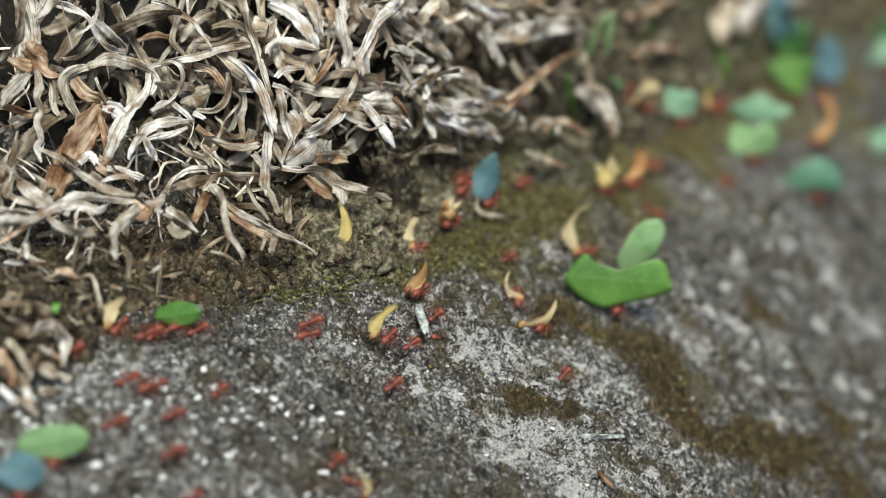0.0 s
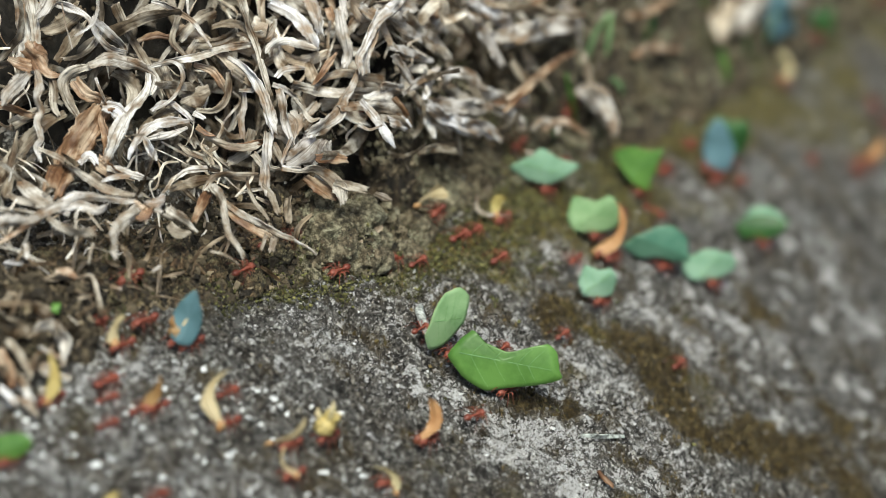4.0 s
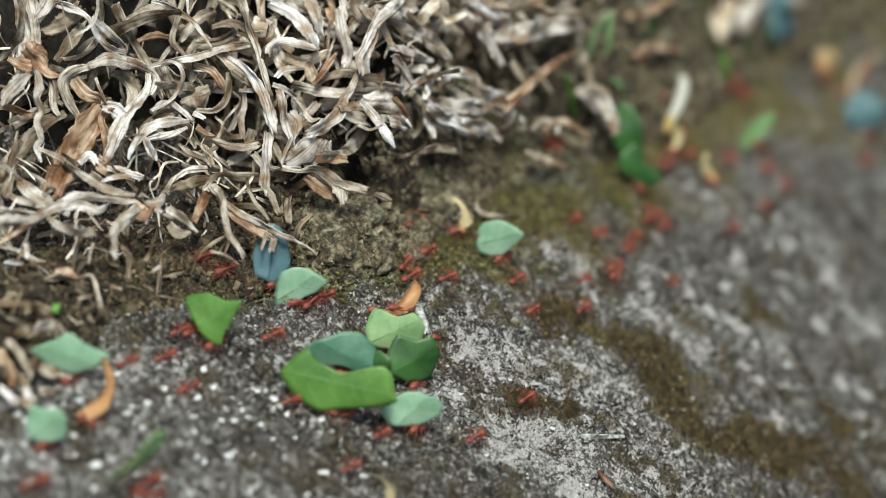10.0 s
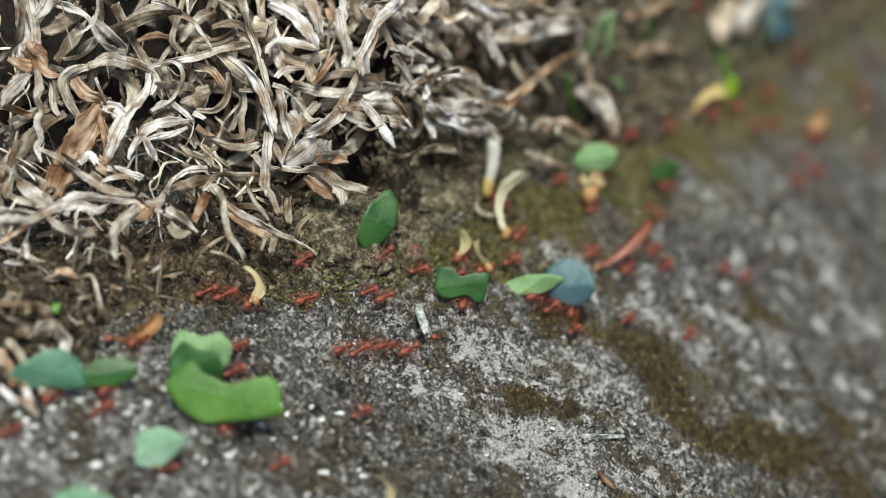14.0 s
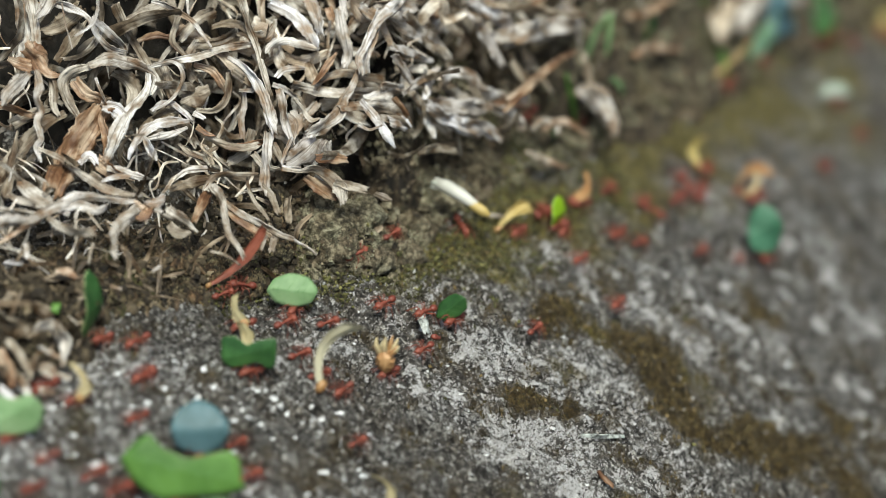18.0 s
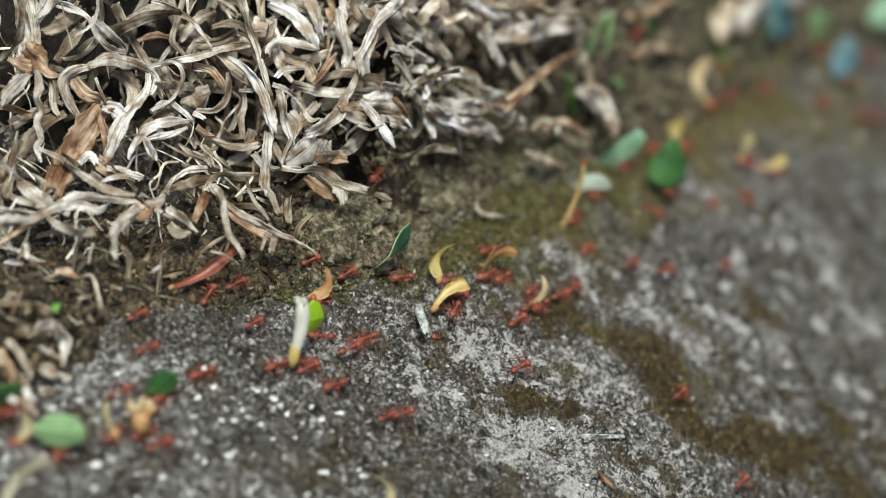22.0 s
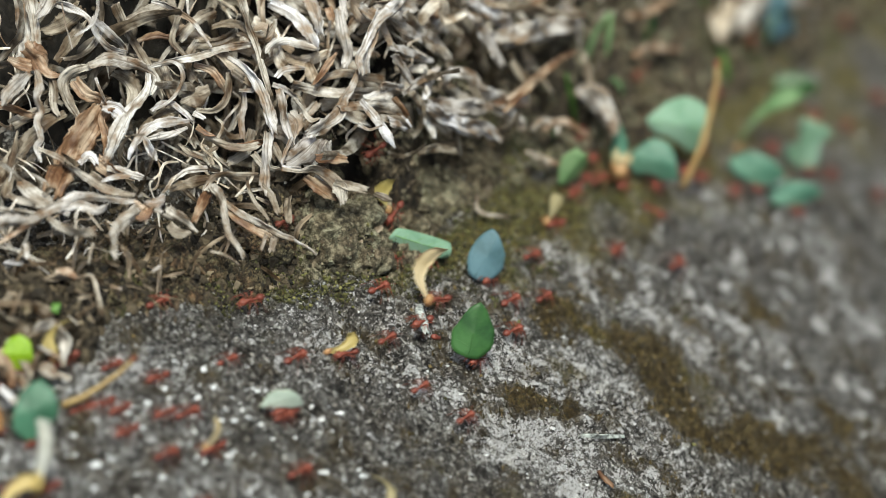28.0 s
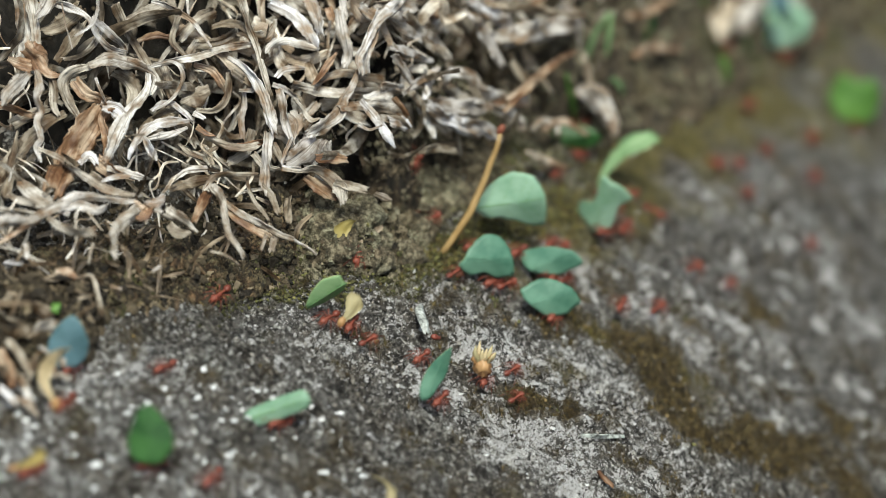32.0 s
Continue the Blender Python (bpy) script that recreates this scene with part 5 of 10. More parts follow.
blade("t", (-2.3, 13.3, 18.2, 0.77), (0.1, 14.3, 15.0, 1.35), (1.5, 14.8, 12.6, 0.77))
blade("b", (-7.9, 7.0, 24.5, 0.76), (-6.5, 7.4, 22.1, 1.14), (-5.3, 7.6, 20.1, 0.57))
blade("t", (-4.2, 4.9, 16.4, 0.76), (-0.9, 10.2, 13.8, 1.34), (2.5, 14.6, 10.2, 0.77))
blade("t", (4.5, 24.6, 17.3, 0.78), (6.4, 25.1, 13.5, 1.37), (5.6, 22.6, 12.8, 0.78))


# ---- ants ----
def ellipsoid(name, rx, ry, rz, material, at=(0, 0, 0), pinch=0.0, n=12, m=8):
    v, f = [], []
    for j in range(m + 1):
        a = math.pi * j / m
        for i in range(n):
            b = 2 * math.pi * i / n
            x = math.cos(a)
            k = 1 + pinch * x
            v.append((at[0] + rx * x, at[1] + ry * k * math.sin(a) * math.cos(b), at[2] + rz * k * math.sin(a) * math.sin(b)))
    for j in range(m):
        for i in range(n):
            f.append((j * n + i, j * n + (i + 1) % n, (j + 1) * n + (i + 1) % n, (j + 1) * n + i))
    return mesh_of(name, [Vector(p) / 1000 for p in v], f, material)


def tube(name, pts, radii, material, sides=6):
    v, f = [], []
    P = [Vector(p) / 1000 for p in pts]
    for k, p in enumerate(P):
        t = (P[min(k + 1, len(P) - 1)] - P[max(k - 1, 0)]).normalized()
        s = t.orthogonal().normalized()
        u = t.cross(s)
        for i in range(sides):
            a = 2 * math.pi * i / sides
            v.append(p + (s * math.cos(a) + u * math.sin(a)) * radii[k] / 1000)
    for k in range(len(P) - 1):
        for i in range(sides):
            f.append((k * sides + i, k * sides + (i + 1) % sides, (k + 1) * sides + (i + 1) % sides, (k + 1) * sides + i))
    f += [tuple(range(sides))[::-1], tuple(range(len(v) - sides, len(v)))]
    return mesh_of(name, v, f, material)


def merged(name, meshes, material):
    v, f = [], []
    for me in meshes:
        f += [tuple(i + len(v) for i in p.vertices) for p in me.polygons]
        v += [tuple(q.co) for q in me.vertices]
    return mesh_of(name, v, f, material)


HEAD = merged("head", [ellipsoid("h", 0.85, 0.92, 0.72, ANT, (2.75, 0, 1.75), -0.25),
                       tube("m", [(3.4, 0.35, 1.5), (3.95, 0.3, 1.35), (4.15, 0.05, 1.3)], [0.17, 0.13, 0.04], ANT),
                       tube("n", [(3.4, -0.35, 1.5), (3.95, -0.3, 1.35), (4.15, -0.05, 1.3)], [0.17, 0.13, 0.04], ANT),
                       tube("s", [(2.2, 0.6, 2.1), (1.95, 0.75, 2.5)], [0.16, 0.02], ANT), tube("r", [(2.2, -0.6, 2.1), (1.95, -0.75, 2.5)], [0.16, 0.02], ANT)], ANT)
THORAX = merged("thorax", [ellipsoid("a", 0.75, 0.5, 0.52, ANT, (1.35, 0, 1.75)), ellipsoid("b", 0.85, 0.4, 0.42, ANT, (0.4, 0, 1.6)),
                           ellipsoid("c", 0.28, 0.24, 0.3, ANT, (-0.55, 0, 1.5)), ellipsoid("d", 0.3, 0.32, 0.34, ANT, (-0.95, 0, 1.5)),
                           tube("e", [(1.3, 0.3, 2.1), (1.2, 0.42, 2.65)], [0.13, 0.02], ANT), tube("f", [(1.3, -0.3, 2.1), (1.2, -0.42, 2.65)], [0.13, 0.02], ANT),
                           tube("g", [(0.1, 0.25, 1.9), (-0.1, 0.35, 2.4)], [0.13, 0.02], ANT), tube("h", [(0.1, -0.25, 1.9), (-0.1, -0.35, 2.4)], [0.13, 0.02], ANT)], ANT)
GASTER = ellipsoid("abdomen", 1.05, 0.82, 0.78, ANT_DARK, (-2.15, 0, 1.6), 0.12)
FEELER = {s: tube("antenna", [(3.2, s * 0.4, 2.0), (3.7, s * 1.2, 2.7), (4.4, s * 1.35, 2.3), (5.0, s * 1.3, 1.8)], [0.1, 0.09, 0.08, 0.09], ANT) for s in (1, -1)}
LEG = {}
for s in (1, -1):
    for k, (hx, fx, reach) in enumerate(((1.5, 2.9, 2.7), (0.8, 0.7, 3.2), (0.25, -2.1, 3.0))):
        LEG[s, k] = tube("leg", [(0, 0, 0), ((fx - hx) * 0.38, s * reach * 0.42, 0.95), ((fx - hx) * 0.75, s * reach * 0.8, -0.45), (fx - hx, s * reach, -1.32)], [0.12, 0.14, 0.09, 0.05], ANT, 5)
HIPS = {0: 1.5, 1: 0.8, 2: 0.25}
MOVES = []


def build_ant(size, words):
    size *= 0.88
    ant = new("ant")
    for name, me in (("head", HEAD), ("thorax", THORAX), ("abdomen", GASTER), ("antenna", FEELER[1]), ("antenna", FEELER[-1])):
        part(name, me, ant, m=Matrix.Scale(size, 4))
    legs = []
    for (s, k), me in LEG.items():
        legs.append((s, k, part("leg", me, ant, m=Matrix.Translation((size * HIPS[k] / 1000, s * size * 0.0003, size * 0.00135)) @ Matrix.Scale(size, 4))))
    return tagged(ant, words, "ant", "ants on the trail"), legs


# ---- what the ants carry ----
SHAPES = {
    "saddle": ((-1, .26), (-.66, .81), (-.47, 1), (-.3, .59), (.06, .35), (.42, .37), (.77, .46), (.93, .15), (1, -.34), (.93, -.73), (.54, -.91), (-.06, -1), (-.36, -.91), (-.66, -.62), (-.77, -.29)),
    "half": ((-1, -.55), (-.8, .25), (-.3, .9), (.25, 1), (.72, .5), (1, -.5), (.5, -.75), (0, -.65), (-.5, -.85)),
    "drop": ((-.92, .3), (-.4, .95), (.3, .8), (1, 0), (.4, -.6), (-.3, -.95), (-.85, -.5)),
    "square": ((-.95, .1), (-.6, .95), (.1, .72), (.65, .92), (.95, .2), (.75, -.8), (0, -.95), (-.7, -.7)),
    "point": ((-1, .15), (-.5, .62), (-.05, 1), (.4, .55), (1, .15), (.6, -.45), (.1, -.8), (-.5, -.55)),
    "kite": ((-1, .62), (-.3, 1), (.4, .76), (1, .86), (.78, .2), (.36, -.92), (.1, -1), (-.32, -.6)),
    "upright": ((-.98, -.1), (-.72, .5), (-.12, 1), (.3, .84), (.86, .2), (.98, -.35), (.6, -.86), (-.05, -1), (-.7, -.75)),
    "strip": ((-1, -.5), (-.86, .55), (-.3, .8), (.3, .9), (.8, 1), (1, .2), (.86, -.7), (.3, -.85), (-.3, -1), (-.75, -.95)),
    "bow": ((-1, -.3), (-.9, .75), (-.45, .95), (-.05, .45), (.4, .65), (.95, .8), (1, -.2), (.7, -.95), (.25, -.6), (-.3, -.85), (-.7, -.8)),
    "oval": ((-1, 0), (-.78, .62), (-.1, 1), (.62, .78), (1, .1), (.75, -.62), (.1, -1), (-.68, -.68)),
}


FOLDS = {"saddle": -4, "half": 8, "drop": -12, "square": 30, "point": -25, "oval": 15, "kite": 50, "upright": 86, "strip": 4, "bow": 10}


def outline(kind, w, h, rng):
    """The rim of a cut leaf piece, mm, round its middle."""
    c = [(x * w / 2 * rng.uniform(0.92, 1.06), z * h / 2 * rng.uniform(0.92, 1.06)) for x, z in SHAPES[kind]]
    n, pts = len(c), []
    for i in range(48):
        s = i / 48 * n
        k, t = int(s) % n, s % 1
        a, b, d, e = (Vector(c[(k + o) % n]) for o in (-1, 0, 1, 2))
        soft = 0.5 * (2 * b + (d - a) * t + (2 * a - 5 * b + 4 * d - e) * t * t + (3 * b - a - 3 * d + e) * t ** 3)
        p = soft * 0.5 + b.lerp(d, t) * 0.5
        pts.append(tuple(p * rng.uniform(0.988, 1.012)))
    # nibbled places
    for _ in range(rng.choice((1, 2, 3))):
        i, deep, wide = rng.randrange(48), rng.uniform(0.04, 0.12), rng.choice((1, 2, 3))
        for o in range(-wide, wide + 1):
            x, z = pts[(i + o) % 48]
            k = 1 - deep * (1 - (abs(o) / (wide + 1)) ** 2)
            pts[(i + o) % 48] = (x * k, z * k)
    return pts


def leaf_meshes(kind, w, h, material, seed):
    """A thin cupped blade with thickness, and its raised midrib."""
    rng = random.Random(seed)
    rim = outline(kind, w, h, rng)
    n, rings = len(rim), 6
    cup, fold, wave = rng.uniform(-0.1, 0.1), rng.uniform(0.3, 0.7) * (0.55 if kind == "saddle" else 1), rng.uniform(0, 6)
    ang = radians(FOLDS[kind] + rng.uniform(-22, 22))
    ca, sa = math.cos(ang), math.sin(ang)

    def lift(x, z):
        across = z * ca - x * sa
        return fold * 0.62 * math.hypot(across, 0.07 * h) + cup * (x * ca + z * sa) ** 2 / max(w, 1) + 0.05 * across * math.sin((x * ca + z * sa) * 5 / w + wave)

    v, f = [(0, 0, 0)], []
    for r in range(1, rings + 1):
        for x, z in rim:
            x, z = x * r / rings, z * r / rings
            v.append((x, lift(x, z), z))
    for i in range(n):
        f.append((0, 1 + i, 1 + (i + 1) % n))
    for r in range(rings - 1):
        for i in range(n):
            a, b = 1 + r * n + i, 1 + r * n + (i + 1) % n
            f.append((a, a + n, b + n, b))
    m = len(v)
    v += [(x, y + 0.12, z) for x, y, z in v]
    f += [tuple(i + m for i in reversed(t)) for t in f]
    inner = len(f)
    o = 1 + (rings - 1) * n
    for i in range(n):
        a, b = o + i, o + (i + 1) % n
        f.append((a, a + m, b + m, b))
    blade_me = mesh_of("blade", [Vector(p) / 1000 for p in v], f, material)
    blade_me.materials.append(CUT)
    for poly in blade_me.polygons[inner:]:
        poly.material_index, poly.use_smooth = 1, False
    rim_r = {round(math.atan2(z, x), 2): math.hypot(x, z) for x, z in rim}

    def inside(x, z):
        a = math.atan2(z, x)
        return math.hypot(x, z) < 0.9 * rim_r[min(rim_r, key=lambda q: abs(math.remainder(q - a, 2 * math.pi)))]

    ts = [q for q in (max(w, h) * (k / 24 - 0.5) for k in range(25)) if inside(q * ca, q * sa)]
    rib = [(q * ca, lift(q * ca, q * sa) - 0.03, q * sa) for q in (ts[0] + (ts[-1] - ts[0]) * k / 8 for k in range(9))]
    ribm = RIB if material in (GREEN, LIGHT, MINT) else material
    rib_me = tube("midrib", rib, [0.1 - 0.06 * k / 8 for k in range(9)], ribm, 5)
    veins = []
    for k in (1, 3, 5, 6):
        for s in (-1, 1):
            x0, z0 = rib[k][0], rib[k][2]
            pts = []
            for q in range(9):
                along, out = w * 0.22 * q / 8, s * h * 0.5 * (q / 8) ** 0.9
                x, z = x0 + along * ca - out * sa, z0 + along * sa + out * ca
                if not inside(x, z):
                    break
                pts.append((x, lift(x, z) + 0.01, z))
            if len(pts) > 2:
                veins.append(tube("vein", pts, [0.05 - 0.03 * q / len(pts) for q in range(len(pts))], ribm, 4))
    return blade_me, merged("midrib", [rib_me] + veins, ribm)


CUT = leaf_material("pale_cut_leaf_edge", (0.3, 0.4, 0.16), (0.48, 0.56, 0.28), 0.5)
RIB = leaf_material("pale_leaf_vein", (0.12, 0.28, 0.09), (0.22, 0.4, 0.17), 0.5)


def cargo(kind, material, w, h, seed, words, bend=0.0):
    rng = random.Random(seed)
    if kind in SHAPES:
        ob = new("leaf_piece")
        a, b = leaf_meshes(kind, w, h, material, seed)
        part("midrib", b, part("blade", a, ob))
        return tagged(ob, words, "leaf piece", "leaf pieces carried by ants")
    if kind == "ball":
        ob = new("flower_bud")
        bud = ellipsoid("bud", w * 0.36, w * 0.34, h * 0.38, material, (0, 0, -0.08 * h), n=22, m=15)
        for q in bud.vertices:
            q.co *= rng.uniform(0.66, 1.14)
        part("bud", bud, ob)
        for k in range(9):
            a, up = rng.uniform(0.5, 2.6), rng.uniform(0.85, 1.35)
            c, z, y = math.cos(a), math.sin(a), rng.uniform(-0.8, 0.6)
            part("sepal", tube("sepal", [(w * 0.2 * c, y * 0.4, h * 0.1 * z), (w * 0.42 * c * up, y, h * 0.42 * z * up), (w * 0.46 * c * up + 0.3, y * 1.3, h * 0.66 * z * up)], [0.55, 0.42, 0.1], (material, CREAM, CREAM)[k % 3], 5), ob)
        return tagged(ob, words, "flower bud", "flower parts carried by ants")
    if kind == "flower":
        ob = new("white_flower")
        part("tube", tube("tube", [(0, 0, -h * 0.5), (0.1, 0, -h * 0.3), (0.3, 0, 0), (0.1, 0, h * 0.25), (-0.5, 0, h * 0.44)], [0.55, 0.85, 1.15, 1.2, 0.95], material, 10), ob)
        part("calyx", tube("calyx", [(0, 0, -h * 0.58), (0, 0, -h * 0.46), (0, 0, -h * 0.26), (0.1, 0, -h * 0.18)], [0.4, 0.95, 0.95, 0.7], YELLOW, 8), ob, "yellow-green calyx")
        for k in range(4):
            a = k * 1.57 + 0.5
            c, s = math.cos(a), math.sin(a)
            part("petal", tube("petal", [(-0.4 + 0.6 * c, 0.6 * s, h * 0.38), (-0.6 + 0.75 * c, 0.7 * s, h * 0.46), (-1.0 + 0.9 * c, 0.8 * s, h * 0.5)], [0.5, 0.45, 0.15], material, 6), ob)
        return tagged(ob, words, "flower", "flower parts carried by ants")
    long, thick = max(w, h), min(w, h)
    if kind == "stick":
        ob = new("straw_stick")
        pts, rad = [], []
        for k in range(9):
            t = k / 8 - 0.5
            pts.append((bend * long * (0.25 - t * t) * 1.6 + rng.uniform(-0.15, 0.15), rng.uniform(-0.1, 0.1), t * long))
            rad.append(thick * 0.5 * (0.8 - 0.4 * t) * rng.uniform(0.85, 1.1))
        part("shaft", tube("shaft", pts, rad, material, 7), ob)
        part("tip", ellipsoid("tip", thick * 0.4, thick * 0.38, thick * 0.7, STALK, pts[-1], n=8, m=6), ob)
        return tagged(ob, words, "twig", "plant bits carried by ants")
    # petals: a thin cupped strip, narrow at the foot, frayed at the free end
    ob = new("petal")
    v, f, n = [], [], 12
    shape = rng.choice(((0.25, 0.5, 0.8, 1.0, 0.9, 0.5), (0.7, 1.0, 0.6, 0.4, 0.35, 0.3), (0.3, 0.4, 0.45, 0.7, 1.1, 0.8), (0.5, 0.8, 0.9, 0.6, 0.4, 0.2)))
    for k in range(n + 1):
        t = k / n
        r = thick * 0.72 * float(np.interp(t, [0, 0.2, 0.4, 0.6, 0.85, 1], shape)) * rng.uniform(0.85, 1.15)
        cx, roll_ = bend * long * (0.25 - (t - 0.5) ** 2) * 1.3, 0.8 * math.sin(2.5 * t + seed)
        for q in (-1, -0.4, 0.4, 1):
            v.append((cx + r * q * math.cos(roll_), r * q * math.sin(roll_) * 0.7 + 0.45 * r * q * q, (t - 0.5) * long + rng.uniform(-0.06, 0.06) * thick * abs(q)))
    for k in range(n):
        f += [(k * 4 + q, k * 4 + q + 1, k * 4 + q + 5, k * 4 + q + 4) for q in range(3)]
    m = len(v)
    v += [(x, y + 0.18, z) for x, y, z in v]
    f += [tuple(i + m for i in reversed(q)) for q in f]
    rim = [k * 4 for k in range(n + 1)] + [n * 4 + 1, n * 4 + 2] + [k * 4 + 3 for k in range(n, -1, -1)] + [2, 1]
    f += [(a, a + m, b + m, b) for a, b in zip(rim, rim[1:] + rim[:1])]
    part("strip", mesh_of("strip", [Vector(p) / 1000 for p in v], f, material), ob)
    foot_at = (0, 0.1, -0.5 * long)
    part("base", ellipsoid("base", thick * 0.3, thick * 0.28, thick * 0.45, ORANGE if material is not ORANGE else STALK, foot_at, n=8, m=6), ob)
    return tagged(ob, words, "petal", "plant bits carried by ants")


def ground_pose(x, y, yaw):
    """On the rock or earth, upright to the slope, head turned to yaw (radians)."""
    e = 0.002
    hgt = lambda a, b: max(float(rock_z(a, b)), float(soil_z(a, b)))
    z = hgt(x, y)
    nrm = Vector((hgt(x - e, y) - hgt(x + e, y), hgt(x, y - e) - hgt(x, y + e), 2 * e)).normalized()
    fwd = Vector((math.cos(yaw), math.sin(yaw), 0))
    fwd = (fwd - nrm * fwd.dot(nrm)).normalized()
    side = nrm.cross(fwd)
    m = Matrix((fwd, side, nrm)).transposed().to_4x4()
    m.translation = (x, y, z + 0.0002)
    return m


def path(rows):
    """Rows of (seconds, x mm, y mm) to poses that head along the way."""
    out, last = [], None
    for i, r in enumerate(rows):
        a, b = rows[max(i - 1, 0)], rows[min(i + 1, len(rows) - 1)]
        yaw = math.atan2(b[2] - a[2], b[1] - a[1])
        if last is not None:
            d = (yaw - last + math.pi) % (2 * math.pi) - math.pi
            yaw = last + max(-1.3, min(1.3, d))
        last = yaw
        out.append((r[0], ground_pose(r[1] / 1000, r[2] / 1000, yaw)))
    return out


def walks(size, rows, words="rust-red leafcutter ant walking over the rock"):
    """An ant on its way."""
    ant, legs = build_ant(size, words)
    MOVES.append((ant, legs, rows))
    return ant


def carries(kind, material, w, h, lift, roll, lean, rows, words, bend=0.0, size=0.84, ant_rows=None):
    """An ant on its way with its load held up over its head."""
    walks(size, ant_rows or [r[:3] for r in rows], "rust-red leafcutter ant carrying a plant piece")
    ob = cargo(kind, material, w, h, len(MOVES), words, bend)
    MOVES.append((ob, (lift, roll, lean, len(MOVES)), rows))


# ---- the trail ----
carries("saddle", GREEN, 19.2, 10.7, 6.8, -5, -25, [(0, 29.9, 3.4, -12, 0), (1, 24.1, -8.2, -12, 0), (2, 19.9, -14.2, -13, 0), (3, 16.6, -23.5, -14, 0), (3.5, 12.5, -27.5, -8, 0), (5.5, 7.5, -36.1, 1, 0), (6, 4.8, -36.0, 4, 0), (7, -2.4, -39.2, 0, 0), (8, -5.1, -42.4, -5, 0), (9, -8.8, -45.6, -4, 36), (10, -16.3, -50.5, -4, 0), (11, -21.6, -49.4, -3, 0), (12, -29.3, -52.0, -3, 0), (13, -31.8, -58.4, -2, 0), (14, -33.9, -59.8, -2, 0), (16.5, -32.9, -69.8, 0, 0), (17, -33.2, -74.7, 0, 0), (18, -38.9, -78.5, 0, 0), (19, -46.6, -83.4, 0, 0), (20, -56.3, -91.6, 0, 0), (26, -71.9, -105.3, 0, 0), (32, -87.1, -117.4, 0, 0)],
        "fresh green leaf piece with bitten edge held by an ant")
carries("oval", LIGHT, 6.6, 11.9, 7.3, 0, -25, [(0, 34.9, 15.4, 40, 0), (1, 25.9, 2.2, 40, 0), (2, 20.3, -6.2, 30, 0), (3, 8.8, -17.7, 50, 45), (3.5, 5.0, -22.8, 40, 30), (5.5, -8.2, -40.7, 18, 0), (6, -8.8, -48.9, 15, 0), (7, -11.3, -60.6, 30, 0), (8, -21.4, -67.5, 60, 42), (9, -32.6, -78.0, 42, 40), (10, -44.3, -79.3, 55, 48), (11, -57.8, -83.9, 45, 0), (12, -64.8, -88.9, 45, 0), (13, -72.0, -95.2, 45, 0), (19, -87.4, -107.6, 45, 0), (25, -102.3, -118.9, 45, 0), (31, -116.7, -130.0, 45, 0), (32, -119.0, -131.8, 45, 0)],
        "light green oval cut leaf piece held by an ant")
carries("oval", BLUE, 9.1, 8.6, 5.6, 0, -25, [(0, 166.1, 245.1), (2, 151.8, 222.7), (8, 113.9, 159.1), (9, 98.7, 131.5), (10, 84.6, 106.0), (11, 60.6, 74.8), (12, 42.9, 43.3), (13, 25.5, 20.5), (14, 21.4, -3.0), (14.5, 19.7, -11.4), (16.5, -12.9, -45.1), (17, -25.5, -53.5), (18, -36.5, -67.9), (19, -44.9, -76.8), (20, -62.3, -84.6), (21, -69.6, -91.1), (22, -76.7, -97.2), (28, -92.1, -109.2), (32, -102.0, -116.7)],
        "blue-grey oval cut leaf piece held by an ant")
carries("upright", BLUE, 5.2, 9.4, 5.8, 0, -25, [(0, 8.0, 16.8, 18, 0), (1, -4.6, -2.7, 22, 30), (2, -9.4, -11.6, 8, 0), (3, -30.5, -25.6, 75, 0), (3.5, -34.5, -35.4, 30, 0), (5.5, -60.1, -56.5, 6, 0), (6, -63.9, -61.0, 0, 0), (7, -71.5, -67.7, 0, 0), (8, -78.9, -74.1, 0, 0), (14, -94.7, -86.8, 0, 0), (20, -110.0, -98.8, 0, 0), (26, -124.7, -110.5, 0, 0), (32, -138.6, -122.2, 0, 0)],
        "blue-grey oval cut leaf piece held by an ant")
carries("square", MINT, 7.1, 6.2, 4.4, 0, -25, [(0, 44.2, 68.9), (1, 41.4, 55.3), (2, 35.7, 40.5), (3, 36.5, 28.3), (3.5, 33.4, 15.4), (5.5, -1.7, -21.0), (6, -12.2, -27.1), (7, -29.2, -42.9), (8, -43.9, -52.1), (9, -53.5, -62.4), (10, -59.6, -71.7), (11, -67.1, -78.3), (12, -74.4, -84.7), (18, -90.0, -97.4), (24, -105.2, -109.0), (30, -119.7, -120.3), (32, -124.4, -124.1)],
        "pale green angular cut leaf piece held by an ant")
carries("point", MINT, 12.5, 7.2, 4.9, 5, -25, [(0, 61.1, 81.7), (1, 50.2, 67.6), (2, 34.8, 48.9), (3, 30.1, 36.2), (3.5, 25.8, 32.3), (5.5, -3.6, 2.0), (6, -5.0, -8.9), (7, -16.4, -26.2), (8, -26.8, -39.9), (9, -45.8, -46.6), (10, -57.0, -56.2), (10.5, -62.2, -65.1), (11.5, -69.7, -71.9), (12.5, -77.1, -78.3), (18.5, -92.8, -91.0), (24.5, -108.1, -102.8), (30.5, -122.7, -114.3), (32, -126.2, -117.3)],
        "pale green ragged pointed leaf piece held by an ant")
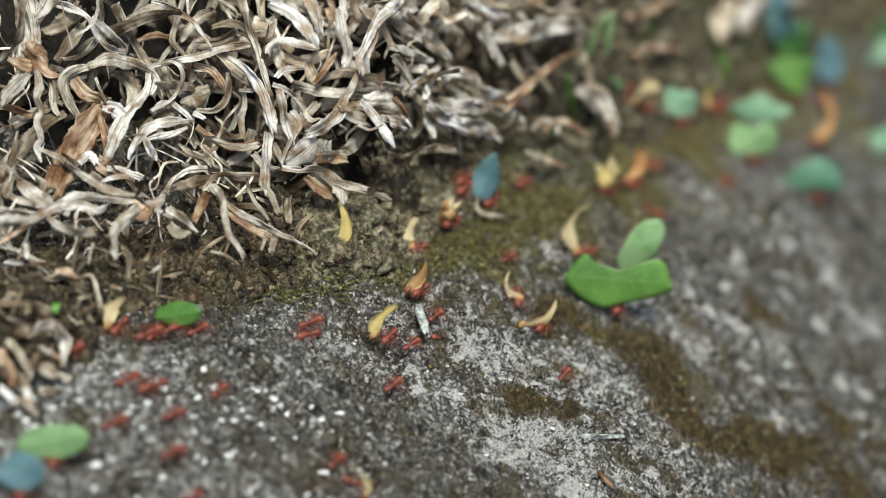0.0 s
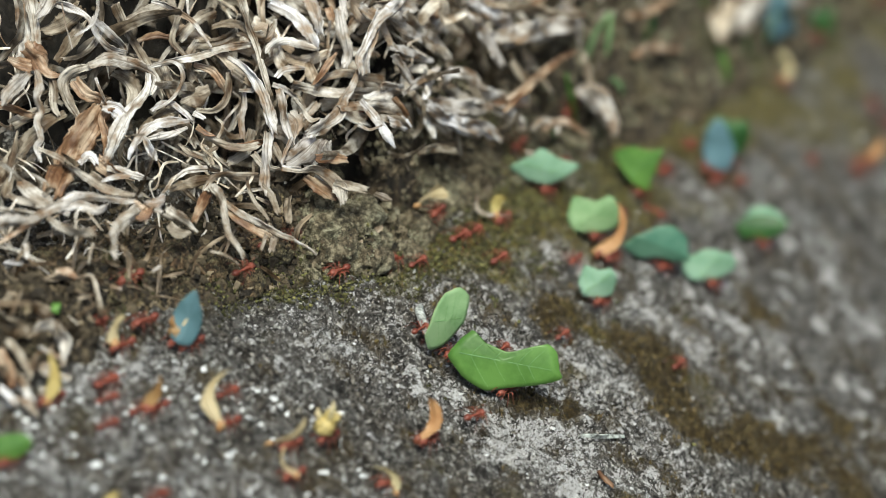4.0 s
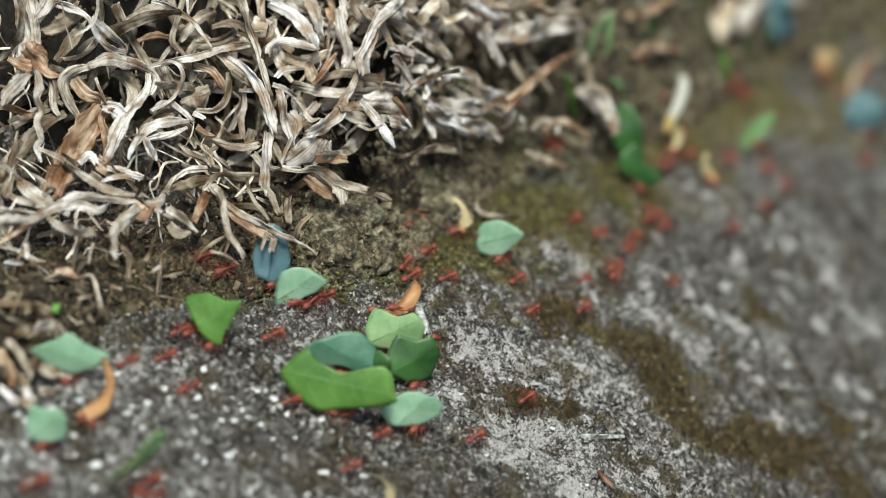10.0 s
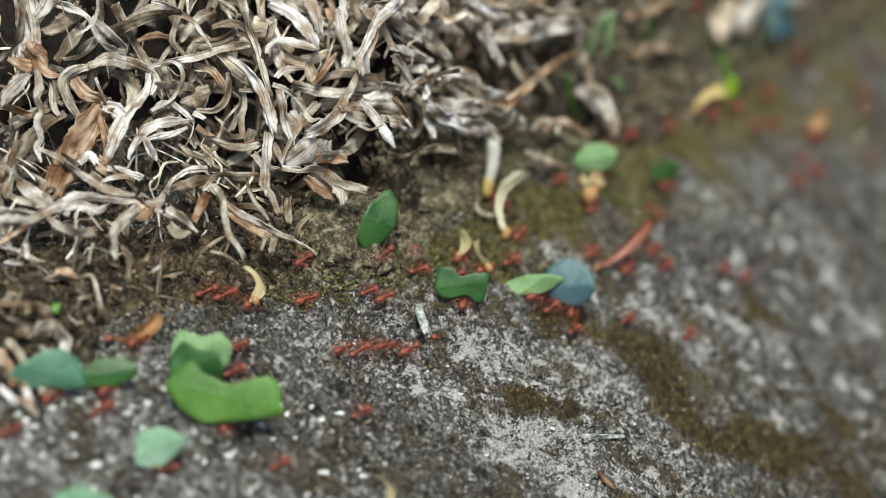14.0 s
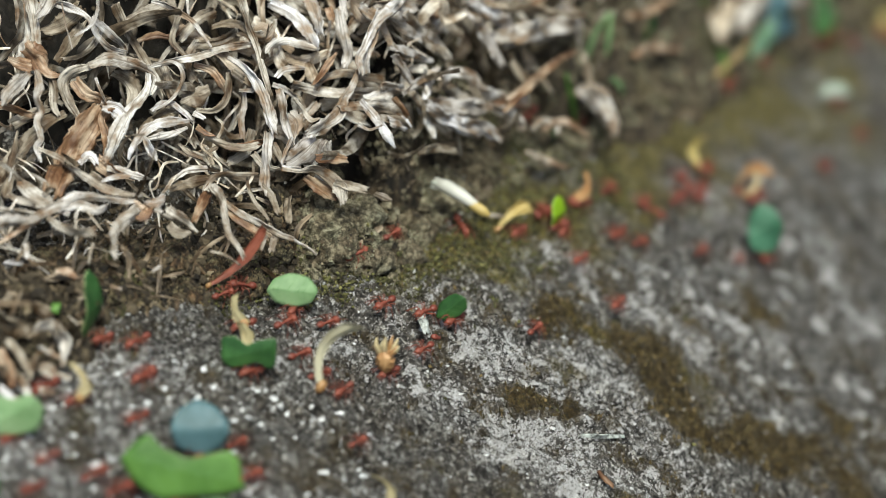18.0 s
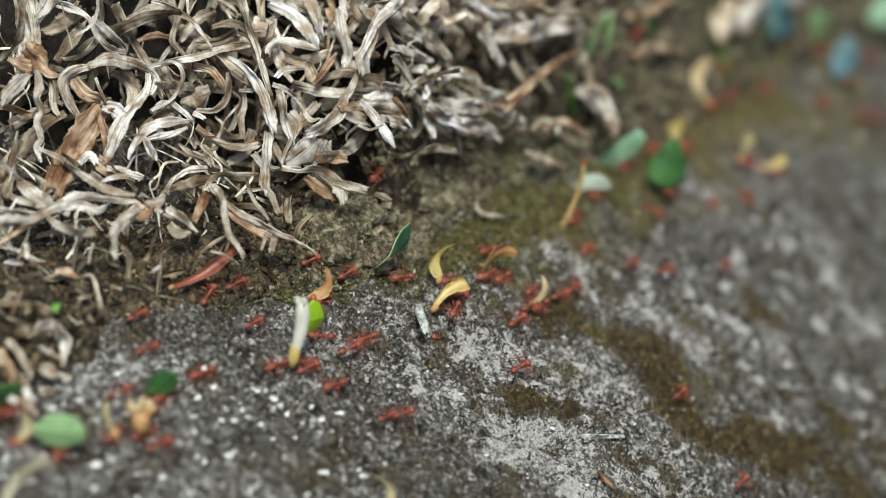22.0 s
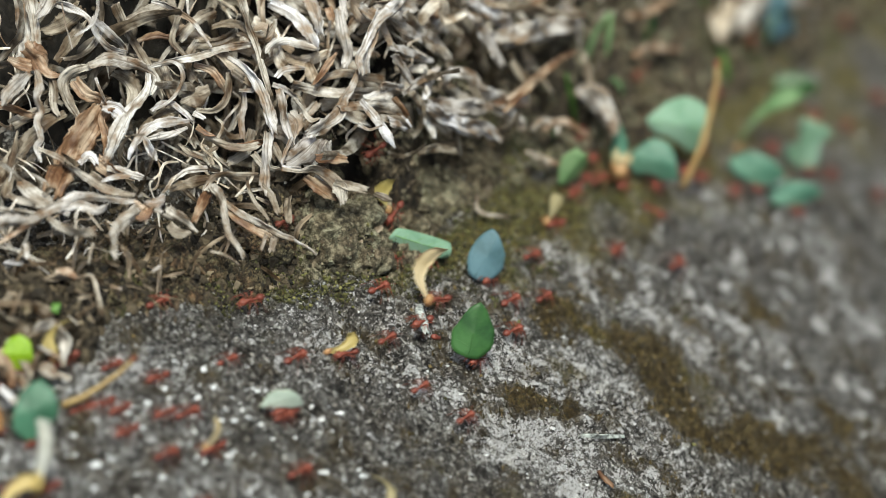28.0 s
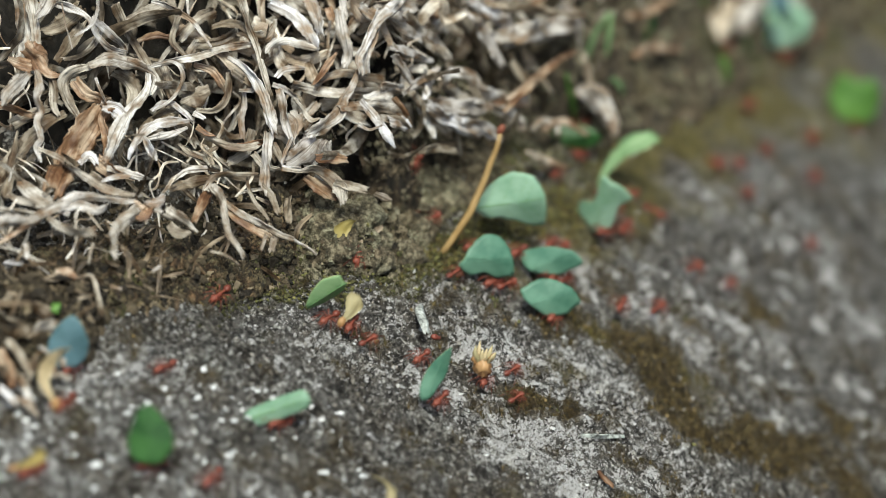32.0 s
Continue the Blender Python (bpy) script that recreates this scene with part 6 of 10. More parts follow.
carries("square", LIGHT, 10.4, 7.1, 4.8, -10, -25, [(0, 58.6, 70.5, -10, 0), (1, 52.4, 59.5, -13, 0), (2, 44.7, 46.3, -16, 0), (3, 38.6, 40.6, -20, 0), (3.5, 32.8, 30.1, -15, 0), (5.5, 16.3, 7.9, 5, 0), (6, 16.9, 4.6, 10, 0), (7, 12.1, -8.7, 5, 0), (8, 8.2, -17.5, 0, 0), (9, -2.8, -24.2, 0, 0), (10, -7.6, -31.4, 0, 0), (11, -10.1, -31.5, 0, 0), (12, -21.6, -33.5, -25, 0), (13, -31.5, -45.1, 0, 0), (14, -37.4, -49.6, -1, 0), (14.5, -42.4, -47.5, -1, 0), (16.5, -51.4, -61.1, -4, 0), (17, -56.4, -63.6, -5, 0), (18, -64.7, -71.3, -5, 0), (19, -72.1, -78.0, -5, 0), (25, -87.9, -91.0, -5, 0), (31, -103.2, -102.9, -5, 0), (32, -105.7, -104.8, -5, 0)],
        "light green angular cut leaf piece held by an ant")
carries("half", TEAL, 12.4, 7.2, 4.9, 10, -20, [(0, 71.1, 71.9), (1, 66.5, 57.1), (2, 59.5, 43.7), (3, 46.5, 32.1), (3.5, 43.6, 26.5), (5.5, 22.5, 4.2), (6, 21.3, -5.0), (7, 10.5, -21.4), (8, 2.5, -31.1), (9, -8.0, -37.1), (10, -15.2, -41.1), (11, -31.1, -44.2), (12, -37.3, -44.5), (13, -57.3, -53.0), (14, -59.7, -60.8), (15, -67.3, -67.4), (16, -74.8, -74.1), (22, -90.6, -87.0), (28, -106.0, -99.0), (32, -115.9, -106.8)],
        "bluish green half-round cut leaf piece held by an ant")
carries("oval", MINT, 10.6, 5.8, 4.2, -5, -25, [(0, 90.2, 105.7), (1, 77.1, 81.9), (2, 71.9, 61.9), (3, 58.9, 42.6), (3.5, 52.4, 33.5), (5.5, 38.7, 5.8), (6, 33.8, 1.0), (7, 20.9, -19.8), (8, 13.6, -29.1), (9, 1.5, -38.2), (10, -4.3, -47.7), (11, -8.3, -54.6), (12, -25.4, -67.9), (13, -41.0, -78.9), (14, -52.5, -87.6), (15, -59.9, -94.1), (21, -75.4, -107.5), (27, -90.5, -119.2), (32, -102.8, -128.3)],
        "pale green oval cut leaf piece held by an ant")
carries("half", MINT, 9.8, 6.4, 3.8, 0, -18, [(0, 93.4, 139.5, 0, 0), (1, 80.8, 117.7, -5, 0), (2, 81.2, 95.0, -10, 0), (3, 74.1, 60.5, -15, 0), (3.5, 67.8, 55.0, -15, 0), (5.5, 32.1, 20.2, -19, 0), (6, 27.5, 18.2, -20, 0), (7, 12.4, 8.8, -15, 0), (8, -2.7, -7.2, -30, 0), (9, -5.6, -18.0, -10, 0), (10, -23.2, -26.9, -30, 0), (11, -46.3, -43.4, -35, 0), (12, -53.9, -62.7, -50, 0), (13, -62.8, -83.4, -50, 0), (14, -70.1, -89.8, -50, 0), (15, -77.3, -95.9, -50, 0), (21, -92.6, -107.9, -50, 0), (27, -107.5, -119.2, -50, 0), (32, -119.4, -128.5, -50, 0)],
        "pale green drop-shaped cut leaf piece held by an ant")
carries("oval", DARK, 10.1, 4.8, 3.7, -8, -25, [(0, 94.4, 148.3), (1, 80.2, 122.0), (2, 67.4, 98.3), (3, 71.5, 77.7), (3.5, 66.3, 62.1), (5.5, 40.3, 12.3), (6, 37.1, 7.1), (7, 28.5, -7.9), (8, 13.3, -21.7), (9, -0.3, -30.7), (10, -12.5, -40.8), (11, -23.8, -36.2), (12, -33.4, -41.4), (13, -44.9, -49.6), (14, -51.3, -57.3), (15, -59.2, -64.3), (16, -66.8, -71.0), (17, -74.2, -77.5), (23, -90.0, -90.4), (29, -105.2, -102.3), (32, -112.7, -108.1)],
        "dark green oval cut leaf piece held by an ant")
carries("kite", GREEN, 9.4, 8.6, 5.5, 0, -25, [(0, 68.8, 100.7), (1, 67.7, 87.0), (2, 49.2, 70.4), (3, 42.9, 52.7), (3.5, 39.4, 45.5), (5.5, 18.0, 20.9), (6, 8.5, 11.0), (7, -5.7, -2.0), (8, -16.2, -12.8), (9, -20.8, -25.6), (10, -36.1, -41.9), (11, -46.2, -58.7), (12, -63.9, -80.3), (13, -71.2, -86.8), (19, -86.8, -99.6), (25, -101.9, -111.2), (31, -116.5, -122.4), (32, -118.9, -124.3)],
        "fresh green angular cut leaf piece held by an ant")
carries("upright", BLUE, 6.5, 10.6, 6.2, 0, -25, [(0, 77.6, 114.7), (1, 74.0, 100.5), (2, 65.0, 81.0), (3, 60.9, 70.8), (3.5, 57.5, 67.5), (5.5, 24.2, 27.4), (6, 13.5, 19.7), (7, -6.7, 2.0), (8, -8.3, -11.2), (9, -12.5, -12.6), (10, -27.2, -23.2), (11, -37.8, -39.2), (12, -54.5, -55.2), (13, -63.1, -70.6), (14, -70.5, -77.3), (15, -77.8, -83.6), (21, -93.4, -96.0), (27, -108.5, -107.7), (32, -120.7, -117.2)],
        "blue-grey oval cut leaf piece held by an ant")
carries("square", DARK, 8.9, 8.4, 5.5, 10, -25, [(0, 69.1, 113.5), (1, 63.3, 97.6), (2, 54.5, 84.1), (3, 57.6, 80.1), (3.5, 56.0, 73.3), (5.5, 42.3, 37.9), (6, 36.9, 26.6), (7, 28.9, 9.5), (8, 14.0, -6.8), (9, 4.4, -23.6), (10, -4.4, -37.4), (11, -10.6, -48.6), (12, -15.8, -53.7), (13, -33.5, -51.5), (14, -38.0, -54.5), (15, -48.0, -62.0), (16, -58.0, -72.0), (22, -74.7, -105.0), (28, -89.9, -116.9), (32, -99.7, -124.2)],
        "dark green angular cut leaf piece held by an ant")
carries("drop", MINT, 9.0, 7.4, 4.7, -10, -18, [(0, 135.8, 211.2), (3.5, 114.2, 173.4), (4.5, 98.8, 144.9), (5.5, 84.5, 118.5), (6, 70.6, 101.8), (7, 68.7, 85.4), (8, 48.7, 52.1), (9, 28.5, 24.7), (10, 9.8, 2.8), (11, -5.4, -21.2), (12, -14.9, -46.6), (13, -25.3, -65.6), (14, -42.2, -72.8), (14.5, -47.9, -71.8), (15.5, -55.7, -78.6), (16.5, -63.1, -85.2), (17.5, -70.4, -91.6), (23.5, -85.9, -104.3), (29.5, -100.9, -115.7), (32, -107.0, -120.4)],
        "pale green drop-shaped cut leaf piece held by an ant")
carries("bow", DARK, 9.6, 6.2, 4.3, -10, -20, [(0, 119.3, 207.1, 0, 0), (1.5, 110.8, 192.8, 0, 0), (2.5, 95.6, 165.2, 0, 0), (3.5, 81.2, 137.9, 0, 0), (4.5, 68.0, 113.1, 0, 0), (5.5, 56.0, 91.3, 0, 0), (6, 59.6, 93.9, 0, 0), (7, 55.7, 85.4, 0, 0), (8, 50.5, 73.9, 0, 0), (9, 43.6, 56.4, 10, 0), (10, 35.5, 41.5, 50, 0), (11, 26.7, 26.2, 0, 0), (12, 18.8, 13.8, -15, 0), (13, 7.9, -1.1, 20, 0), (14, 3.2, -12.8, 5, 0), (14.5, 1.7, -20.0, 0, 0), (16.5, -15.3, -33.5, -15, 0), (17, -19.6, -35.2, -20, 0), (18, -30.1, -46.4, 0, 0), (19, -40.4, -51.0, -10, 0), (20, -49.9, -52.3, 10, 42), (21, -58.4, -59.0, 25, 60), (22, -66.8, -66.2, 30, 40), (23, -74.3, -73.9, 0, 0), (29, -88.1, -89.0, 0, 0), (32, -95.8, -95.0, 0, 0)],
        "dark green half-round cut leaf piece held by an ant")
carries("oval", DARK, 5.9, 10.8, 6.8, 20, -25, [(0, 112.5, 202.2, 0, 0), (2, 101.5, 183.6, 0, 0), (3, 86.9, 156.6, 0, 0), (4, 73.0, 130.0, 0, 0), (5, 60.4, 106.8, 0, 0), (6, 48.9, 86.1, 0, 0), (7, 47.0, 81.5, 0, 0), (8, 38.1, 66.2, 0, 0), (9, 31.2, 52.7, -15, 0), (10, 33.6, 47.2, -7, 0), (11, 20.8, 31.5, 0, 0), (12, 8.6, 19.0, 20, 0), (13, -3.2, 4.1, 25, 0), (14, -10.2, -9.6, 30, 0), (14.5, -15.4, -10.6, 26, 0), (16.5, -34.8, -29.0, 13, 0), (17, -37.2, -36.3, 10, 0), (18, -53.7, -46.1, 5, 65), (19, -55.4, -54.5, 20, 50), (19.5, -60.5, -54.2, 10, 55), (20, -66.2, -57.3, 10, 45), (21, -78.0, -68.0, 10, 20), (22, -86.0, -76.0, 10, 0), (28, -99.3, -90.5, 10, 0), (32, -109.6, -98.5, 10, 0)],
        "dark green oval cut leaf piece held by an ant")
carries("oval", LIGHT, 10.5, 3.6, 3.1, 0, -25, [(0, 151.1, 241.5, -30, 0), (1, 144.3, 231.0, -30, 0), (7, 106.9, 166.1, -30, 0), (8, 92.0, 138.2, -30, 0), (9, 77.0, 115.6, -35, 0), (10, 59.6, 76.1, -50, 0), (11, 46.5, 51.0, -50, 0), (11.5, 49.6, 35.8, -27, 0), (12, 43.6, 21.2, -5, 0), (13, 26.5, 3.3, -5, 0), (14, 15.5, -4.0, -10, 0), (14.5, 9.4, -10.4, -8, 0), (16.5, -23.3, -67.6, -1, 0), (17, -24.8, -73.9, 0, 0), (18, -32.7, -81.6, 0, 0), (19, -40.5, -88.8, 0, 0), (25, -56.7, -103.1, 0, 0), (31, -72.0, -116.4, 0, 0), (32, -74.5, -118.4, 0, 0)],
        "light green oval cut leaf piece held by an ant")
carries("oval", LIGHT, 8.1, 5.7, 4.2, -25, -25, [(0, 164.5, 254.4, -20, 0), (4, 136.5, 209.9, -20, 0), (10, 100.9, 146.5, -20, 0), (11, 86.5, 119.9, -20, 0), (12, 71.6, 85.8, -20, 0), (13, 51.4, 69.9, -20, 0), (14, 27.6, 38.1, -20, 0), (14.5, 17.5, 27.7, -21, 0), (16.5, -6.3, -9.9, -28, 0), (17, -12.2, -13.3, -30, 0), (18, -24.0, -28.4, 0, 0), (19, -30.4, -49.8, -35, 0), (20, -40.8, -51.3, 0, 0), (21, -49.1, -58.6, 0, 0), (22, -57.4, -72.8, 0, 0), (23, -60.9, -81.2, 0, 0), (24, -68.2, -87.8, 0, 0), (25, -75.5, -94.0, 0, 0), (31, -90.8, -106.2, 0, 0), (32, -93.4, -108.1, 0, 0)],
        "light green oval cut leaf piece held by an ant")
carries("oval", DARK, 6.5, 4, 3.3, -35, -25, [(0, 171.7, 265.9), (3, 149.9, 231.1), (9, 111.9, 166.4), (10, 96.7, 138.4), (11, 82.6, 112.5), (12, 69.7, 89.0), (13, 57.9, 67.9), (14, 40.4, 46.1), (17, 10.7, -3.1), (18, 1.6, -18.6), (19, -12.8, -29.2), (20, -21.5, -37.1), (21, -34.0, -48.1), (22, -43.1, -57.1), (23, -51.0, -64.4), (24, -58.8, -71.3), (25, -66.3, -77.9), (26, -73.7, -84.4), (32, -89.3, -97.1)],
        "dark green oval cut leaf piece held by an ant")
carries("flower", WHITE, 3.8, 10.8, 7.2, 0, -25, [(0, 144.6, 233.6, 0, 0), (5, 113.2, 181.4, 0, 0), (6, 97.7, 152.4, 0, 0), (7, 83.4, 125.6, 0, 0), (8, 77.4, 99.2, 5, 0), (9, 63.5, 84.3, 20, 0), (10, 43.7, 64.4, 25, 0), (11, 30.5, 48.1, -20, 0), (12, 31.0, 46.8, 5, 0), (13, 23.9, 33.9, 5, 0), (14, 8.6, 19.1, 10, 0), (14.5, 1.3, 10.0, 3, 0), (16.5, -2.6, 4.7, -23, 0), (17, -1.3, 6.0, -30, 0), (18, 2.6, 6.8, -70, 0), (19, 4.3, -4.1, 0, 0), (20, 2.1, -19.2, 0, 0), (21, -10.7, -39.9, 5, 0), (22, -22.3, -41.2, 10, 0), (23, -23.3, -45.0, -25, 0), (24, -22.6, -45.4, -35, 0), (25, -19.3, -52.0, 5, 0), (25.5, -27.6, -56.7, 10, 0), (27.5, -55.0, -77.9, 10, 0), (28.5, -62.5, -84.5, 10, 0), (29.5, -69.8, -91.0, 10, 0), (30.5, -77.0, -97.0, 10, 0), (32, -80.8, -100.2, 10, 0)],
        "white tubular flower with a yellow calyx held by an ant")
carries("oval", LIME, 5.2, 5.9, 4.2, 10, -25, [(0, 172.0, 286.1, 10, 60), (4, 143.7, 242.6, 10, 60), (10, 107.0, 183.8, 10, 60), (11, 92.0, 156.6, 10, 60), (12, 77.9, 129.8, 10, 60), (13, 65.1, 105.9, 10, 60), (14, 55.9, 83.9, 10, 60), (17, 22.6, 31.4, 10, 60), (18, 20.6, 17.7, 10, 60), (19, 11.7, -2.1, 10, 60), (20, 6.6, -18.7, 10, 60), (21, -4.9, -29.4, 10, 60), (22, -19.8, -33.9, 10, 50), (23, -24.4, -35.7, 10, 25), (24, -27.9, -35.6, 10, 0), (24.5, -31.9, -36.2, 10, 0), (25, -40.9, -34.6, 10, 0), (26, -49.0, -42.5, 10, 0), (27, -57.0, -50.4, 10, 0), (28, -64.9, -56.7, 10, 0), (29, -72.6, -63.5, 10, 0), (30, -80.0, -69.9, 10, 0), (32, -85.4, -74.4, 10, 0)],
        "bright lime green oval cut leaf piece held by an ant")
carries("stick", STRAW, 1.5, 23.7, 12, 30, -25, [(0, 281.9, 418.7, 60, 0), (5, 231.5, 340.1, 60, 0), (11, 180.6, 261.0, 60, 0), (17, 137.9, 194.6, 60, 0), (23, 102.7, 132.8, 60, 0), (24, 84.7, 94.9, 60, 0), (25, 71.2, 81.1, 75, 0), (27.5, 55.1, 58.9, 22, 0), (28, 47.2, 54.2, 16, 0), (29, 33.6, 32.0, 33, 0), (30, 28.1, 21.4, 36, 0), (31, 18.3, 12.7, 41, 0), (32, 5.0, 2.4, 26, 0)],
        "straw-coloured thin dry stick held by an ant", bend=0.15)
carries("half", MINT, 13.7, 10.5, 10.9, 0, -20, [(0, 275.6, 432.8, 20, 0), (3, 245.7, 387.4, 20, 0), (9, 193.3, 308.0, 20, 0), (15, 148.4, 237.9, 20, 0), (21, 110.4, 173.6, 20, 0), (22, 95.2, 145.1, 20, 0), (23, 80.9, 124.8, 26, 0), (24, 66.7, 103.8, 33, 0), (25, 64.1, 91.9, 40, 0), (25.5, 58.1, 83.5, 39, 0), (27.5, 47.3, 59.1, 35, 0), (28, 44.2, 53.2, 35, 0), (29, 32.6, 34.4, 20, 0), (30, 31.8, 31.8, 20, 0), (31, 27.1, 24.1, 20, 0), (32, 12.6, 6.1, 20, 0)],
        "pale green half-round cut leaf piece held by an ant")
carries("drop", LIGHT, 9.6, 5.4, 5.3, -50, -18, [(0, 254.3, 411.0, 100, 0), (2, 235.2, 381.8, 100, 0), (8, 184.3, 303.8, 100, 0), (14, 141.1, 237.6, 100, 0), (20, 104.7, 177.3, 100, 0), (21, 89.9, 150.5, 100, 0), (22, 76.0, 124.5, 100, 0), (23, 64.8, 102.8, 100, 0), (24, 58.6, 86.3, 95, 0), (25, 48.4, 71.2, 150, 0), (25.5, 39.0, 59.1, 145, 0), (27.5, 28.0, 37.9, 125, 0), (28, 23.0, 29.9, 120, 0), (29, 11.2, 10.2, 135, 0), (30, 1.4, -4.5, 125, 0), (31, -9.1, -16.9, 150, 0), (32, -18.6, -28.7, 140, 0)],
        "light green drop-shaped cut leaf piece held by an ant")
carries("upright", BLUE, 6.6, 9.2, 5.4, 10, -25, [(0, 266.6, 420.0), (2, 246.9, 390.1), (8, 194.3, 310.3), (14, 149.3, 239.9), (20, 111.3, 176.3), (21, 95.9, 147.6), (22, 81.8, 121.3), (23, 68.8, 101.1), (24, 66.8, 89.9), (25, 61.5, 63.5), (25.5, 49.9, 44.9), (27.5, 12.3, 3.0), (28, 7.6, -4.0), (29, -3.3, -24.5), (30, -28.4, -33.0), (31, -49.0, -41.8), (32, -57.4, -54.0)],
        "blue-grey oval cut leaf piece held by an ant")
carries("strip", MINT, 11.4, 3.8, 3.6, -35, -25, [(0, 221.6, 365.8, -60, 0), (2, 204.4, 339.2, -60, 0), (8, 158.1, 268.0, -60, 0), (14, 118.6, 207.1, -60, 0), (15, 103.3, 181.2, -60, 0), (16, 88.5, 153.9, -60, 0), (17, 74.6, 127.7, -60, 0), (18, 62.0, 104.0, -60, 0), (19, 52.4, 88.6, -70, 0), (20, 40.0, 73.2, -80, 0), (21, 37.5, 64.2, -85, 0), (22, 32.5, 45.4, -40, 0), (23, 26.1, 39.6, -40, 0), (24, 14.6, 25.1, -70, 0), (25, -0.8, 8.0, -45, 0), (25.5, -1.7, 5.0, -20, 0), (27.5, -3.6, -2.6, 16, 0), (28, -3.8, -5.2, 25, 0), (29, 2.8, -11.8, -35, 0), (30, 2.0, -30.9, -50, 0), (31, -8.8, -43.8, -18, 0), (32, -25.3, -56.6, -18, 0)],
        "pale green oval cut leaf piece held by an ant")
carries("upright", DARK, 7.6, 9.6, 6.4, 20, -25, [(0, 217.7, 357.4, 0, 0), (4, 184.7, 306.6, 0, 0), (10, 141.4, 240.1, 0, 0), (16, 105.2, 182.0, 0, 0), (17, 90.2, 154.0, 0, 0), (18, 76.2, 127.4, 0, 0), (19, 65.4, 102.3, 2, 0), (20, 57.3, 84.0, 5, 0), (21, 48.7, 61.0, 10, 0), (22, 41.2, 45.2, 20, 0), (23, 32.1, 34.4, 12, 22), (24, 17.7, 21.7, 5, 45), (25, 16.7, 5.1, 15, 0), (25.5, 15.6, 1.4, 15, 0), (27.5, 11.0, -18.4, 19, 0), (28, 5.3, -26.1, 20, 0), (29, -0.7, -36.4, 70, 0), (30, -8.3, -49.0, 5, 0), (31, -23.2, -63.1, 10, 0), (32, -43.9, -72.6, 0, 0)],
        "dark green angular cut leaf piece held by an ant")
carries("oval", JADE, 6.6, 10.1, 6.4, 0, -25, [(0, 195.1, 286.8, 0, 0), (2.5, 175.3, 256.0, 0, 0), (8.5, 133.4, 190.4, 0, 0), (14.5, 98.9, 128.4, 0, 0), (15.5, 84.8, 103.0, 0, 0), (16.5, 72.1, 79.8, 0, 0), (17, 67.0, 63.0, 0, 0), (18, 58.8, 41.9, 0, 0), (19, 53.2, 38.4, -35, 0), (20, 29.6, 22.4, 35, 0), (21, 9.8, 0.0, 25, 0), (22, -6.9, -12.7, 45, 55), (23, -9.0, -11.5, 45, 60), (24, -13.2, -25.4, 55, 50), (25, -27.9, -42.9, 20, 0), (25.5, -32.3, -53.9, 20, 0), (27.5, -53.5, -65.8, 20, 0), (28, -60.9, -71.5, 20, 0), (29, -68.4, -78.2, 20, 0), (30, -75.7, -84.6, 20, 0), (32, -80.9, -88.9, 20, 0)],
        "deep green oval cut leaf piece held by an ant")
carries("stick", STRAW, 1.15, 13, 5.1, 62, -25, [(0, 206.1, 340.9, 60, 0), (2, 189.7, 315.8, 60, 0), (8, 145.7, 248.0, 60, 0), (14, 108.6, 189.3, 60, 0), (15, 93.5, 161.6, 60, 0), (16, 79.2, 134.4, 60, 0), (17, 66.2, 110.1, 60, 0), (18, 54.3, 88.5, 60, 0), (19, 43.2, 70.4, 60, 0), (20, 38.4, 59.6, 57, 0), (21, 31.3, 39.5, 55, 0), (22, 22.6, 22.4, 20, 0), (23, 12.8, -3.3, 50, 0), (24, 3.2, -19.4, 68, 0), (25, -19.2, -38.7, 72, 0), (25.5, -23.7, -44.7, 71, 0), (27.5, -41.8, -58.3, 67, 0), (28, -52.3, -61.2, 66, 0), (29, -61.1, -73.8, 65, 0), (30, -68.5, -80.5, 65, 0), (31, -75.8, -86.8, 65, 0), (32, -78.5, -89.0, 65, 0)],
        "yellow thin dry stick held by an ant", bend=0.15)
carries("half", SILVER, 7.2, 3.6, 3.1, 5, -20, [(0, 222.6, 349.6), (4, 188.5, 296.0), (10, 144.5, 227.7), (16, 107.3, 163.0), (17, 92.3, 135.3), (18, 78.5, 109.9), (19, 66.0, 86.9), (20, 53.8, 64.3), (21, 43.8, 49.3), (22, 26.9, 32.2), (23, 16.4, 13.5), (24, 6.7, -7.1), (24.5, 7.2, -18.6), (25, 3.0, -24.7), (25.5, 0.2, -33.6), (27.5, -15.7, -49.8), (28, -24.6, -53.8), (29, -37.6, -63.5), (30, -51.3, -70.1), (31, -60.9, -76.1), (32, -68.3, -82.8)],
        "silvery green half-round cut leaf piece held by an ant")
carries("half", TEAL, 10.0, 8.2, 5.7, 20, -25, [(0, 303.3, 461.6), (0.5, 298.9, 457.1), (6.5, 237.0, 362.3), (12.5, 185.0, 280.8), (18.5, 141.2, 211.6), (24.5, 105.0, 148.3), (25.5, 90.3, 121.6), (27.5, 44.5, 53.3), (28, 38.3, 44.5), (29, 37.9, 25.8), (30, 26.1, 8.2), (31, 18.1, 3.7), (32, 8.3, -4.9)],
        "bluish green angular cut leaf piece held by an ant")
carries("oval", TEAL, 11, 6.3, 4.5, 20, -25, [(0, 305.1, 450.4), (1.5, 288.2, 424.5), (7.5, 227.6, 330.6), (13.5, 177.5, 252.9), (19.5, 135.4, 187.7), (25.5, 100.7, 126.4), (27.5, 63.6, 70.4), (28, 58.6, 62.0), (29, 48.6, 41.2), (30, 36.7, 20.5), (31, 26.6, 7.0), (32, 18.4, -6.9)],
        "bluish green oval cut leaf piece held by an ant")
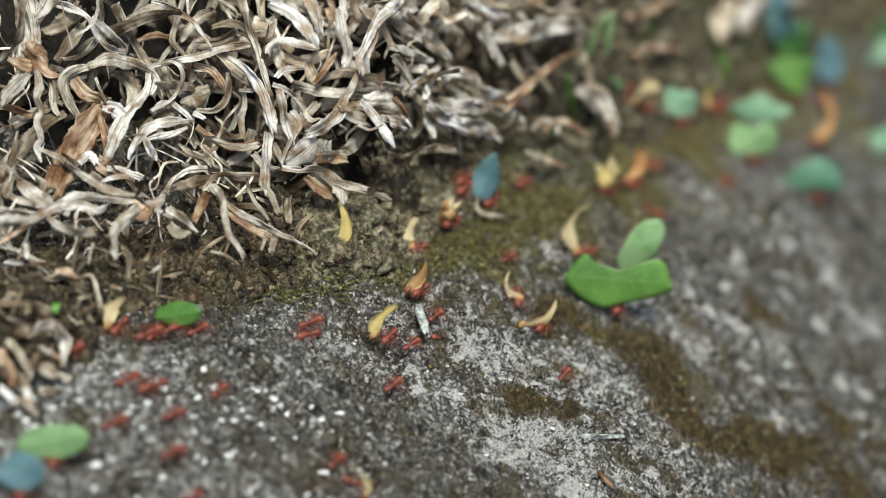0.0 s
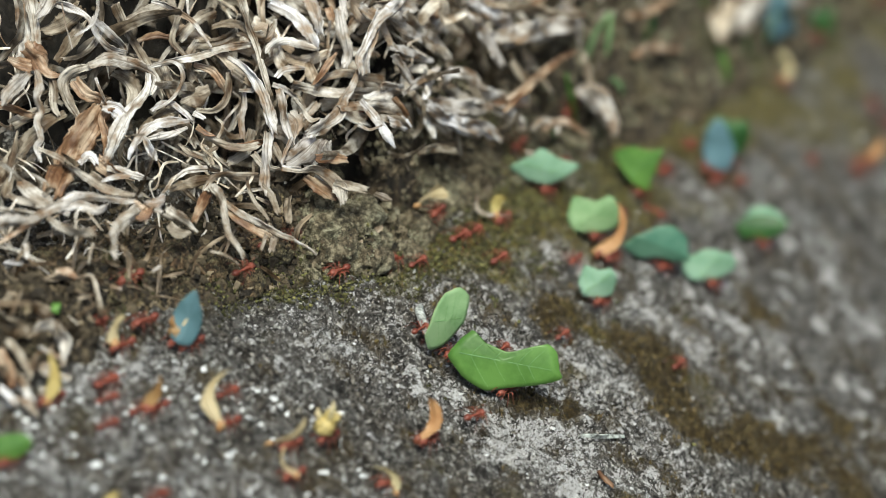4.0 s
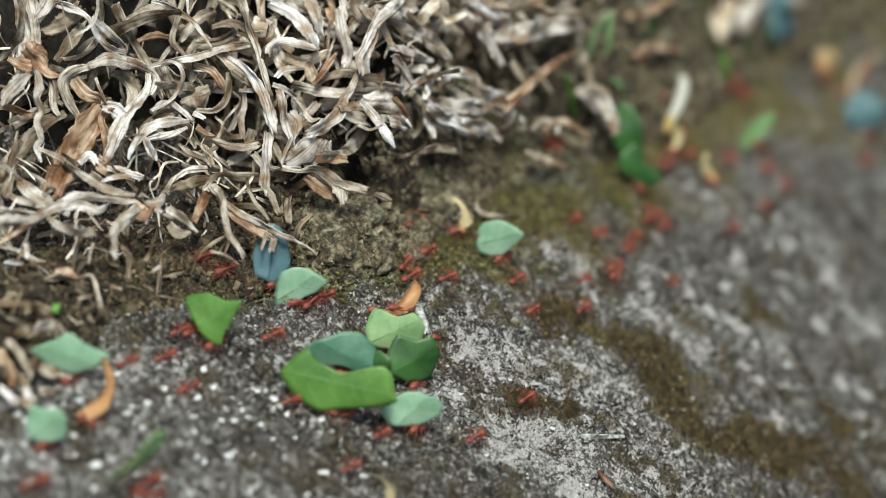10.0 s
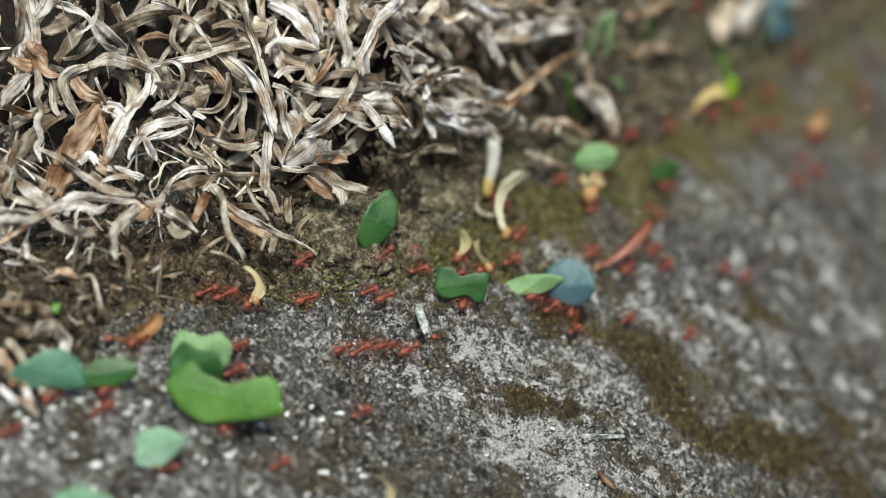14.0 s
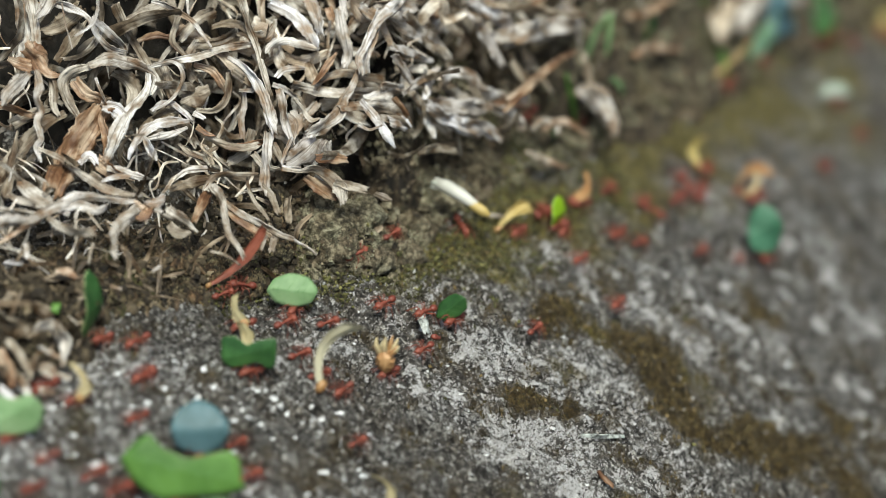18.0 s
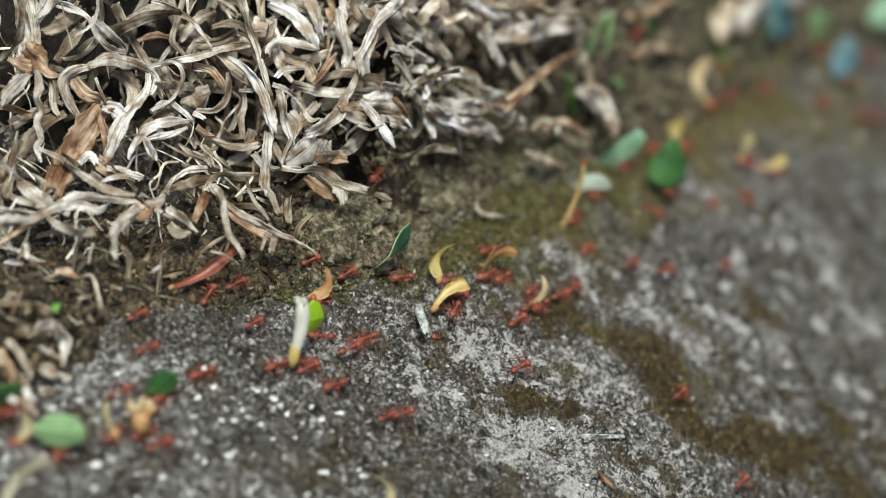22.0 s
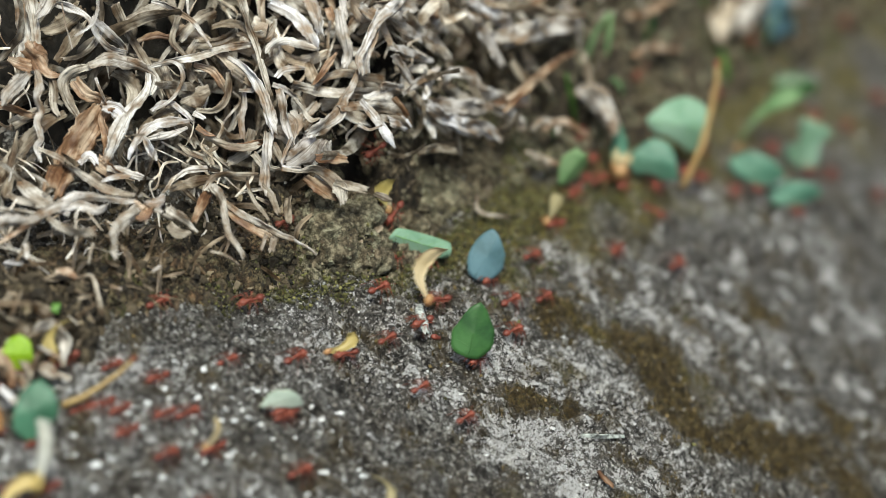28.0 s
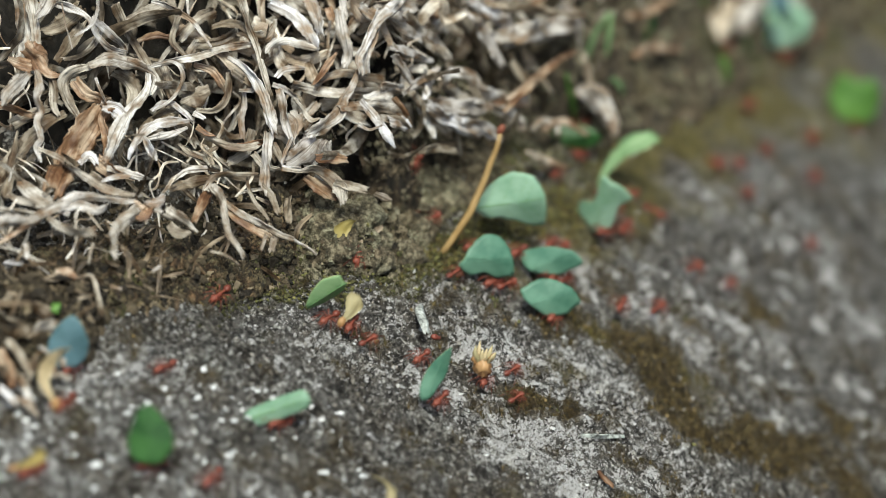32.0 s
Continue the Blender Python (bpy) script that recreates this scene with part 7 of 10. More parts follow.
carries("oval", TEAL, 11.4, 5.2, 3.9, 5, -25, [(0, 317.0, 448.4), (1.5, 299.5, 421.8), (7.5, 237.6, 327.8), (13.5, 186.5, 250.2), (19.5, 143.6, 185.1), (25.5, 108.1, 124.6), (27.5, 71.8, 74.5), (28, 66.4, 63.0), (29, 60.5, 50.6), (30, 41.7, 40.1), (31, 27.9, 23.1), (32, 18.6, 3.6)],
        "bluish green oval cut leaf piece held by an ant")
carries("bow", MINT, 11.8, 7.6, 5.7, -65, -18, [(0, 320.9, 467.5), (1.5, 308.5, 456.9), (7.5, 245.1, 360.5), (13.5, 192.0, 277.9), (19.5, 147.6, 208.9), (25.5, 110.7, 146.4), (27.5, 75.3, 88.2), (28, 69.9, 79.0), (29, 66.9, 68.9), (30, 51.4, 52.4), (31, 43.7, 37.3), (32, 28.3, 23.0)],
        "light green drop-shaped cut leaf piece held by an ant")
carries("petal", LIGHT, 2.7, 15.8, 6.6, 60, -25, [(0, 310.8, 469.4), (1.5, 297.9, 457.0), (7.5, 236.2, 362.3), (13.5, 184.6, 282.2), (19.5, 140.8, 212.8), (25.5, 104.6, 149.4), (27.5, 68.4, 88.4), (28, 62.5, 77.9), (29, 54.5, 66.6), (30, 45.0, 53.4), (31, 41.6, 43.2), (32, 33.2, 37.1)],
        "light green narrow curled petal held by an ant", bend=-0.5)
carries("oval", DARK, 9.6, 4.8, 3.8, 0, -25, [(0, 315.3, 483.9), (0.5, 311.2, 480.3), (6.5, 251.5, 397.0), (12.5, 198.2, 316.1), (18.5, 152.5, 244.8), (24.5, 114.0, 181.4), (25.5, 98.5, 152.4), (27.5, 73.5, 109.0), (28, 69.3, 100.7), (29, 55.7, 76.9), (30, 48.0, 67.8), (31, 30.2, 52.0), (32, 24.1, 42.5)],
        "dark green oval cut leaf piece held by an ant")
carries("oval", MINT, 11.4, 10.9, 7, 0, -25, [(0, 342.0, 491.5), (4, 308.2, 462.5), (10, 246.9, 373.1), (16, 193.1, 288.6), (22, 148.2, 218.0), (28, 110.9, 154.7), (29, 95.9, 127.4), (30, 89.0, 126.8), (31, 80.6, 121.5), (32, 67.8, 112.2)],
        "pale green oval cut leaf piece held by an ant")
carries("square", GREEN, 10.7, 10.2, 6.7, 0, -25, [(0, 353.5, 490.5), (6, 299.3, 436.5), (12, 236.8, 340.2), (18, 185.4, 260.9), (24, 142.3, 194.3), (30, 106.5, 132.8), (31, 95.5, 123.5), (32, 82.2, 106.4)],
        "fresh green angular cut leaf piece held by an ant")
carries("petal", YELLOW, 2, 6.1, 4.2, 35, -25, [(0, -9.0, -28.5), (1, -22.0, -52.8), (2, -33.9, -66.4), (3, -41.3, -80.7), (4, -49.0, -87.6), (10, -65.0, -101.7), (16, -80.2, -114.4), (22, -95.1, -125.6), (28, -109.6, -136.3), (32, -118.7, -143.6)],
        "yellow narrow curled petal held by an ant", bend=-0.5)
carries("petal", ORANGE, 1.8, 5.8, 4.1, 35, -25, [(0, -4.0, -14.3), (1, -16.1, -31.5), (2, -24.9, -42.6), (3, -32.9, -52.4), (3.5, -39.5, -56.0), (4.5, -47.5, -63.5), (5.5, -55.3, -70.5), (6.5, -62.9, -77.1), (7.5, -70.3, -83.7), (8.5, -77.6, -89.9), (14.5, -93.0, -102.1), (20.5, -108.0, -113.6), (26.5, -122.3, -124.9), (32, -134.9, -135.1)],
        "orange-brown narrow curled petal held by an ant", bend=0.4)
carries("petal", CREAM, 1.8, 7.1, 3.5, 65, -25, [(0, 16.4, -10.6), (1, 7.1, -27.7), (2, -11.5, -41.9), (3, -14.5, -49.3), (3.5, -19.2, -56.0), (4.5, -27.5, -64.4), (5.5, -35.5, -72.2), (6.5, -43.3, -79.5), (7.5, -51.0, -86.3), (8.5, -58.4, -92.8), (14.5, -74.0, -106.4), (20.5, -89.1, -118.2), (26.5, -103.8, -129.2), (32, -116.7, -139.1)],
        "cream narrow curled petal held by an ant", bend=0.8)
carries("petal", CREAM, 1.3, 4.9, 3.6, -30, -25, [(0, 12.1, -6.2), (1, 11.8, -27.1), (2, -0.3, -43.6), (3, -14.8, -58.7), (4, -23.0, -67.3), (5, -31.0, -75.2), (6, -38.9, -82.6), (7, -46.6, -89.6), (13, -62.5, -103.8), (19, -77.8, -116.6), (25, -92.7, -127.8), (31, -107.1, -138.4), (32, -109.4, -140.3)],
        "cream narrow curled petal held by an ant", bend=-0.9)
carries("petal", CREAM, 2.2, 8.9, 5.9, 12, -25, [(0, 24.8, 14.5), (1, 3.5, -2.0), (2, -13.6, -29.4), (3, -23.9, -47.6), (3.5, -28.9, -54.9), (4.5, -37.0, -62.9), (5.5, -44.9, -70.3), (6.5, -52.7, -77.3), (7.5, -60.2, -83.9), (8.5, -67.5, -90.4), (9.5, -74.7, -96.6), (15.5, -90.1, -108.8), (21.5, -105.0, -120.0), (27.5, -119.2, -131.1), (32, -129.5, -139.4)],
        "cream narrow curled petal held by an ant", bend=-0.9)
carries("ball", YELLOW, 4.6, 4.4, 3.4, 0, -25, [(0, 29.1, 35.2), (1, 9.4, 11.3), (2, 0.7, -11.3), (3, -9.3, -40.8), (3.5, -13.9, -51.1), (4.5, -22.1, -60.2), (5.5, -30.3, -68.3), (6.5, -38.2, -75.9), (7.5, -45.9, -83.0), (8.5, -53.6, -89.6), (14.5, -69.3, -103.6), (20.5, -84.5, -115.9), (26.5, -99.3, -127.0), (32, -112.4, -136.8)],
        "yellow round flower bud held by an ant")
carries("petal", ORANGE, 2, 6.9, 4.8, 25, -25, [(0, 34.4, 41.1), (1, 15.5, 20.4), (2, 5.4, -16.9), (3, 5.7, -38.3), (3.5, 2.0, -44.4), (4.5, -6.5, -54.6), (5.5, -14.8, -64.1), (6.5, -23.0, -72.4), (7.5, -30.9, -80.3), (8.5, -38.7, -87.5), (14.5, -55.0, -102.1), (20.5, -70.4, -115.5), (26.5, -85.3, -127.3), (32, -98.7, -137.1)],
        "orange-brown narrow curled petal held by an ant", bend=0.8)
carries("petal", YELLOW, 1.8, 7.6, 5.1, 5, -25, [(0, -16.7, -11.1), (1, -24.6, -23.6), (2, -39.2, -40.4), (3, -51.9, -55.0), (4, -59.8, -61.9), (5, -67.4, -68.6), (6, -74.9, -75.2), (12, -90.7, -88.1), (18, -106.0, -100.1), (24, -120.8, -111.6), (30, -134.7, -123.3), (32, -139.3, -127.1)],
        "yellow narrow curled petal held by an ant", bend=0.4)
carries("petal", CREAM, 2.3, 5, 3.9, 15, -25, [(0, -4.6, -3.3), (1, -17.5, -14.5), (2, -28.5, -30.0), (3, -42.0, -39.1), (4, -50.1, -46.9), (5, -58.0, -54.1), (6, -65.9, -60.8), (7, -73.4, -67.5), (13, -89.4, -80.9), (19, -104.9, -93.1), (25, -119.8, -104.8), (31, -134.0, -116.6), (32, -136.3, -118.6)],
        "cream narrow curled petal held by an ant", bend=-0.5)
carries("ball", ORANGE, 3.8, 3.4, 2.9, 0, -25, [(0, 1.2, 6.7), (1, -12.9, -10.0), (2, -17.8, -24.3), (3, -33.3, -34.8), (4, -41.5, -43.0), (5, -49.6, -50.7), (6, -57.5, -57.8), (7, -65.3, -64.5), (8, -72.8, -71.3), (14, -88.7, -84.5), (20, -104.1, -96.6), (26, -119.0, -108.2), (32, -133.1, -119.9)],
        "orange-brown round flower bud held by an ant")
carries("petal", CREAM, 2.3, 5.2, 3.9, 40, -25, [(0, -51.0, -42.7), (1, -56.7, -54.8), (2, -59.7, -65.9), (3, -62.7, -80.2), (4, -70.0, -86.8), (5, -77.2, -92.9), (11, -92.6, -105.0), (17, -107.5, -116.4), (23, -121.8, -127.6), (29, -135.4, -138.7), (32, -142.1, -144.1)],
        "cream narrow curled petal held by an ant", bend=-0.5)
carries("oval", GREEN, 8.3, 4.2, 3.2, -15, -25, [(0, -41.5, -40.0), (1, -52.1, -46.6), (2, -51.1, -53.9), (3, -58.2, -67.9), (3.5, -61.2, -73.0), (4.5, -68.6, -79.7), (5.5, -75.9, -86.0), (11.5, -91.5, -98.4), (17.5, -106.6, -110.0), (23.5, -121.1, -121.4), (29.5, -134.8, -132.7), (32, -140.4, -137.3)],
        "fresh green oval cut leaf piece held by an ant")
carries("oval", LIGHT, 11.1, 6, 4.1, -5, -25, [(0, -58.1, -74.7), (1, -62.5, -86.6), (2, -69.8, -93.1), (8, -85.2, -105.7), (14, -100.3, -117.1), (20, -114.7, -128.1), (26, -128.5, -139.2), (32, -141.8, -149.9)],
        "light green oval cut leaf piece held by an ant")
carries("oval", BLUE, 7.6, 6.3, 4.3, 0, -25, [(0, -62.0, -82.6), (1, -67.1, -90.1), (2, -74.3, -96.3), (8, -89.7, -108.5), (14, -104.6, -119.8), (20, -118.9, -130.8), (26, -132.5, -141.8), (32, -145.6, -152.4)],
        "blue-grey oval cut leaf piece held by an ant")
carries("petal", CREAM, 2, 5.9, 4.5, -20, -25, [(0, 120.1, 202.3), (0.5, 116.9, 195.4), (1.5, 101.5, 168.4), (2.5, 86.7, 140.5), (3.5, 73.2, 115.3), (4.5, 60.8, 92.5), (5.5, 49.3, 72.0), (6, 43.3, 60.5), (7, 35.4, 39.6), (8, 27.3, 29.2), (9, 14.8, 18.9), (10, 2.6, 5.2), (11, -15.2, -3.4), (12, -20.6, -14.3), (13, -25.4, -19.9), (14, -30.8, -29.7), (16.5, -44.0, -50.0), (17.5, -52.0, -57.5), (18.5, -59.8, -64.4), (19.5, -67.4, -71.1), (20.5, -74.8, -77.6), (26.5, -90.6, -90.4), (32, -104.6, -101.3)],
        "cream narrow curled petal held by an ant", bend=0.8)
carries("petal", ORANGE, 2.1, 9.1, 3.1, 80, -25, [(0, 119.3, 160.4), (2.5, 105.2, 135.2), (3.5, 90.8, 109.3), (4.5, 77.5, 85.2), (5.5, 65.4, 63.6), (6, 57.2, 49.9), (7, 41.2, 29.2), (8, 25.1, 6.7), (9, 11.0, -17.9), (10, -7.2, -20.9), (11, -12.7, -25.8), (12, -24.5, -29.1), (13, -38.7, -32.6), (14, -47.8, -45.1), (15, -55.8, -52.4), (16, -63.6, -59.3), (17, -71.3, -66.0), (18, -78.7, -72.5), (24, -94.5, -85.3), (30, -109.8, -97.3), (32, -114.8, -101.3)],
        "orange-brown narrow curled petal held by an ant", bend=0.8)
carries("petal", ORANGE, 2.3, 10, 6.5, 15, -25, [(0, 73.2, 91.2), (0.5, 67.1, 80.2), (1.5, 55.4, 59.8), (2.5, 44.5, 41.3), (3.5, 34.1, 24.9), (4.5, 24.1, 10.1), (5.5, 14.6, -3.5), (6, 8.2, -18.4), (7, -11.7, -32.2), (8, -31.0, -45.4), (9, -44.5, -55.3), (10, -53.0, -64.2), (11, -52.2, -75.3), (12, -59.8, -81.9), (13, -67.1, -88.5), (14, -74.3, -94.7), (20, -89.7, -107.0), (26, -104.7, -118.3), (32, -119.0, -129.4)],
        "orange-brown narrow curled petal held by an ant", bend=0.8)
carries("petal", YELLOW, 2.1, 3.9, 3.5, 20, -25, [(0, 51.3, 79.1), (0.5, 45.8, 69.3), (1.5, 35.1, 51.3), (2.5, 24.8, 35.3), (3.5, 14.9, 20.7), (4.5, 5.6, 7.3), (5.5, -3.6, -4.8), (6, -12.4, -17.5), (7, -36.6, -29.9), (8, -54.3, -51.9), (9, -62.2, -58.9), (10, -69.8, -65.6), (11, -77.3, -72.1), (17, -93.1, -85.0), (23, -108.5, -97.1), (29, -123.3, -108.7), (32, -130.3, -114.7)],
        "yellow narrow curled petal held by an ant", bend=-0.5)
carries("petal", CREAM, 1.7, 5.7, 2.8, 75, -25, [(0, 37.9, 65.7), (0.5, 32.7, 57.8), (1.5, 22.4, 42.1), (2.5, 12.6, 27.3), (3.5, 3.2, 14.1), (4.5, -6.0, 0.2), (5.5, -14.8, -10.6), (6, -21.6, -16.7), (7, -35.8, -37.5), (8, -55.0, -54.1), (9, -62.9, -60.9), (10, -70.5, -67.6), (11, -77.9, -74.1), (17, -93.7, -86.9), (23, -109.0, -98.9), (29, -123.7, -110.5), (32, -130.7, -116.4)],
        "cream narrow curled petal held by an ant", bend=-0.5)
carries("petal", CREAM, 2.3, 5, 4, -20, -25, [(0, 141.6, 222.3), (5, 110.6, 168.3), (6, 95.4, 140.2), (7, 81.3, 114.3), (8, 68.6, 90.8), (9, 59.9, 73.1), (10, 49.5, 55.5), (11, 36.4, 38.4), (12, 21.1, 24.6), (13, 10.9, 7.0), (14, 6.9, -2.3), (17, -17.8, -22.3), (18, -31.9, -36.0), (19, -39.6, -41.2), (20, -45.3, -50.4), (21, -47.7, -53.5), (22, -50.2, -67.3), (23, -57.9, -74.1), (24, -65.4, -80.8), (25, -72.7, -87.2), (31, -88.3, -99.9), (32, -90.8, -101.8)],
        "cream narrow curled petal held by an ant", bend=-0.5)
carries("petal", IVORY, 2.8, 11.4, 7.5, 25, -25, [(0, 156.6, 239.5, 40, 0), (3, 136.0, 206.8, 40, 0), (9, 100.6, 143.6, 40, 0), (10, 86.2, 117.2, 40, 0), (11, 69.7, 91.0, 40, 0), (12, 49.6, 57.5, 55, 0), (13, 28.0, 35.9, 30, 0), (14, 12.9, 11.1, 20, 0), (14.5, 9.1, -0.7, 23, 0), (16.5, 3.9, -19.9, 36, 0), (17, 0.6, -25.3, 40, 0), (18, -16.0, -44.8, 35, 0), (19, -26.0, -62.8, 40, 0), (20, -33.5, -68.1, 50, 0), (21, -48.3, -82.3, 50, 0), (22, -59.7, -90.1, 50, 0), (28, -75.3, -103.6, 50, 0), (32, -85.5, -111.7, 50, 0)],
        "ivory narrow arched petal held by an ant", bend=-0.8)
carries("ball", ORANGE, 4.1, 5.3, 3.9, 0, -25, [(0, 155.9, 254.1), (2, 141.6, 230.4), (8, 105.1, 168.7), (9, 90.2, 140.7), (10, 76.4, 115.2), (11, 58.0, 86.3), (12, 46.9, 66.9), (13, 35.6, 42.7), (14, 26.1, 28.3), (14.5, 23.9, 17.0), (16.5, 7.7, -17.7), (17, 4.1, -25.1), (18, -8.9, -37.3), (19, -21.1, -50.7), (20, -33.3, -53.9), (21, -36.4, -58.3), (22, -45.6, -66.3), (23, -56.0, -74.7), (24, -63.5, -81.3), (25, -70.9, -87.8), (31, -86.4, -100.6), (32, -89.0, -102.6)],
        "orange-brown round flower bud held by an ant")
carries("petal", STALK, 1.4, 13.0, 6, 55, -25, [(0, 165.3, 259.8, 40, 0), (2, 150.8, 236.6, 40, 0), (8, 112.5, 171.5, 40, 0), (9, 97.2, 143.2, 40, 0), (10, 83.0, 117.0, 40, 0), (11, 70.1, 93.2, 40, 0), (12, 58.2, 71.9, 40, 0), (13, 38.3, 34.0, 30, 0), (14, 31.9, 15.5, 60, 0), (14.5, 20.2, 5.5, 62, 0), (16.5, -8.0, -26.4, 70, 0), (17, -17.2, -28.0, 75, 0), (18, -32.7, -26.6, 50, 0), (19, -37.9, -31.2, 53, 0), (20, -37.8, -34.0, 56, 0), (21, -40.5, -33.5, 60, 0), (22, -38.1, -31.0, 70, 0), (23, -37.1, -32.1, 20, 0), (24, -38.3, -38.0, 25, 0), (25, -53.4, -46.7, 50, 0), (26, -61.3, -53.7, 50, 0), (27, -69.1, -60.5, 50, 0), (28, -76.6, -67.1, 50, 0), (32, -87.3, -76.0, 50, 0)],
        "red-brown curved flower stalk held by an ant", bend=0.3)
carries("petal", YELLOW, 1.9, 6.6, 4.7, 30, -25, [(0, 208.2, 329.0), (1, 199.9, 316.5), (7, 154.0, 245.1), (13, 115.0, 179.4), (14, 99.5, 150.5), (15, 85.1, 123.8), (16, 71.9, 99.6), (17, 59.8, 77.7), (18, 48.5, 58.0), (19, 33.3, 37.5), (20, 22.8, 14.2), (21, -2.6, -8.7), (22, 1.1, -9.0), (23, -6.4, -11.5), (24, -21.2, -14.5), (25, -34.0, -28.8), (26, -42.3, -37.1), (27, -50.4, -44.9), (28, -58.4, -52.2), (29, -66.2, -58.9), (30, -73.8, -65.7), (32, -79.2, -70.3)],
        "yellow narrow curled petal held by an ant", bend=-0.9)
carries("petal", ORANGE, 2, 7.8, 3.5, 70, -25, [(0, 211.4, 317.3), (2, 194.5, 290.7), (8, 149.4, 219.8), (14, 111.9, 156.2), (15, 96.8, 128.8), (16, 82.9, 103.5), (17, 70.2, 80.4), (18, 58.4, 59.7), (19, 57.1, 55.8), (20, 41.0, 25.1), (21, 20.4, -1.9), (22, 9.8, -2.7), (23, 3.0, -23.5), (24, -14.0, -52.0), (25, -44.2, -75.1), (26, -51.9, -82.0), (27, -59.4, -88.6), (28, -66.7, -95.1), (32, -77.0, -103.8)],
        "orange-brown narrow curled petal held by an ant", bend=-0.9)
carries("petal", YELLOW, 2, 7, 3.6, 65, -25, [(0, 174.3, 287.4), (3.5, 149.2, 249.0), (9.5, 111.2, 187.3), (10.5, 96.2, 160.8), (11.5, 81.8, 133.6), (12.5, 68.6, 109.2), (13.5, 56.6, 87.2), (14.5, 45.3, 67.3), (15.5, 34.7, 49.4), (16.5, 24.4, 33.5), (17, 19.6, 26.5), (18, 12.7, 11.5), (19, -5.7, -9.1), (20, -5.5, -11.2), (21, 1.1, -11.4), (22, 1.6, -15.9), (23, -5.5, -31.5), (24, -19.0, -48.7), (25, -39.2, -66.2), (26, -47.0, -73.4), (27, -54.7, -80.2), (28, -62.2, -86.8), (29, -69.5, -93.3), (32, -77.2, -99.8)],
        "yellow narrow curled petal held by an ant", bend=-0.5)
carries("petal", CREAM, 2.6, 9, 6, 8, -25, [(0, 250.2, 405.9), (5, 205.2, 336.8), (11, 158.9, 265.7), (17, 119.4, 205.0), (18, 103.6, 176.5), (19, 89.0, 150.5), (20, 75.1, 124.5), (21, 62.6, 101.2), (22, 50.9, 80.1), (23, 40.1, 61.5), (24, 32.0, 44.9), (25, 25.5, 29.4), (25.5, 22.0, 20.9), (27.5, 10.2, -5.4), (28, -0.9, -15.0), (28.6, -10.3, -18.2), (29, -17.4, -20.7), (30, -36.2, -39.3), (31, -49.8, -47.7), (32, -57.8, -62.2)],
        "cream narrow curled petal held by an ant", bend=-0.9)
carries("ball", ORANGE, 4.1, 4.7, 3.7, 0, -25, [(0, 292.4, 456.1), (3.5, 256.0, 401.1), (9.5, 202.0, 319.4), (15.5, 155.8, 247.6), (21.5, 116.5, 181.8), (22.5, 100.8, 152.7), (23.5, 86.3, 125.8), (24.5, 73.1, 101.4), (25.5, 60.9, 79.3), (27.5, 38.5, 50.8), (28, 31.8, 39.5), (29, 31.6, 25.4), (30, 19.6, 4.3), (31, 11.6, -11.4), (32, 6.5, -30.1)],
        "orange-brown round flower bud held by an ant")
carries("petal", YELLOW, 1.7, 5.3, 2.8, 75, -25, [(0, 251.2, 382.7), (0.5, 246.5, 375.5), (6.5, 192.9, 291.6), (12.5, 147.9, 220.6), (18.5, 110.5, 157.0), (19.5, 95.5, 129.6), (20.5, 81.6, 104.3), (21.5, 68.9, 81.3), (22.5, 57.2, 60.7), (23.5, 46.2, 42.0), (24.5, 35.7, 25.5), (25.5, 25.7, 10.5), (27.5, -8.1, -29.4), (28, -15.7, -36.2), (29, -30.1, -45.5), (30, -43.0, -60.1), (31, -53.7, -71.7), (32, -61.3, -78.3)],
        "yellow narrow curled petal held by an ant", bend=0.4)
carries("petal", YELLOW, 2, 5.2, 4.1, 10, -25, [(0, 234.8, 376.3), (5, 191.9, 310.9), (11, 147.7, 243.5), (17, 110.0, 181.2), (18, 94.7, 152.3), (19, 80.5, 125.7), (20, 67.6, 101.8), (21, 55.6, 80.2), (22, 44.5, 60.8), (23, 33.9, 43.4), (24, 23.7, 27.8), (25, 15.0, 17.3), (25.5, 11.9, 14.8), (27.5, -3.7, 7.2), (28, -8.6, 0.0), (29, -8.4, -12.4), (30, -14.1, -9.8), (31, -17.6, -11.6), (32, -15.5, -11.3)],
        "yellow narrow curled petal held by an ant", bend=-0.9)
carries("petal", CREAM, 2.2, 5.2, 4.2, 25, -25, [(0, 247.6, 384.8), (6, 194.3, 302.4), (12, 149.0, 231.0), (18, 111.1, 166.5), (19, 95.9, 138.5), (20, 81.8, 112.6), (21, 69.1, 89.2), (22, 57.2, 68.2), (23, 46.2, 49.2), (24, 35.6, 32.2), (25, 20.6, 23.0), (25.5, 23.1, 24.4), (27.5, 23.1, 24.1), (28, 19.4, 18.3), (29, -1.3, 4.8), (30, -3.6, -4.0), (31, -8.7, -10.6), (32, -15.1, -28.3)],
        "cream narrow curled petal held by an ant", bend=0.4)
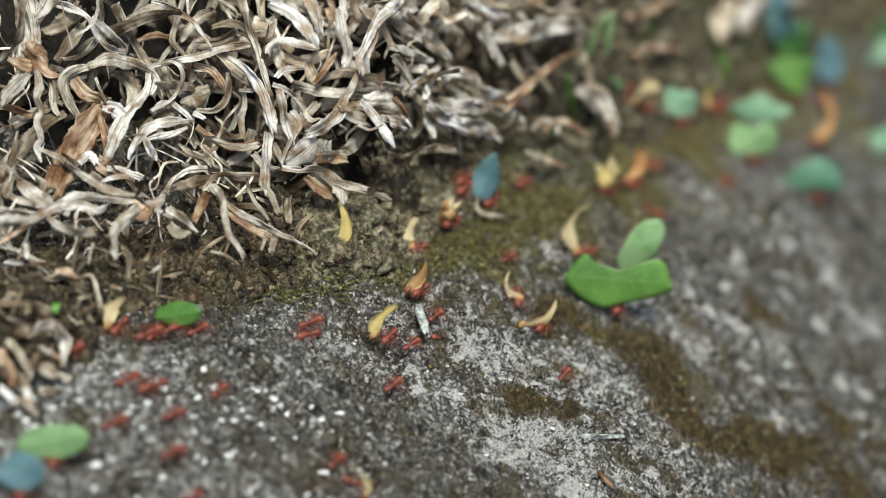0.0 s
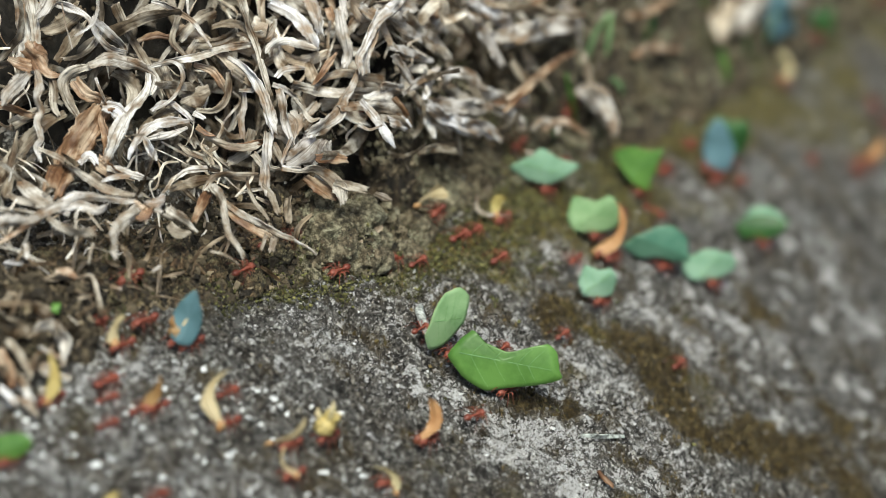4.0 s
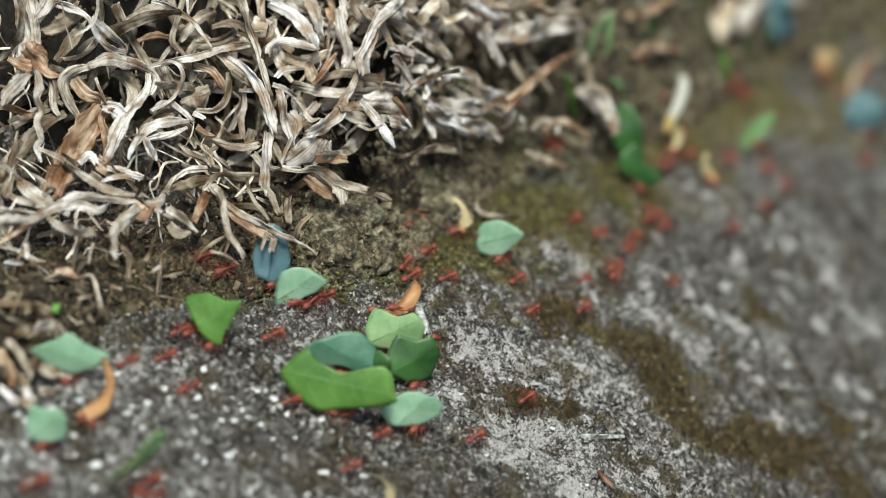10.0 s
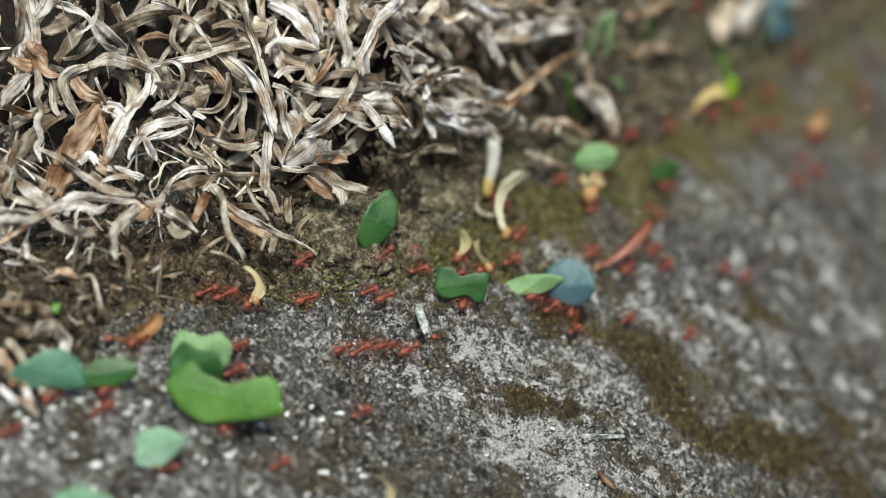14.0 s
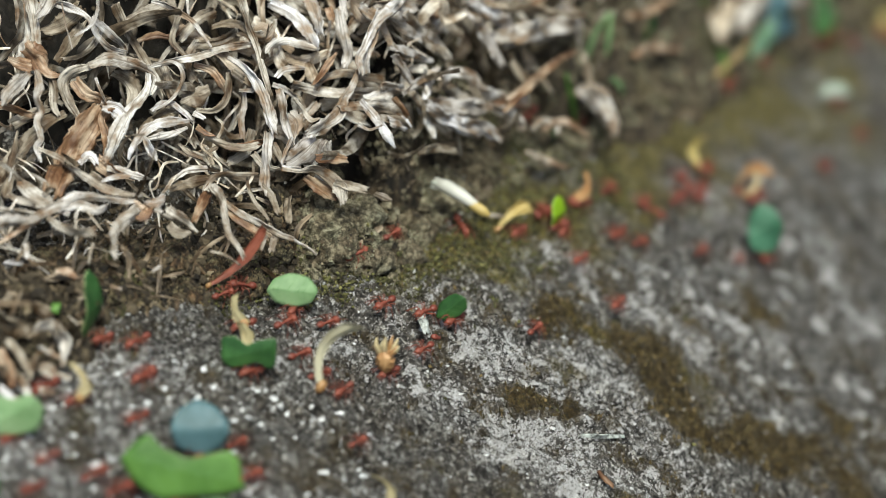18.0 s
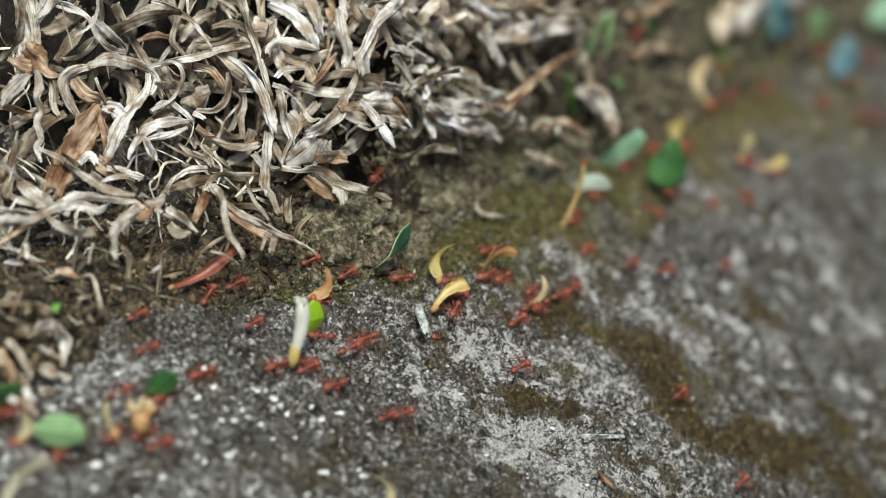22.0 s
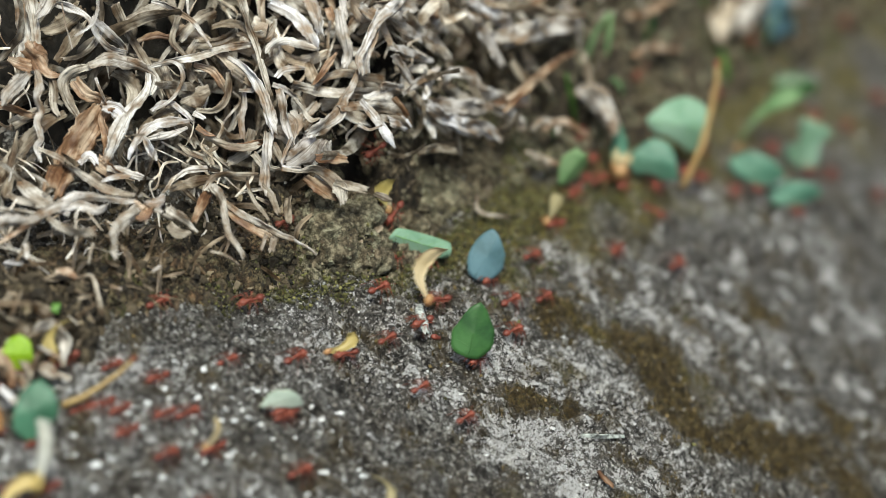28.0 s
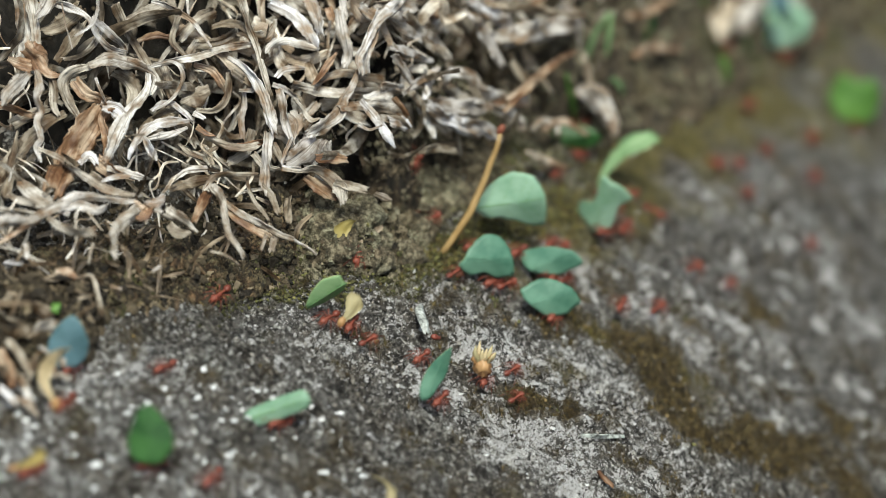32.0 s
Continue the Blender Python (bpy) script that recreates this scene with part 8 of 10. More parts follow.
carries("petal", CREAM, 1.8, 4.9, 3.8, 0, -25, [(0, 135.8, 226.4), (3.5, 114.1, 190.0), (4.5, 98.7, 161.7), (5.5, 84.1, 134.3), (6, 78.9, 116.6), (7, 84.6, 112.9), (8, 68.6, 91.4), (9, 53.5, 77.0), (10, 42.5, 57.9), (11, 31.9, 40.8), (12, 21.8, 25.5), (13, 12.2, 11.4), (14, 2.9, -1.4), (15, -6.1, -13.0), (16, -14.8, -23.7), (17, -23.2, -33.7), (18, -31.6, -42.6), (19, -39.8, -50.7), (20, -47.8, -58.3), (21, -55.6, -65.4), (22, -63.3, -72.0), (23, -70.8, -78.7), (24, -78.1, -85.0), (30, -93.6, -97.4), (32, -98.7, -101.3)],
        "cream narrow curled petal held by an ant", bend=0.8)
carries("petal", ORANGE, 2.1, 5.8, 4.4, 20, -25, [(0, 186.4, 288.0), (5.5, 145.7, 223.2), (11.5, 108.5, 158.9), (12.5, 93.5, 131.4), (13.5, 79.7, 106.2), (14.5, 67.2, 83.2), (15.5, 55.5, 62.6), (16.5, 44.6, 44.0), (17, 38.4, 36.4), (18, 24.2, 27.6), (19, 7.0, 9.1), (20, -2.2, -3.2), (21, -11.1, -14.4), (22, -19.7, -24.8), (23, -28.1, -34.5), (24, -36.4, -43.0), (25, -44.5, -50.9), (26, -52.5, -58.3), (27, -60.3, -65.1), (28, -67.9, -71.8), (29, -75.3, -78.3), (32, -83.2, -84.9)],
        "orange-brown narrow curled petal held by an ant", bend=0.8)
carries("petal", CREAM, 1.9, 5.3, 4.1, 20, -25, [(0, 205.2, 317.3), (2.5, 184.6, 285.2), (8.5, 140.8, 215.4), (14.5, 104.4, 151.6), (15.5, 89.8, 124.6), (16.5, 76.3, 100.0), (17, 77.7, 96.1), (18, 57.2, 57.6), (19, 46.3, 39.1), (20, 35.8, 22.7), (21, 25.8, 7.9), (22, 16.2, -5.8), (23, 7.0, -18.1), (24, -1.9, -29.4), (25, -10.5, -39.8), (26, -18.9, -49.6), (27, -27.1, -58.1), (28, -35.2, -66.1), (29, -43.1, -73.6), (30, -50.9, -80.5), (31, -58.4, -87.2), (32, -65.7, -93.7)],
        "cream narrow curled petal held by an ant", bend=0.8)
carries("petal", CREAM, 1.4, 5.4, 1.7, -40, -25, [(0, -13.8, -65.6), (1, -12.1, -65.7), (2, -7.7, -62.8), (3, -7.7, -61.9), (3.5, -8.2, -62.5), (5.5, -10.3, -65.6), (6, -11.3, -67.3), (7, -10.8, -65.8), (8, -10.1, -66.2), (32, -10.1, -66.2)],
        "cream narrow curled petal held by an ant", bend=0.8, ant_rows=[(0, -13.8, -65.6), (1, -12.1, -65.7), (2, -7.7, -62.8), (3, -7.7, -61.9), (3.5, -8.2, -62.5), (5.5, -10.3, -65.6), (6, -11.3, -67.3), (7, -10.8, -65.8), (8.5, -8.3, -61.0), (9.5, 0.1, -51.1), (10.5, 8.8, -40.5), (11.5, 17.9, -28.9), (12.5, 27.2, -16.1), (13.5, 37.0, -2.2), (14.5, 47.2, 13.1), (15.5, 57.9, 30.2), (16.5, 69.2, 49.3), (17.5, 81.4, 70.5), (18.5, 94.7, 93.9), (19.5, 109.1, 119.0), (25.5, 144.6, 178.4), (31.5, 187.3, 242.6), (32, 191.2, 248.5)])
carries("upright", TEAL, 3.4, 9.7, 6.2, 0, -25, [(0, 282.6, 447.9, 0, 0), (4.5, 237.8, 379.6, 0, 0), (10.5, 186.6, 301.6, 0, 0), (16.5, 143.1, 235.3, 0, 0), (22.5, 106.0, 171.8, 0, 0), (23.5, 91.0, 143.5, 0, 0), (24.5, 77.1, 117.8, 0, 0), (25.5, 64.6, 94.5, 0, 0), (26.5, 52.9, 73.6, 0, 0), (27.5, 41.9, 54.7, 0, 0), (28, 31.9, 42.1, 0, 0), (29, 21.9, 25.6, 10, 30), (30, 7.8, -7.6, -15, 10), (31, 8.0, -23.5, -12, 0), (32, -0.7, -39.3, 30, 0)],
        "dark green oval cut leaf piece held by an ant")
walks(0.83, [(0, -8.5, -40.4), (3, 24.5, 5.4), (6, 45.4, 51.4), (7, 65.5, 86.6), (8, 88.6, 128.9), (9, 115.4, 178.7), (15, 154.5, 244.4), (21, 200.6, 316.7), (27, 254.4, 397.9), (32, 305.3, 471.5)])
walks(0.73, [(0, 19.6, -21.3), (2, 47.9, 30.9), (3, 69.1, 66.9), (4, 93.6, 110.8), (5, 122.1, 161.8), (11, 161.2, 225.1), (17, 208.0, 297.4), (23, 264.2, 384.2), (29, 325.4, 467.8), (32, 351.2, 489.7)])
walks(0.71, [(0, -35.2, -53.1), (3, -12.1, -12.7), (7, 22.7, 13.2), (8, 34.9, 30.4), (10, 59.2, 56.6), (11, 78.5, 90.8), (12, 100.6, 130.9), (18, 135.4, 193.0), (24, 177.7, 259.0), (30, 228.1, 337.7), (32, 247.1, 367.3)])
walks(0.76, [(0, -17.0, -62.1), (3, -0.8, -35.0), (7, 39.1, 19.6), (11, 64.2, 64.9), (12, 85.0, 102.2), (13, 109.0, 145.5), (19, 145.6, 208.3), (25, 189.7, 277.2), (31, 242.5, 359.6), (32, 252.3, 374.9)])
walks(0.87, [(0, -21.8, -31.5), (2, 14.1, 0.4), (3, 31.1, 25.3), (4, 49.5, 54.7), (5, 69.7, 90.4), (6, 93.0, 133.1), (7, 119.9, 182.8), (13, 159.8, 248.3), (19, 206.6, 321.1), (25, 262.4, 407.1), (31, 320.3, 481.4), (32, 328.8, 488.7)])
walks(0.79, [(0, 37.2, 35.4)])
walks(0.83, [(0, -58.2, -50.7), (1, -43.5, -36.4), (3, -18.1, -15.7), (6, 5.8, -1.1), (9, 43.9, 33.0), (10, 64.0, 67.2), (11, 87.0, 108.6), (12, 113.9, 157.2), (18, 151.8, 220.6), (24, 197.2, 291.7), (30, 251.7, 377.0), (32, 272.3, 409.3)])
walks(0.79, [(0, -39.2, -40.1), (1, -25.1, -25.3), (2, -10.6, -9.7), (3, 4.6, 12.1), (4, 20.7, 35.6), (5, 38.1, 63.0), (6, 56.6, 93.3), (7, 77.8, 133.4), (8, 102.1, 179.1), (9, 128.9, 223.0), (15, 170.1, 286.5), (21, 218.5, 361.1), (27, 276.2, 450.0), (32, 323.8, 507.9)])
walks(0.77, [(0, -5.6, -28.9), (1, 8.1, -11.4), (2, 22.6, 8.8), (3, 38.0, 31.9), (4, 54.6, 59.3), (5, 72.7, 91.4), (6, 93.4, 129.2), (7, 116.8, 172.1), (13, 155.8, 236.7), (19, 202.4, 310.6), (25, 257.8, 396.8), (31, 316.3, 474.3), (32, 324.8, 481.5)])
walks(0.71, [(0, 10.7, 3.1), (1, 28.7, 29.5), (2, 48.4, 61.1), (3, 70.1, 99.8), (4, 95.5, 146.8), (5, 124.9, 201.9), (11, 165.9, 266.7), (17, 213.5, 339.3), (23, 269.7, 424.7), (29, 326.6, 493.6), (32, 353.7, 519.4)])
walks(0.83, [(0, -41.4, -69.4), (1, -28.9, -57.3), (2, -18.9, -54.5), (6, 33.3, -7.4), (7, 49.3, 16.3), (8, 66.5, 44.5), (9, 85.5, 77.8), (10, 107.3, 115.9), (16, 142.4, 175.6), (22, 184.7, 239.3), (28, 235.1, 314.9), (32, 274.3, 373.8)])
walks(0.85, [(0, -50.5, -65.4), (1, -36.5, -52.2), (2, -22.0, -37.1), (3, -7.0, -19.1), (4, 8.9, 1.5), (5, 25.8, 25.9), (6, 44.0, 54.7), (7, 64.0, 89.7), (8, 86.8, 131.6), (9, 113.3, 181.2), (15, 151.6, 243.9), (21, 197.1, 315.0), (27, 250.2, 395.7), (32, 301.8, 472.9)])
walks(0.82, [(0, -49.2, -55.0), (1, -36.4, -42.7), (2, -23.2, -28.7), (3, -9.6, -12.3), (4, 4.7, 6.2), (5, 19.7, 27.9), (6, 35.9, 52.7), (7, 53.1, 82.5), (8, 72.3, 117.5), (9, 94.3, 158.8), (10, 118.6, 202.7), (16, 157.8, 263.2), (22, 203.9, 333.9), (28, 258.6, 417.7), (32, 300.8, 481.8)])
walks(0.72, [(0, -38.2, -77.9), (1, -24.6, -64.7), (2, -10.6, -49.4), (3, 4.0, -31.7), (4, 19.5, -11.3), (5, 36.1, 12.6), (6, 54.0, 40.9), (7, 73.7, 75.0), (8, 96.3, 115.5), (9, 122.2, 161.7), (15, 161.4, 224.5), (21, 208.1, 296.6), (27, 264.3, 383.4), (32, 317.3, 460.3)])
walks(0.84, [(0, -53.1, -85.6), (1, -39.7, -73.5), (2, -25.8, -60.0), (3, -11.4, -44.1), (4, 3.7, -25.7), (5, 19.7, -4.3), (6, 36.8, 20.7), (7, 55.3, 50.7), (8, 75.8, 86.8), (9, 99.6, 129.7), (15, 134.4, 191.2), (21, 176.5, 256.9), (27, 226.6, 335.1), (32, 276.3, 412.7)])
walks(0.76, [(0, -26.8, -85.3), (1, -11.4, -69.9), (2, 4.5, -51.3), (3, 21.5, -29.8), (4, 39.8, -4.1), (5, 59.8, 26.8), (6, 82.1, 64.8), (7, 108.1, 110.1), (13, 143.0, 169.0), (19, 185.1, 231.7), (25, 235.1, 306.2), (31, 295.5, 396.0), (32, 306.8, 412.8)])
walks(0.81, [(0, -79.4, -81.6), (2, -74.1, -77.1), (3, -63.0, -67.2), (7, -28.1, -31.5), (11, 12.7, 6.3), (12, 27.1, 27.4), (13, 42.6, 51.6), (14, 59.1, 80.3), (15, 77.4, 113.9), (16, 98.4, 152.7), (17, 122.0, 196.8), (23, 162.3, 261.4), (29, 209.2, 333.1), (32, 235.7, 373.4)])
walks(0.81, [(0, -84.1, -83.5), (2, -78.8, -79.1), (3, -66.0, -67.9), (4, -52.5, -56.1), (5, -38.6, -42.9), (6, -24.2, -27.7), (7, -15.3, -12.2), (10, 33.2, 25.0), (11, 51.5, 54.5), (12, 71.7, 90.2), (13, 95.0, 132.8), (14, 121.8, 182.0), (20, 161.9, 247.2), (26, 209.8, 323.1), (32, 266.1, 409.8)])
walks(0.71, [(0, -63.2, -97.0), (3, -55.4, -89.8), (4, -43.2, -79.2), (5, -30.6, -67.3), (6, -17.6, -54.0), (9, 15.0, -2.7), (12, 46.9, 31.6), (13, 64.6, 61.4), (14, 84.3, 96.7), (15, 107.0, 137.4), (21, 142.9, 199.7), (27, 186.4, 267.1), (32, 228.9, 333.1)])
walks(0.70, [(0, -48.4, -95.7), (4, -37.4, -85.8), (5, -22.7, -71.6), (6, -7.5, -55.1), (10, 40.0, 18.0), (11, 60.0, 50.4), (12, 82.4, 90.1), (13, 108.7, 137.1), (19, 144.9, 198.8), (25, 188.6, 266.2), (31, 240.7, 346.6), (32, 250.4, 361.5)])
walks(0.79, [(0, -68.6, -101.5), (4, -58.1, -92.3), (5, -45.8, -81.4), (6, -33.0, -69.5), (7, -19.8, -56.2), (8, -6.2, -40.4), (9, 8.2, -22.5), (10, 23.3, -1.8), (11, 39.6, 22.2), (12, 57.1, 50.7), (13, 76.4, 84.7), (14, 98.6, 124.6), (20, 133.0, 185.5), (26, 174.7, 250.3), (32, 224.3, 327.4)])
walks(0.83, [(0, -84.2, -98.7), (4, -73.9, -90.2), (5, -63.0, -80.6), (6, -51.7, -70.7), (7, -40.0, -59.9), (11, -13.0, -12.1), (12, 0.3, 5.3), (13, 14.2, 24.8), (14, 29.0, 47.2), (15, 44.7, 72.7), (16, 61.6, 101.7), (17, 80.7, 137.2), (18, 102.5, 179.0), (19, 125.9, 217.7), (25, 166.6, 280.3), (31, 214.3, 353.8), (32, 223.1, 367.3)])
walks(0.78, [(0, -84.2, -88.1), (2, -79.0, -83.8), (3, -65.8, -72.3), (4, -52.0, -60.2), (5, -37.7, -46.7), (6, -22.8, -31.0), (7, -7.4, -12.4), (8, 9.3, 4.1), (9, 26.5, 29.2), (10, 45.2, 59.0), (11, 65.7, 95.3), (12, 89.4, 139.0), (13, 116.8, 190.5), (19, 156.1, 254.3), (25, 201.7, 323.8), (31, 255.8, 406.0), (32, 265.8, 421.2)])
walks(0.82, [(0, -76.1, -103.3), (5, -63.2, -92.2), (6, -50.4, -80.9), (7, -37.1, -68.8), (8, -23.3, -55.1), (12, 6.9, 10.9), (13, 23.3, 35.0), (14, 41.1, 63.2), (15, 60.4, 97.4), (16, 82.3, 138.0), (17, 107.4, 184.6), (23, 144.2, 243.4), (29, 187.9, 310.5), (32, 212.6, 348.4)])
walks(0.76, [(0, -85.8, -103.6), (4, -75.5, -95.4), (5, -62.0, -83.5), (6, -47.7, -71.0), (7, -32.9, -56.9), (8, -17.5, -40.6), (10, -7.0, -8.6), (11, 10.1, 14.3), (12, 28.4, 41.5), (13, 48.3, 74.4), (14, 70.4, 114.5), (15, 96.3, 163.3), (16, 125.6, 214.1), (22, 166.2, 276.3), (28, 213.8, 349.3), (32, 250.4, 405.4)])
walks(0.71, [(0, -88.8, -107.5), (5, -76.0, -97.4), (6, -64.9, -87.8), (7, -53.4, -77.6), (8, -41.4, -66.8), (12, -5.4, -34.7), (14, 21.6, -8.5), (18, 52.9, 35.3), (19, 70.5, 65.2), (20, 90.2, 100.5), (21, 112.7, 140.5), (27, 149.5, 202.5), (32, 185.9, 258.5)])
walks(0.72, [(0, -78.4, -89.3), (2, -73.1, -84.8), (3, -62.6, -75.4), (4, -51.5, -65.8), (5, -40.2, -55.3), (6, -28.5, -43.6), (7, -16.5, -30.2), (8, -4.1, -15.0), (9, 8.9, 2.0), (10, 22.5, 21.7), (11, 37.1, 43.9), (12, 52.6, 70.0), (13, 69.5, 100.4), (14, 88.5, 135.6), (15, 110.0, 175.9), (21, 147.6, 238.4), (27, 192.5, 308.5), (32, 235.4, 373.7)])
walks(0.91, [(0, -86.9, -91.3), (5, -73.8, -80.5), (6, -61.2, -69.4), (7, -48.1, -57.8), (8, -34.5, -44.7), (9, -20.5, -29.6), (10, -5.9, -11.9), (11, 9.4, 8.4), (12, 25.7, 32.3), (13, 43.2, 60.2), (14, 62.3, 93.9), (15, 84.0, 134.0), (16, 109.1, 181.4), (22, 146.4, 242.6), (28, 190.5, 309.9), (32, 224.1, 361.3)])
walks(0.76, [(0, -86.0, -100.2), (6, -70.4, -87.3), (7, -56.4, -74.9), (8, -41.6, -61.6), (9, -26.2, -46.4), (12, 4.2, -31.5), (14, 31.2, 1.3), (15, 50.7, 31.1), (16, 72.2, 67.6), (17, 97.1, 112.1), (23, 130.8, 171.7), (29, 171.5, 235.0), (32, 194.7, 270.5)])
walks(0.85, [(0, -79.0, -106.3), (6, -63.5, -93.1), (7, -52.0, -82.9), (8, -39.9, -72.1), (9, -27.5, -60.0), (11, -4.9, -38.5), (12, 8.8, -21.4), (13, 23.3, -1.5), (14, 38.7, 21.2), (15, 55.3, 48.0), (16, 73.4, 79.7), (17, 94.1, 116.8), (18, 117.5, 158.9), (24, 155.9, 221.9), (30, 201.9, 293.4), (32, 219.1, 320.2)])
walks(0.77, [(0, -53.5, -101.4), (1, -50.8, -99.0), (7, -34.3, -84.2), (8, -19.2, -69.4), (9, -3.5, -51.8), (10, 13.1, -31.3), (11, 30.9, -6.9), (12, 50.2, 22.0), (13, 71.5, 57.6), (14, 96.0, 100.9), (20, 129.1, 158.8), (26, 169.1, 220.5), (32, 216.6, 292.4)])
walks(0.73, [(0, -66.8, -106.7), (1, -64.3, -104.5), (7, -48.4, -90.4), (8, -36.1, -79.2), (9, -23.3, -66.8), (10, -10.1, -52.5), (11, 3.6, -36.0), (12, 18.0, -17.2), (13, 33.4, 4.6), (14, 49.9, 29.9), (15, 67.9, 60.2), (16, 88.0, 96.0), (17, 111.1, 137.0), (23, 147.7, 198.2), (29, 191.6, 265.6), (32, 216.6, 304.0)])
walks(0.78, [(0, -65.1, -109.5), (2, -60.0, -105.0), (8, -44.0, -90.7), (9, -29.7, -77.5), (10, -14.8, -62.4), (11, 0.6, -44.3), (12, 17.0, -23.5), (13, 34.6, 1.2), (14, 53.7, 30.6), (15, 74.8, 66.6), (16, 99.2, 109.9), (22, 133.0, 169.3), (28, 174.0, 231.8), (32, 205.4, 279.6)])
walks(0.78, [(0, -102.6, -93.3), (1, -100.1, -91.3), (7, -84.5, -78.9), (8, -70.9, -67.3), (9, -56.6, -54.9), (10, -41.8, -41.1), (11, -26.5, -25.2), (14, -4.6, -9.5), (18, 34.2, 24.2), (19, 53.8, 55.9), (20, 75.6, 94.6), (21, 101.1, 141.2), (27, 136.5, 204.1), (32, 171.7, 259.7)])
walks(0.85, [(0, -92.1, -116.7), (2, -87.1, -113.0), (8, -71.8, -100.8), (9, -58.6, -89.1), (10, -44.6, -76.7), (11, -30.0, -62.9), (12, -14.8, -46.8), (13, 0.9, -27.7), (14, 17.7, -5.6), (15, 35.7, 20.7), (16, 55.3, 52.4), (17, 77.1, 90.9), (18, 102.7, 137.1), (24, 138.2, 199.0), (30, 181.1, 266.1), (32, 197.1, 291.2)])
walks(0.91, [(0, -95.1, -109.3), (3, -87.5, -103.5), (9, -72.0, -90.9), (10, -61.2, -81.3), (11, -49.9, -71.5), (12, -38.3, -60.7), (13, -26.2, -48.7), (14, -13.9, -34.8), (15, -1.1, -19.1), (16, 12.3, -1.4), (17, 26.5, 19.1), (18, 41.7, 42.4), (19, 57.9, 70.0), (20, 75.7, 102.2), (21, 96.1, 139.6), (22, 119.0, 181.9), (28, 158.7, 247.1), (32, 189.2, 295.1)])
walks(0.76, [(0, -93.1, -90.5), (2, -87.9, -86.5), (8, -72.0, -73.2), (9, -58.2, -61.1), (10, -43.8, -47.9), (11, -28.8, -32.9), (12, -13.4, -14.8), (13, 2.8, 6.0), (14, 20.0, 30.7), (15, 38.7, 59.9), (16, 59.0, 95.3), (17, 82.1, 138.2), (18, 109.0, 188.1), (24, 146.0, 246.7), (30, 190.1, 314.3), (32, 206.4, 339.5)])
walks(0.86, [(0, -109.3, -109.6), (6, -94.2, -98.0), (12, -78.7, -85.7), (13, -66.0, -74.6), (14, -52.7, -63.0), (18, -14.9, -11.6), (22, 38.6, 19.9), (23, 57.1, 49.9), (24, 77.6, 86.0), (25, 101.4, 128.9), (31, 136.3, 190.4), (32, 142.9, 200.6)])
walks(0.80, [(0, -85.4, -119.1), (6, -70.3, -106.9), (12, -54.7, -93.1), (13, -40.4, -80.5), (14, -25.5, -66.3), (18, 14.8, -13.0), (21, 29.3, 16.6), (22, 48.8, 47.2), (23, 70.4, 84.7), (24, 95.4, 130.3), (25, 124.5, 183.5), (31, 165.0, 248.6), (32, 172.5, 260.4)])
walks(0.77, [(0, -104.5, -87.3), (5, -91.5, -77.0), (11, -75.5, -63.7), (12, -63.6, -53.3), (13, -51.2, -42.2), (14, -38.5, -30.3), (17, -22.6, -19.2), (18, -9.1, -5.3), (19, 5.1, 15.9), (20, 20.0, 37.6), (21, 35.9, 61.8), (22, 52.8, 90.4), (23, 71.6, 124.7), (24, 93.4, 166.3), (25, 116.6, 206.1), (31, 155.7, 266.7), (32, 162.9, 277.8)])
walks(0.87, [(0, -115.6, -112.8), (1, -113.2, -111.0), (7, -98.2, -99.4), (13, -82.8, -87.3), (14, -71.2, -77.5), (15, -59.2, -67.0), (16, -46.8, -55.8), (17, -33.9, -43.3), (20, -16.1, -21.2), (24, 23.7, -1.9), (25, 35.0, 7.9), (26, 51.6, 33.6), (27, 69.6, 64.2), (28, 89.9, 100.4), (29, 113.1, 141.7), (32, 130.6, 172.8)])
walks(0.77, [(0, -114.1, -96.6), (3, -106.6, -90.7), (9, -91.0, -78.4), (15, -75.0, -65.1), (16, -60.4, -52.3), (17, -45.2, -38.3), (21, -26.2, -22.2), (24, -6.1, -3.4), (25, 7.8, 4.6), (26, 26.1, 31.3), (27, 46.0, 63.2), (28, 68.0, 102.5), (29, 93.7, 150.3), (30, 123.2, 204.0), (32, 136.3, 226.1)])
walks(0.83, [(0, -108.7, -112.6), (2, -103.7, -108.8), (8, -88.6, -97.1), (14, -72.9, -84.4), (15, -61.1, -73.8), (16, -48.6, -62.9), (17, -35.7, -50.6), (21, 6.7, -15.9), (25, 44.2, 39.7), (26, 62.0, 70.1), (27, 81.9, 106.2), (28, 104.9, 148.1), (32, 128.1, 190.6)])
walks(0.84, [(0, -104.5, -109.1), (4, -94.5, -101.4), (10, -79.0, -89.2), (11, -68.1, -79.9), (12, -56.9, -70.0), (13, -45.2, -59.5), (14, -33.2, -47.8), (15, -20.8, -34.6), (16, -8.0, -19.3), (17, 5.4, -2.1), (18, 19.4, 17.7), (19, 34.4, 40.3), (20, 50.3, 66.9), (21, 67.8, 98.0), (22, 87.4, 134.3), (23, 109.8, 176.2), (29, 147.2, 238.3), (32, 169.0, 273.4)])
walks(0.78, [(0, -88.6, -117.7), (4, -78.5, -109.9), (10, -63.1, -96.9), (11, -51.4, -86.5), (12, -39.2, -75.5), (13, -26.5, -63.2), (14, -13.5, -49.2), (15, 0.1, -33.0), (16, 14.4, -14.7), (17, 29.5, 6.8), (18, 45.7, 31.4), (19, 63.2, 60.9), (20, 82.7, 95.8), (21, 105.2, 136.1), (27, 140.9, 198.1), (32, 176.4, 253.1)])
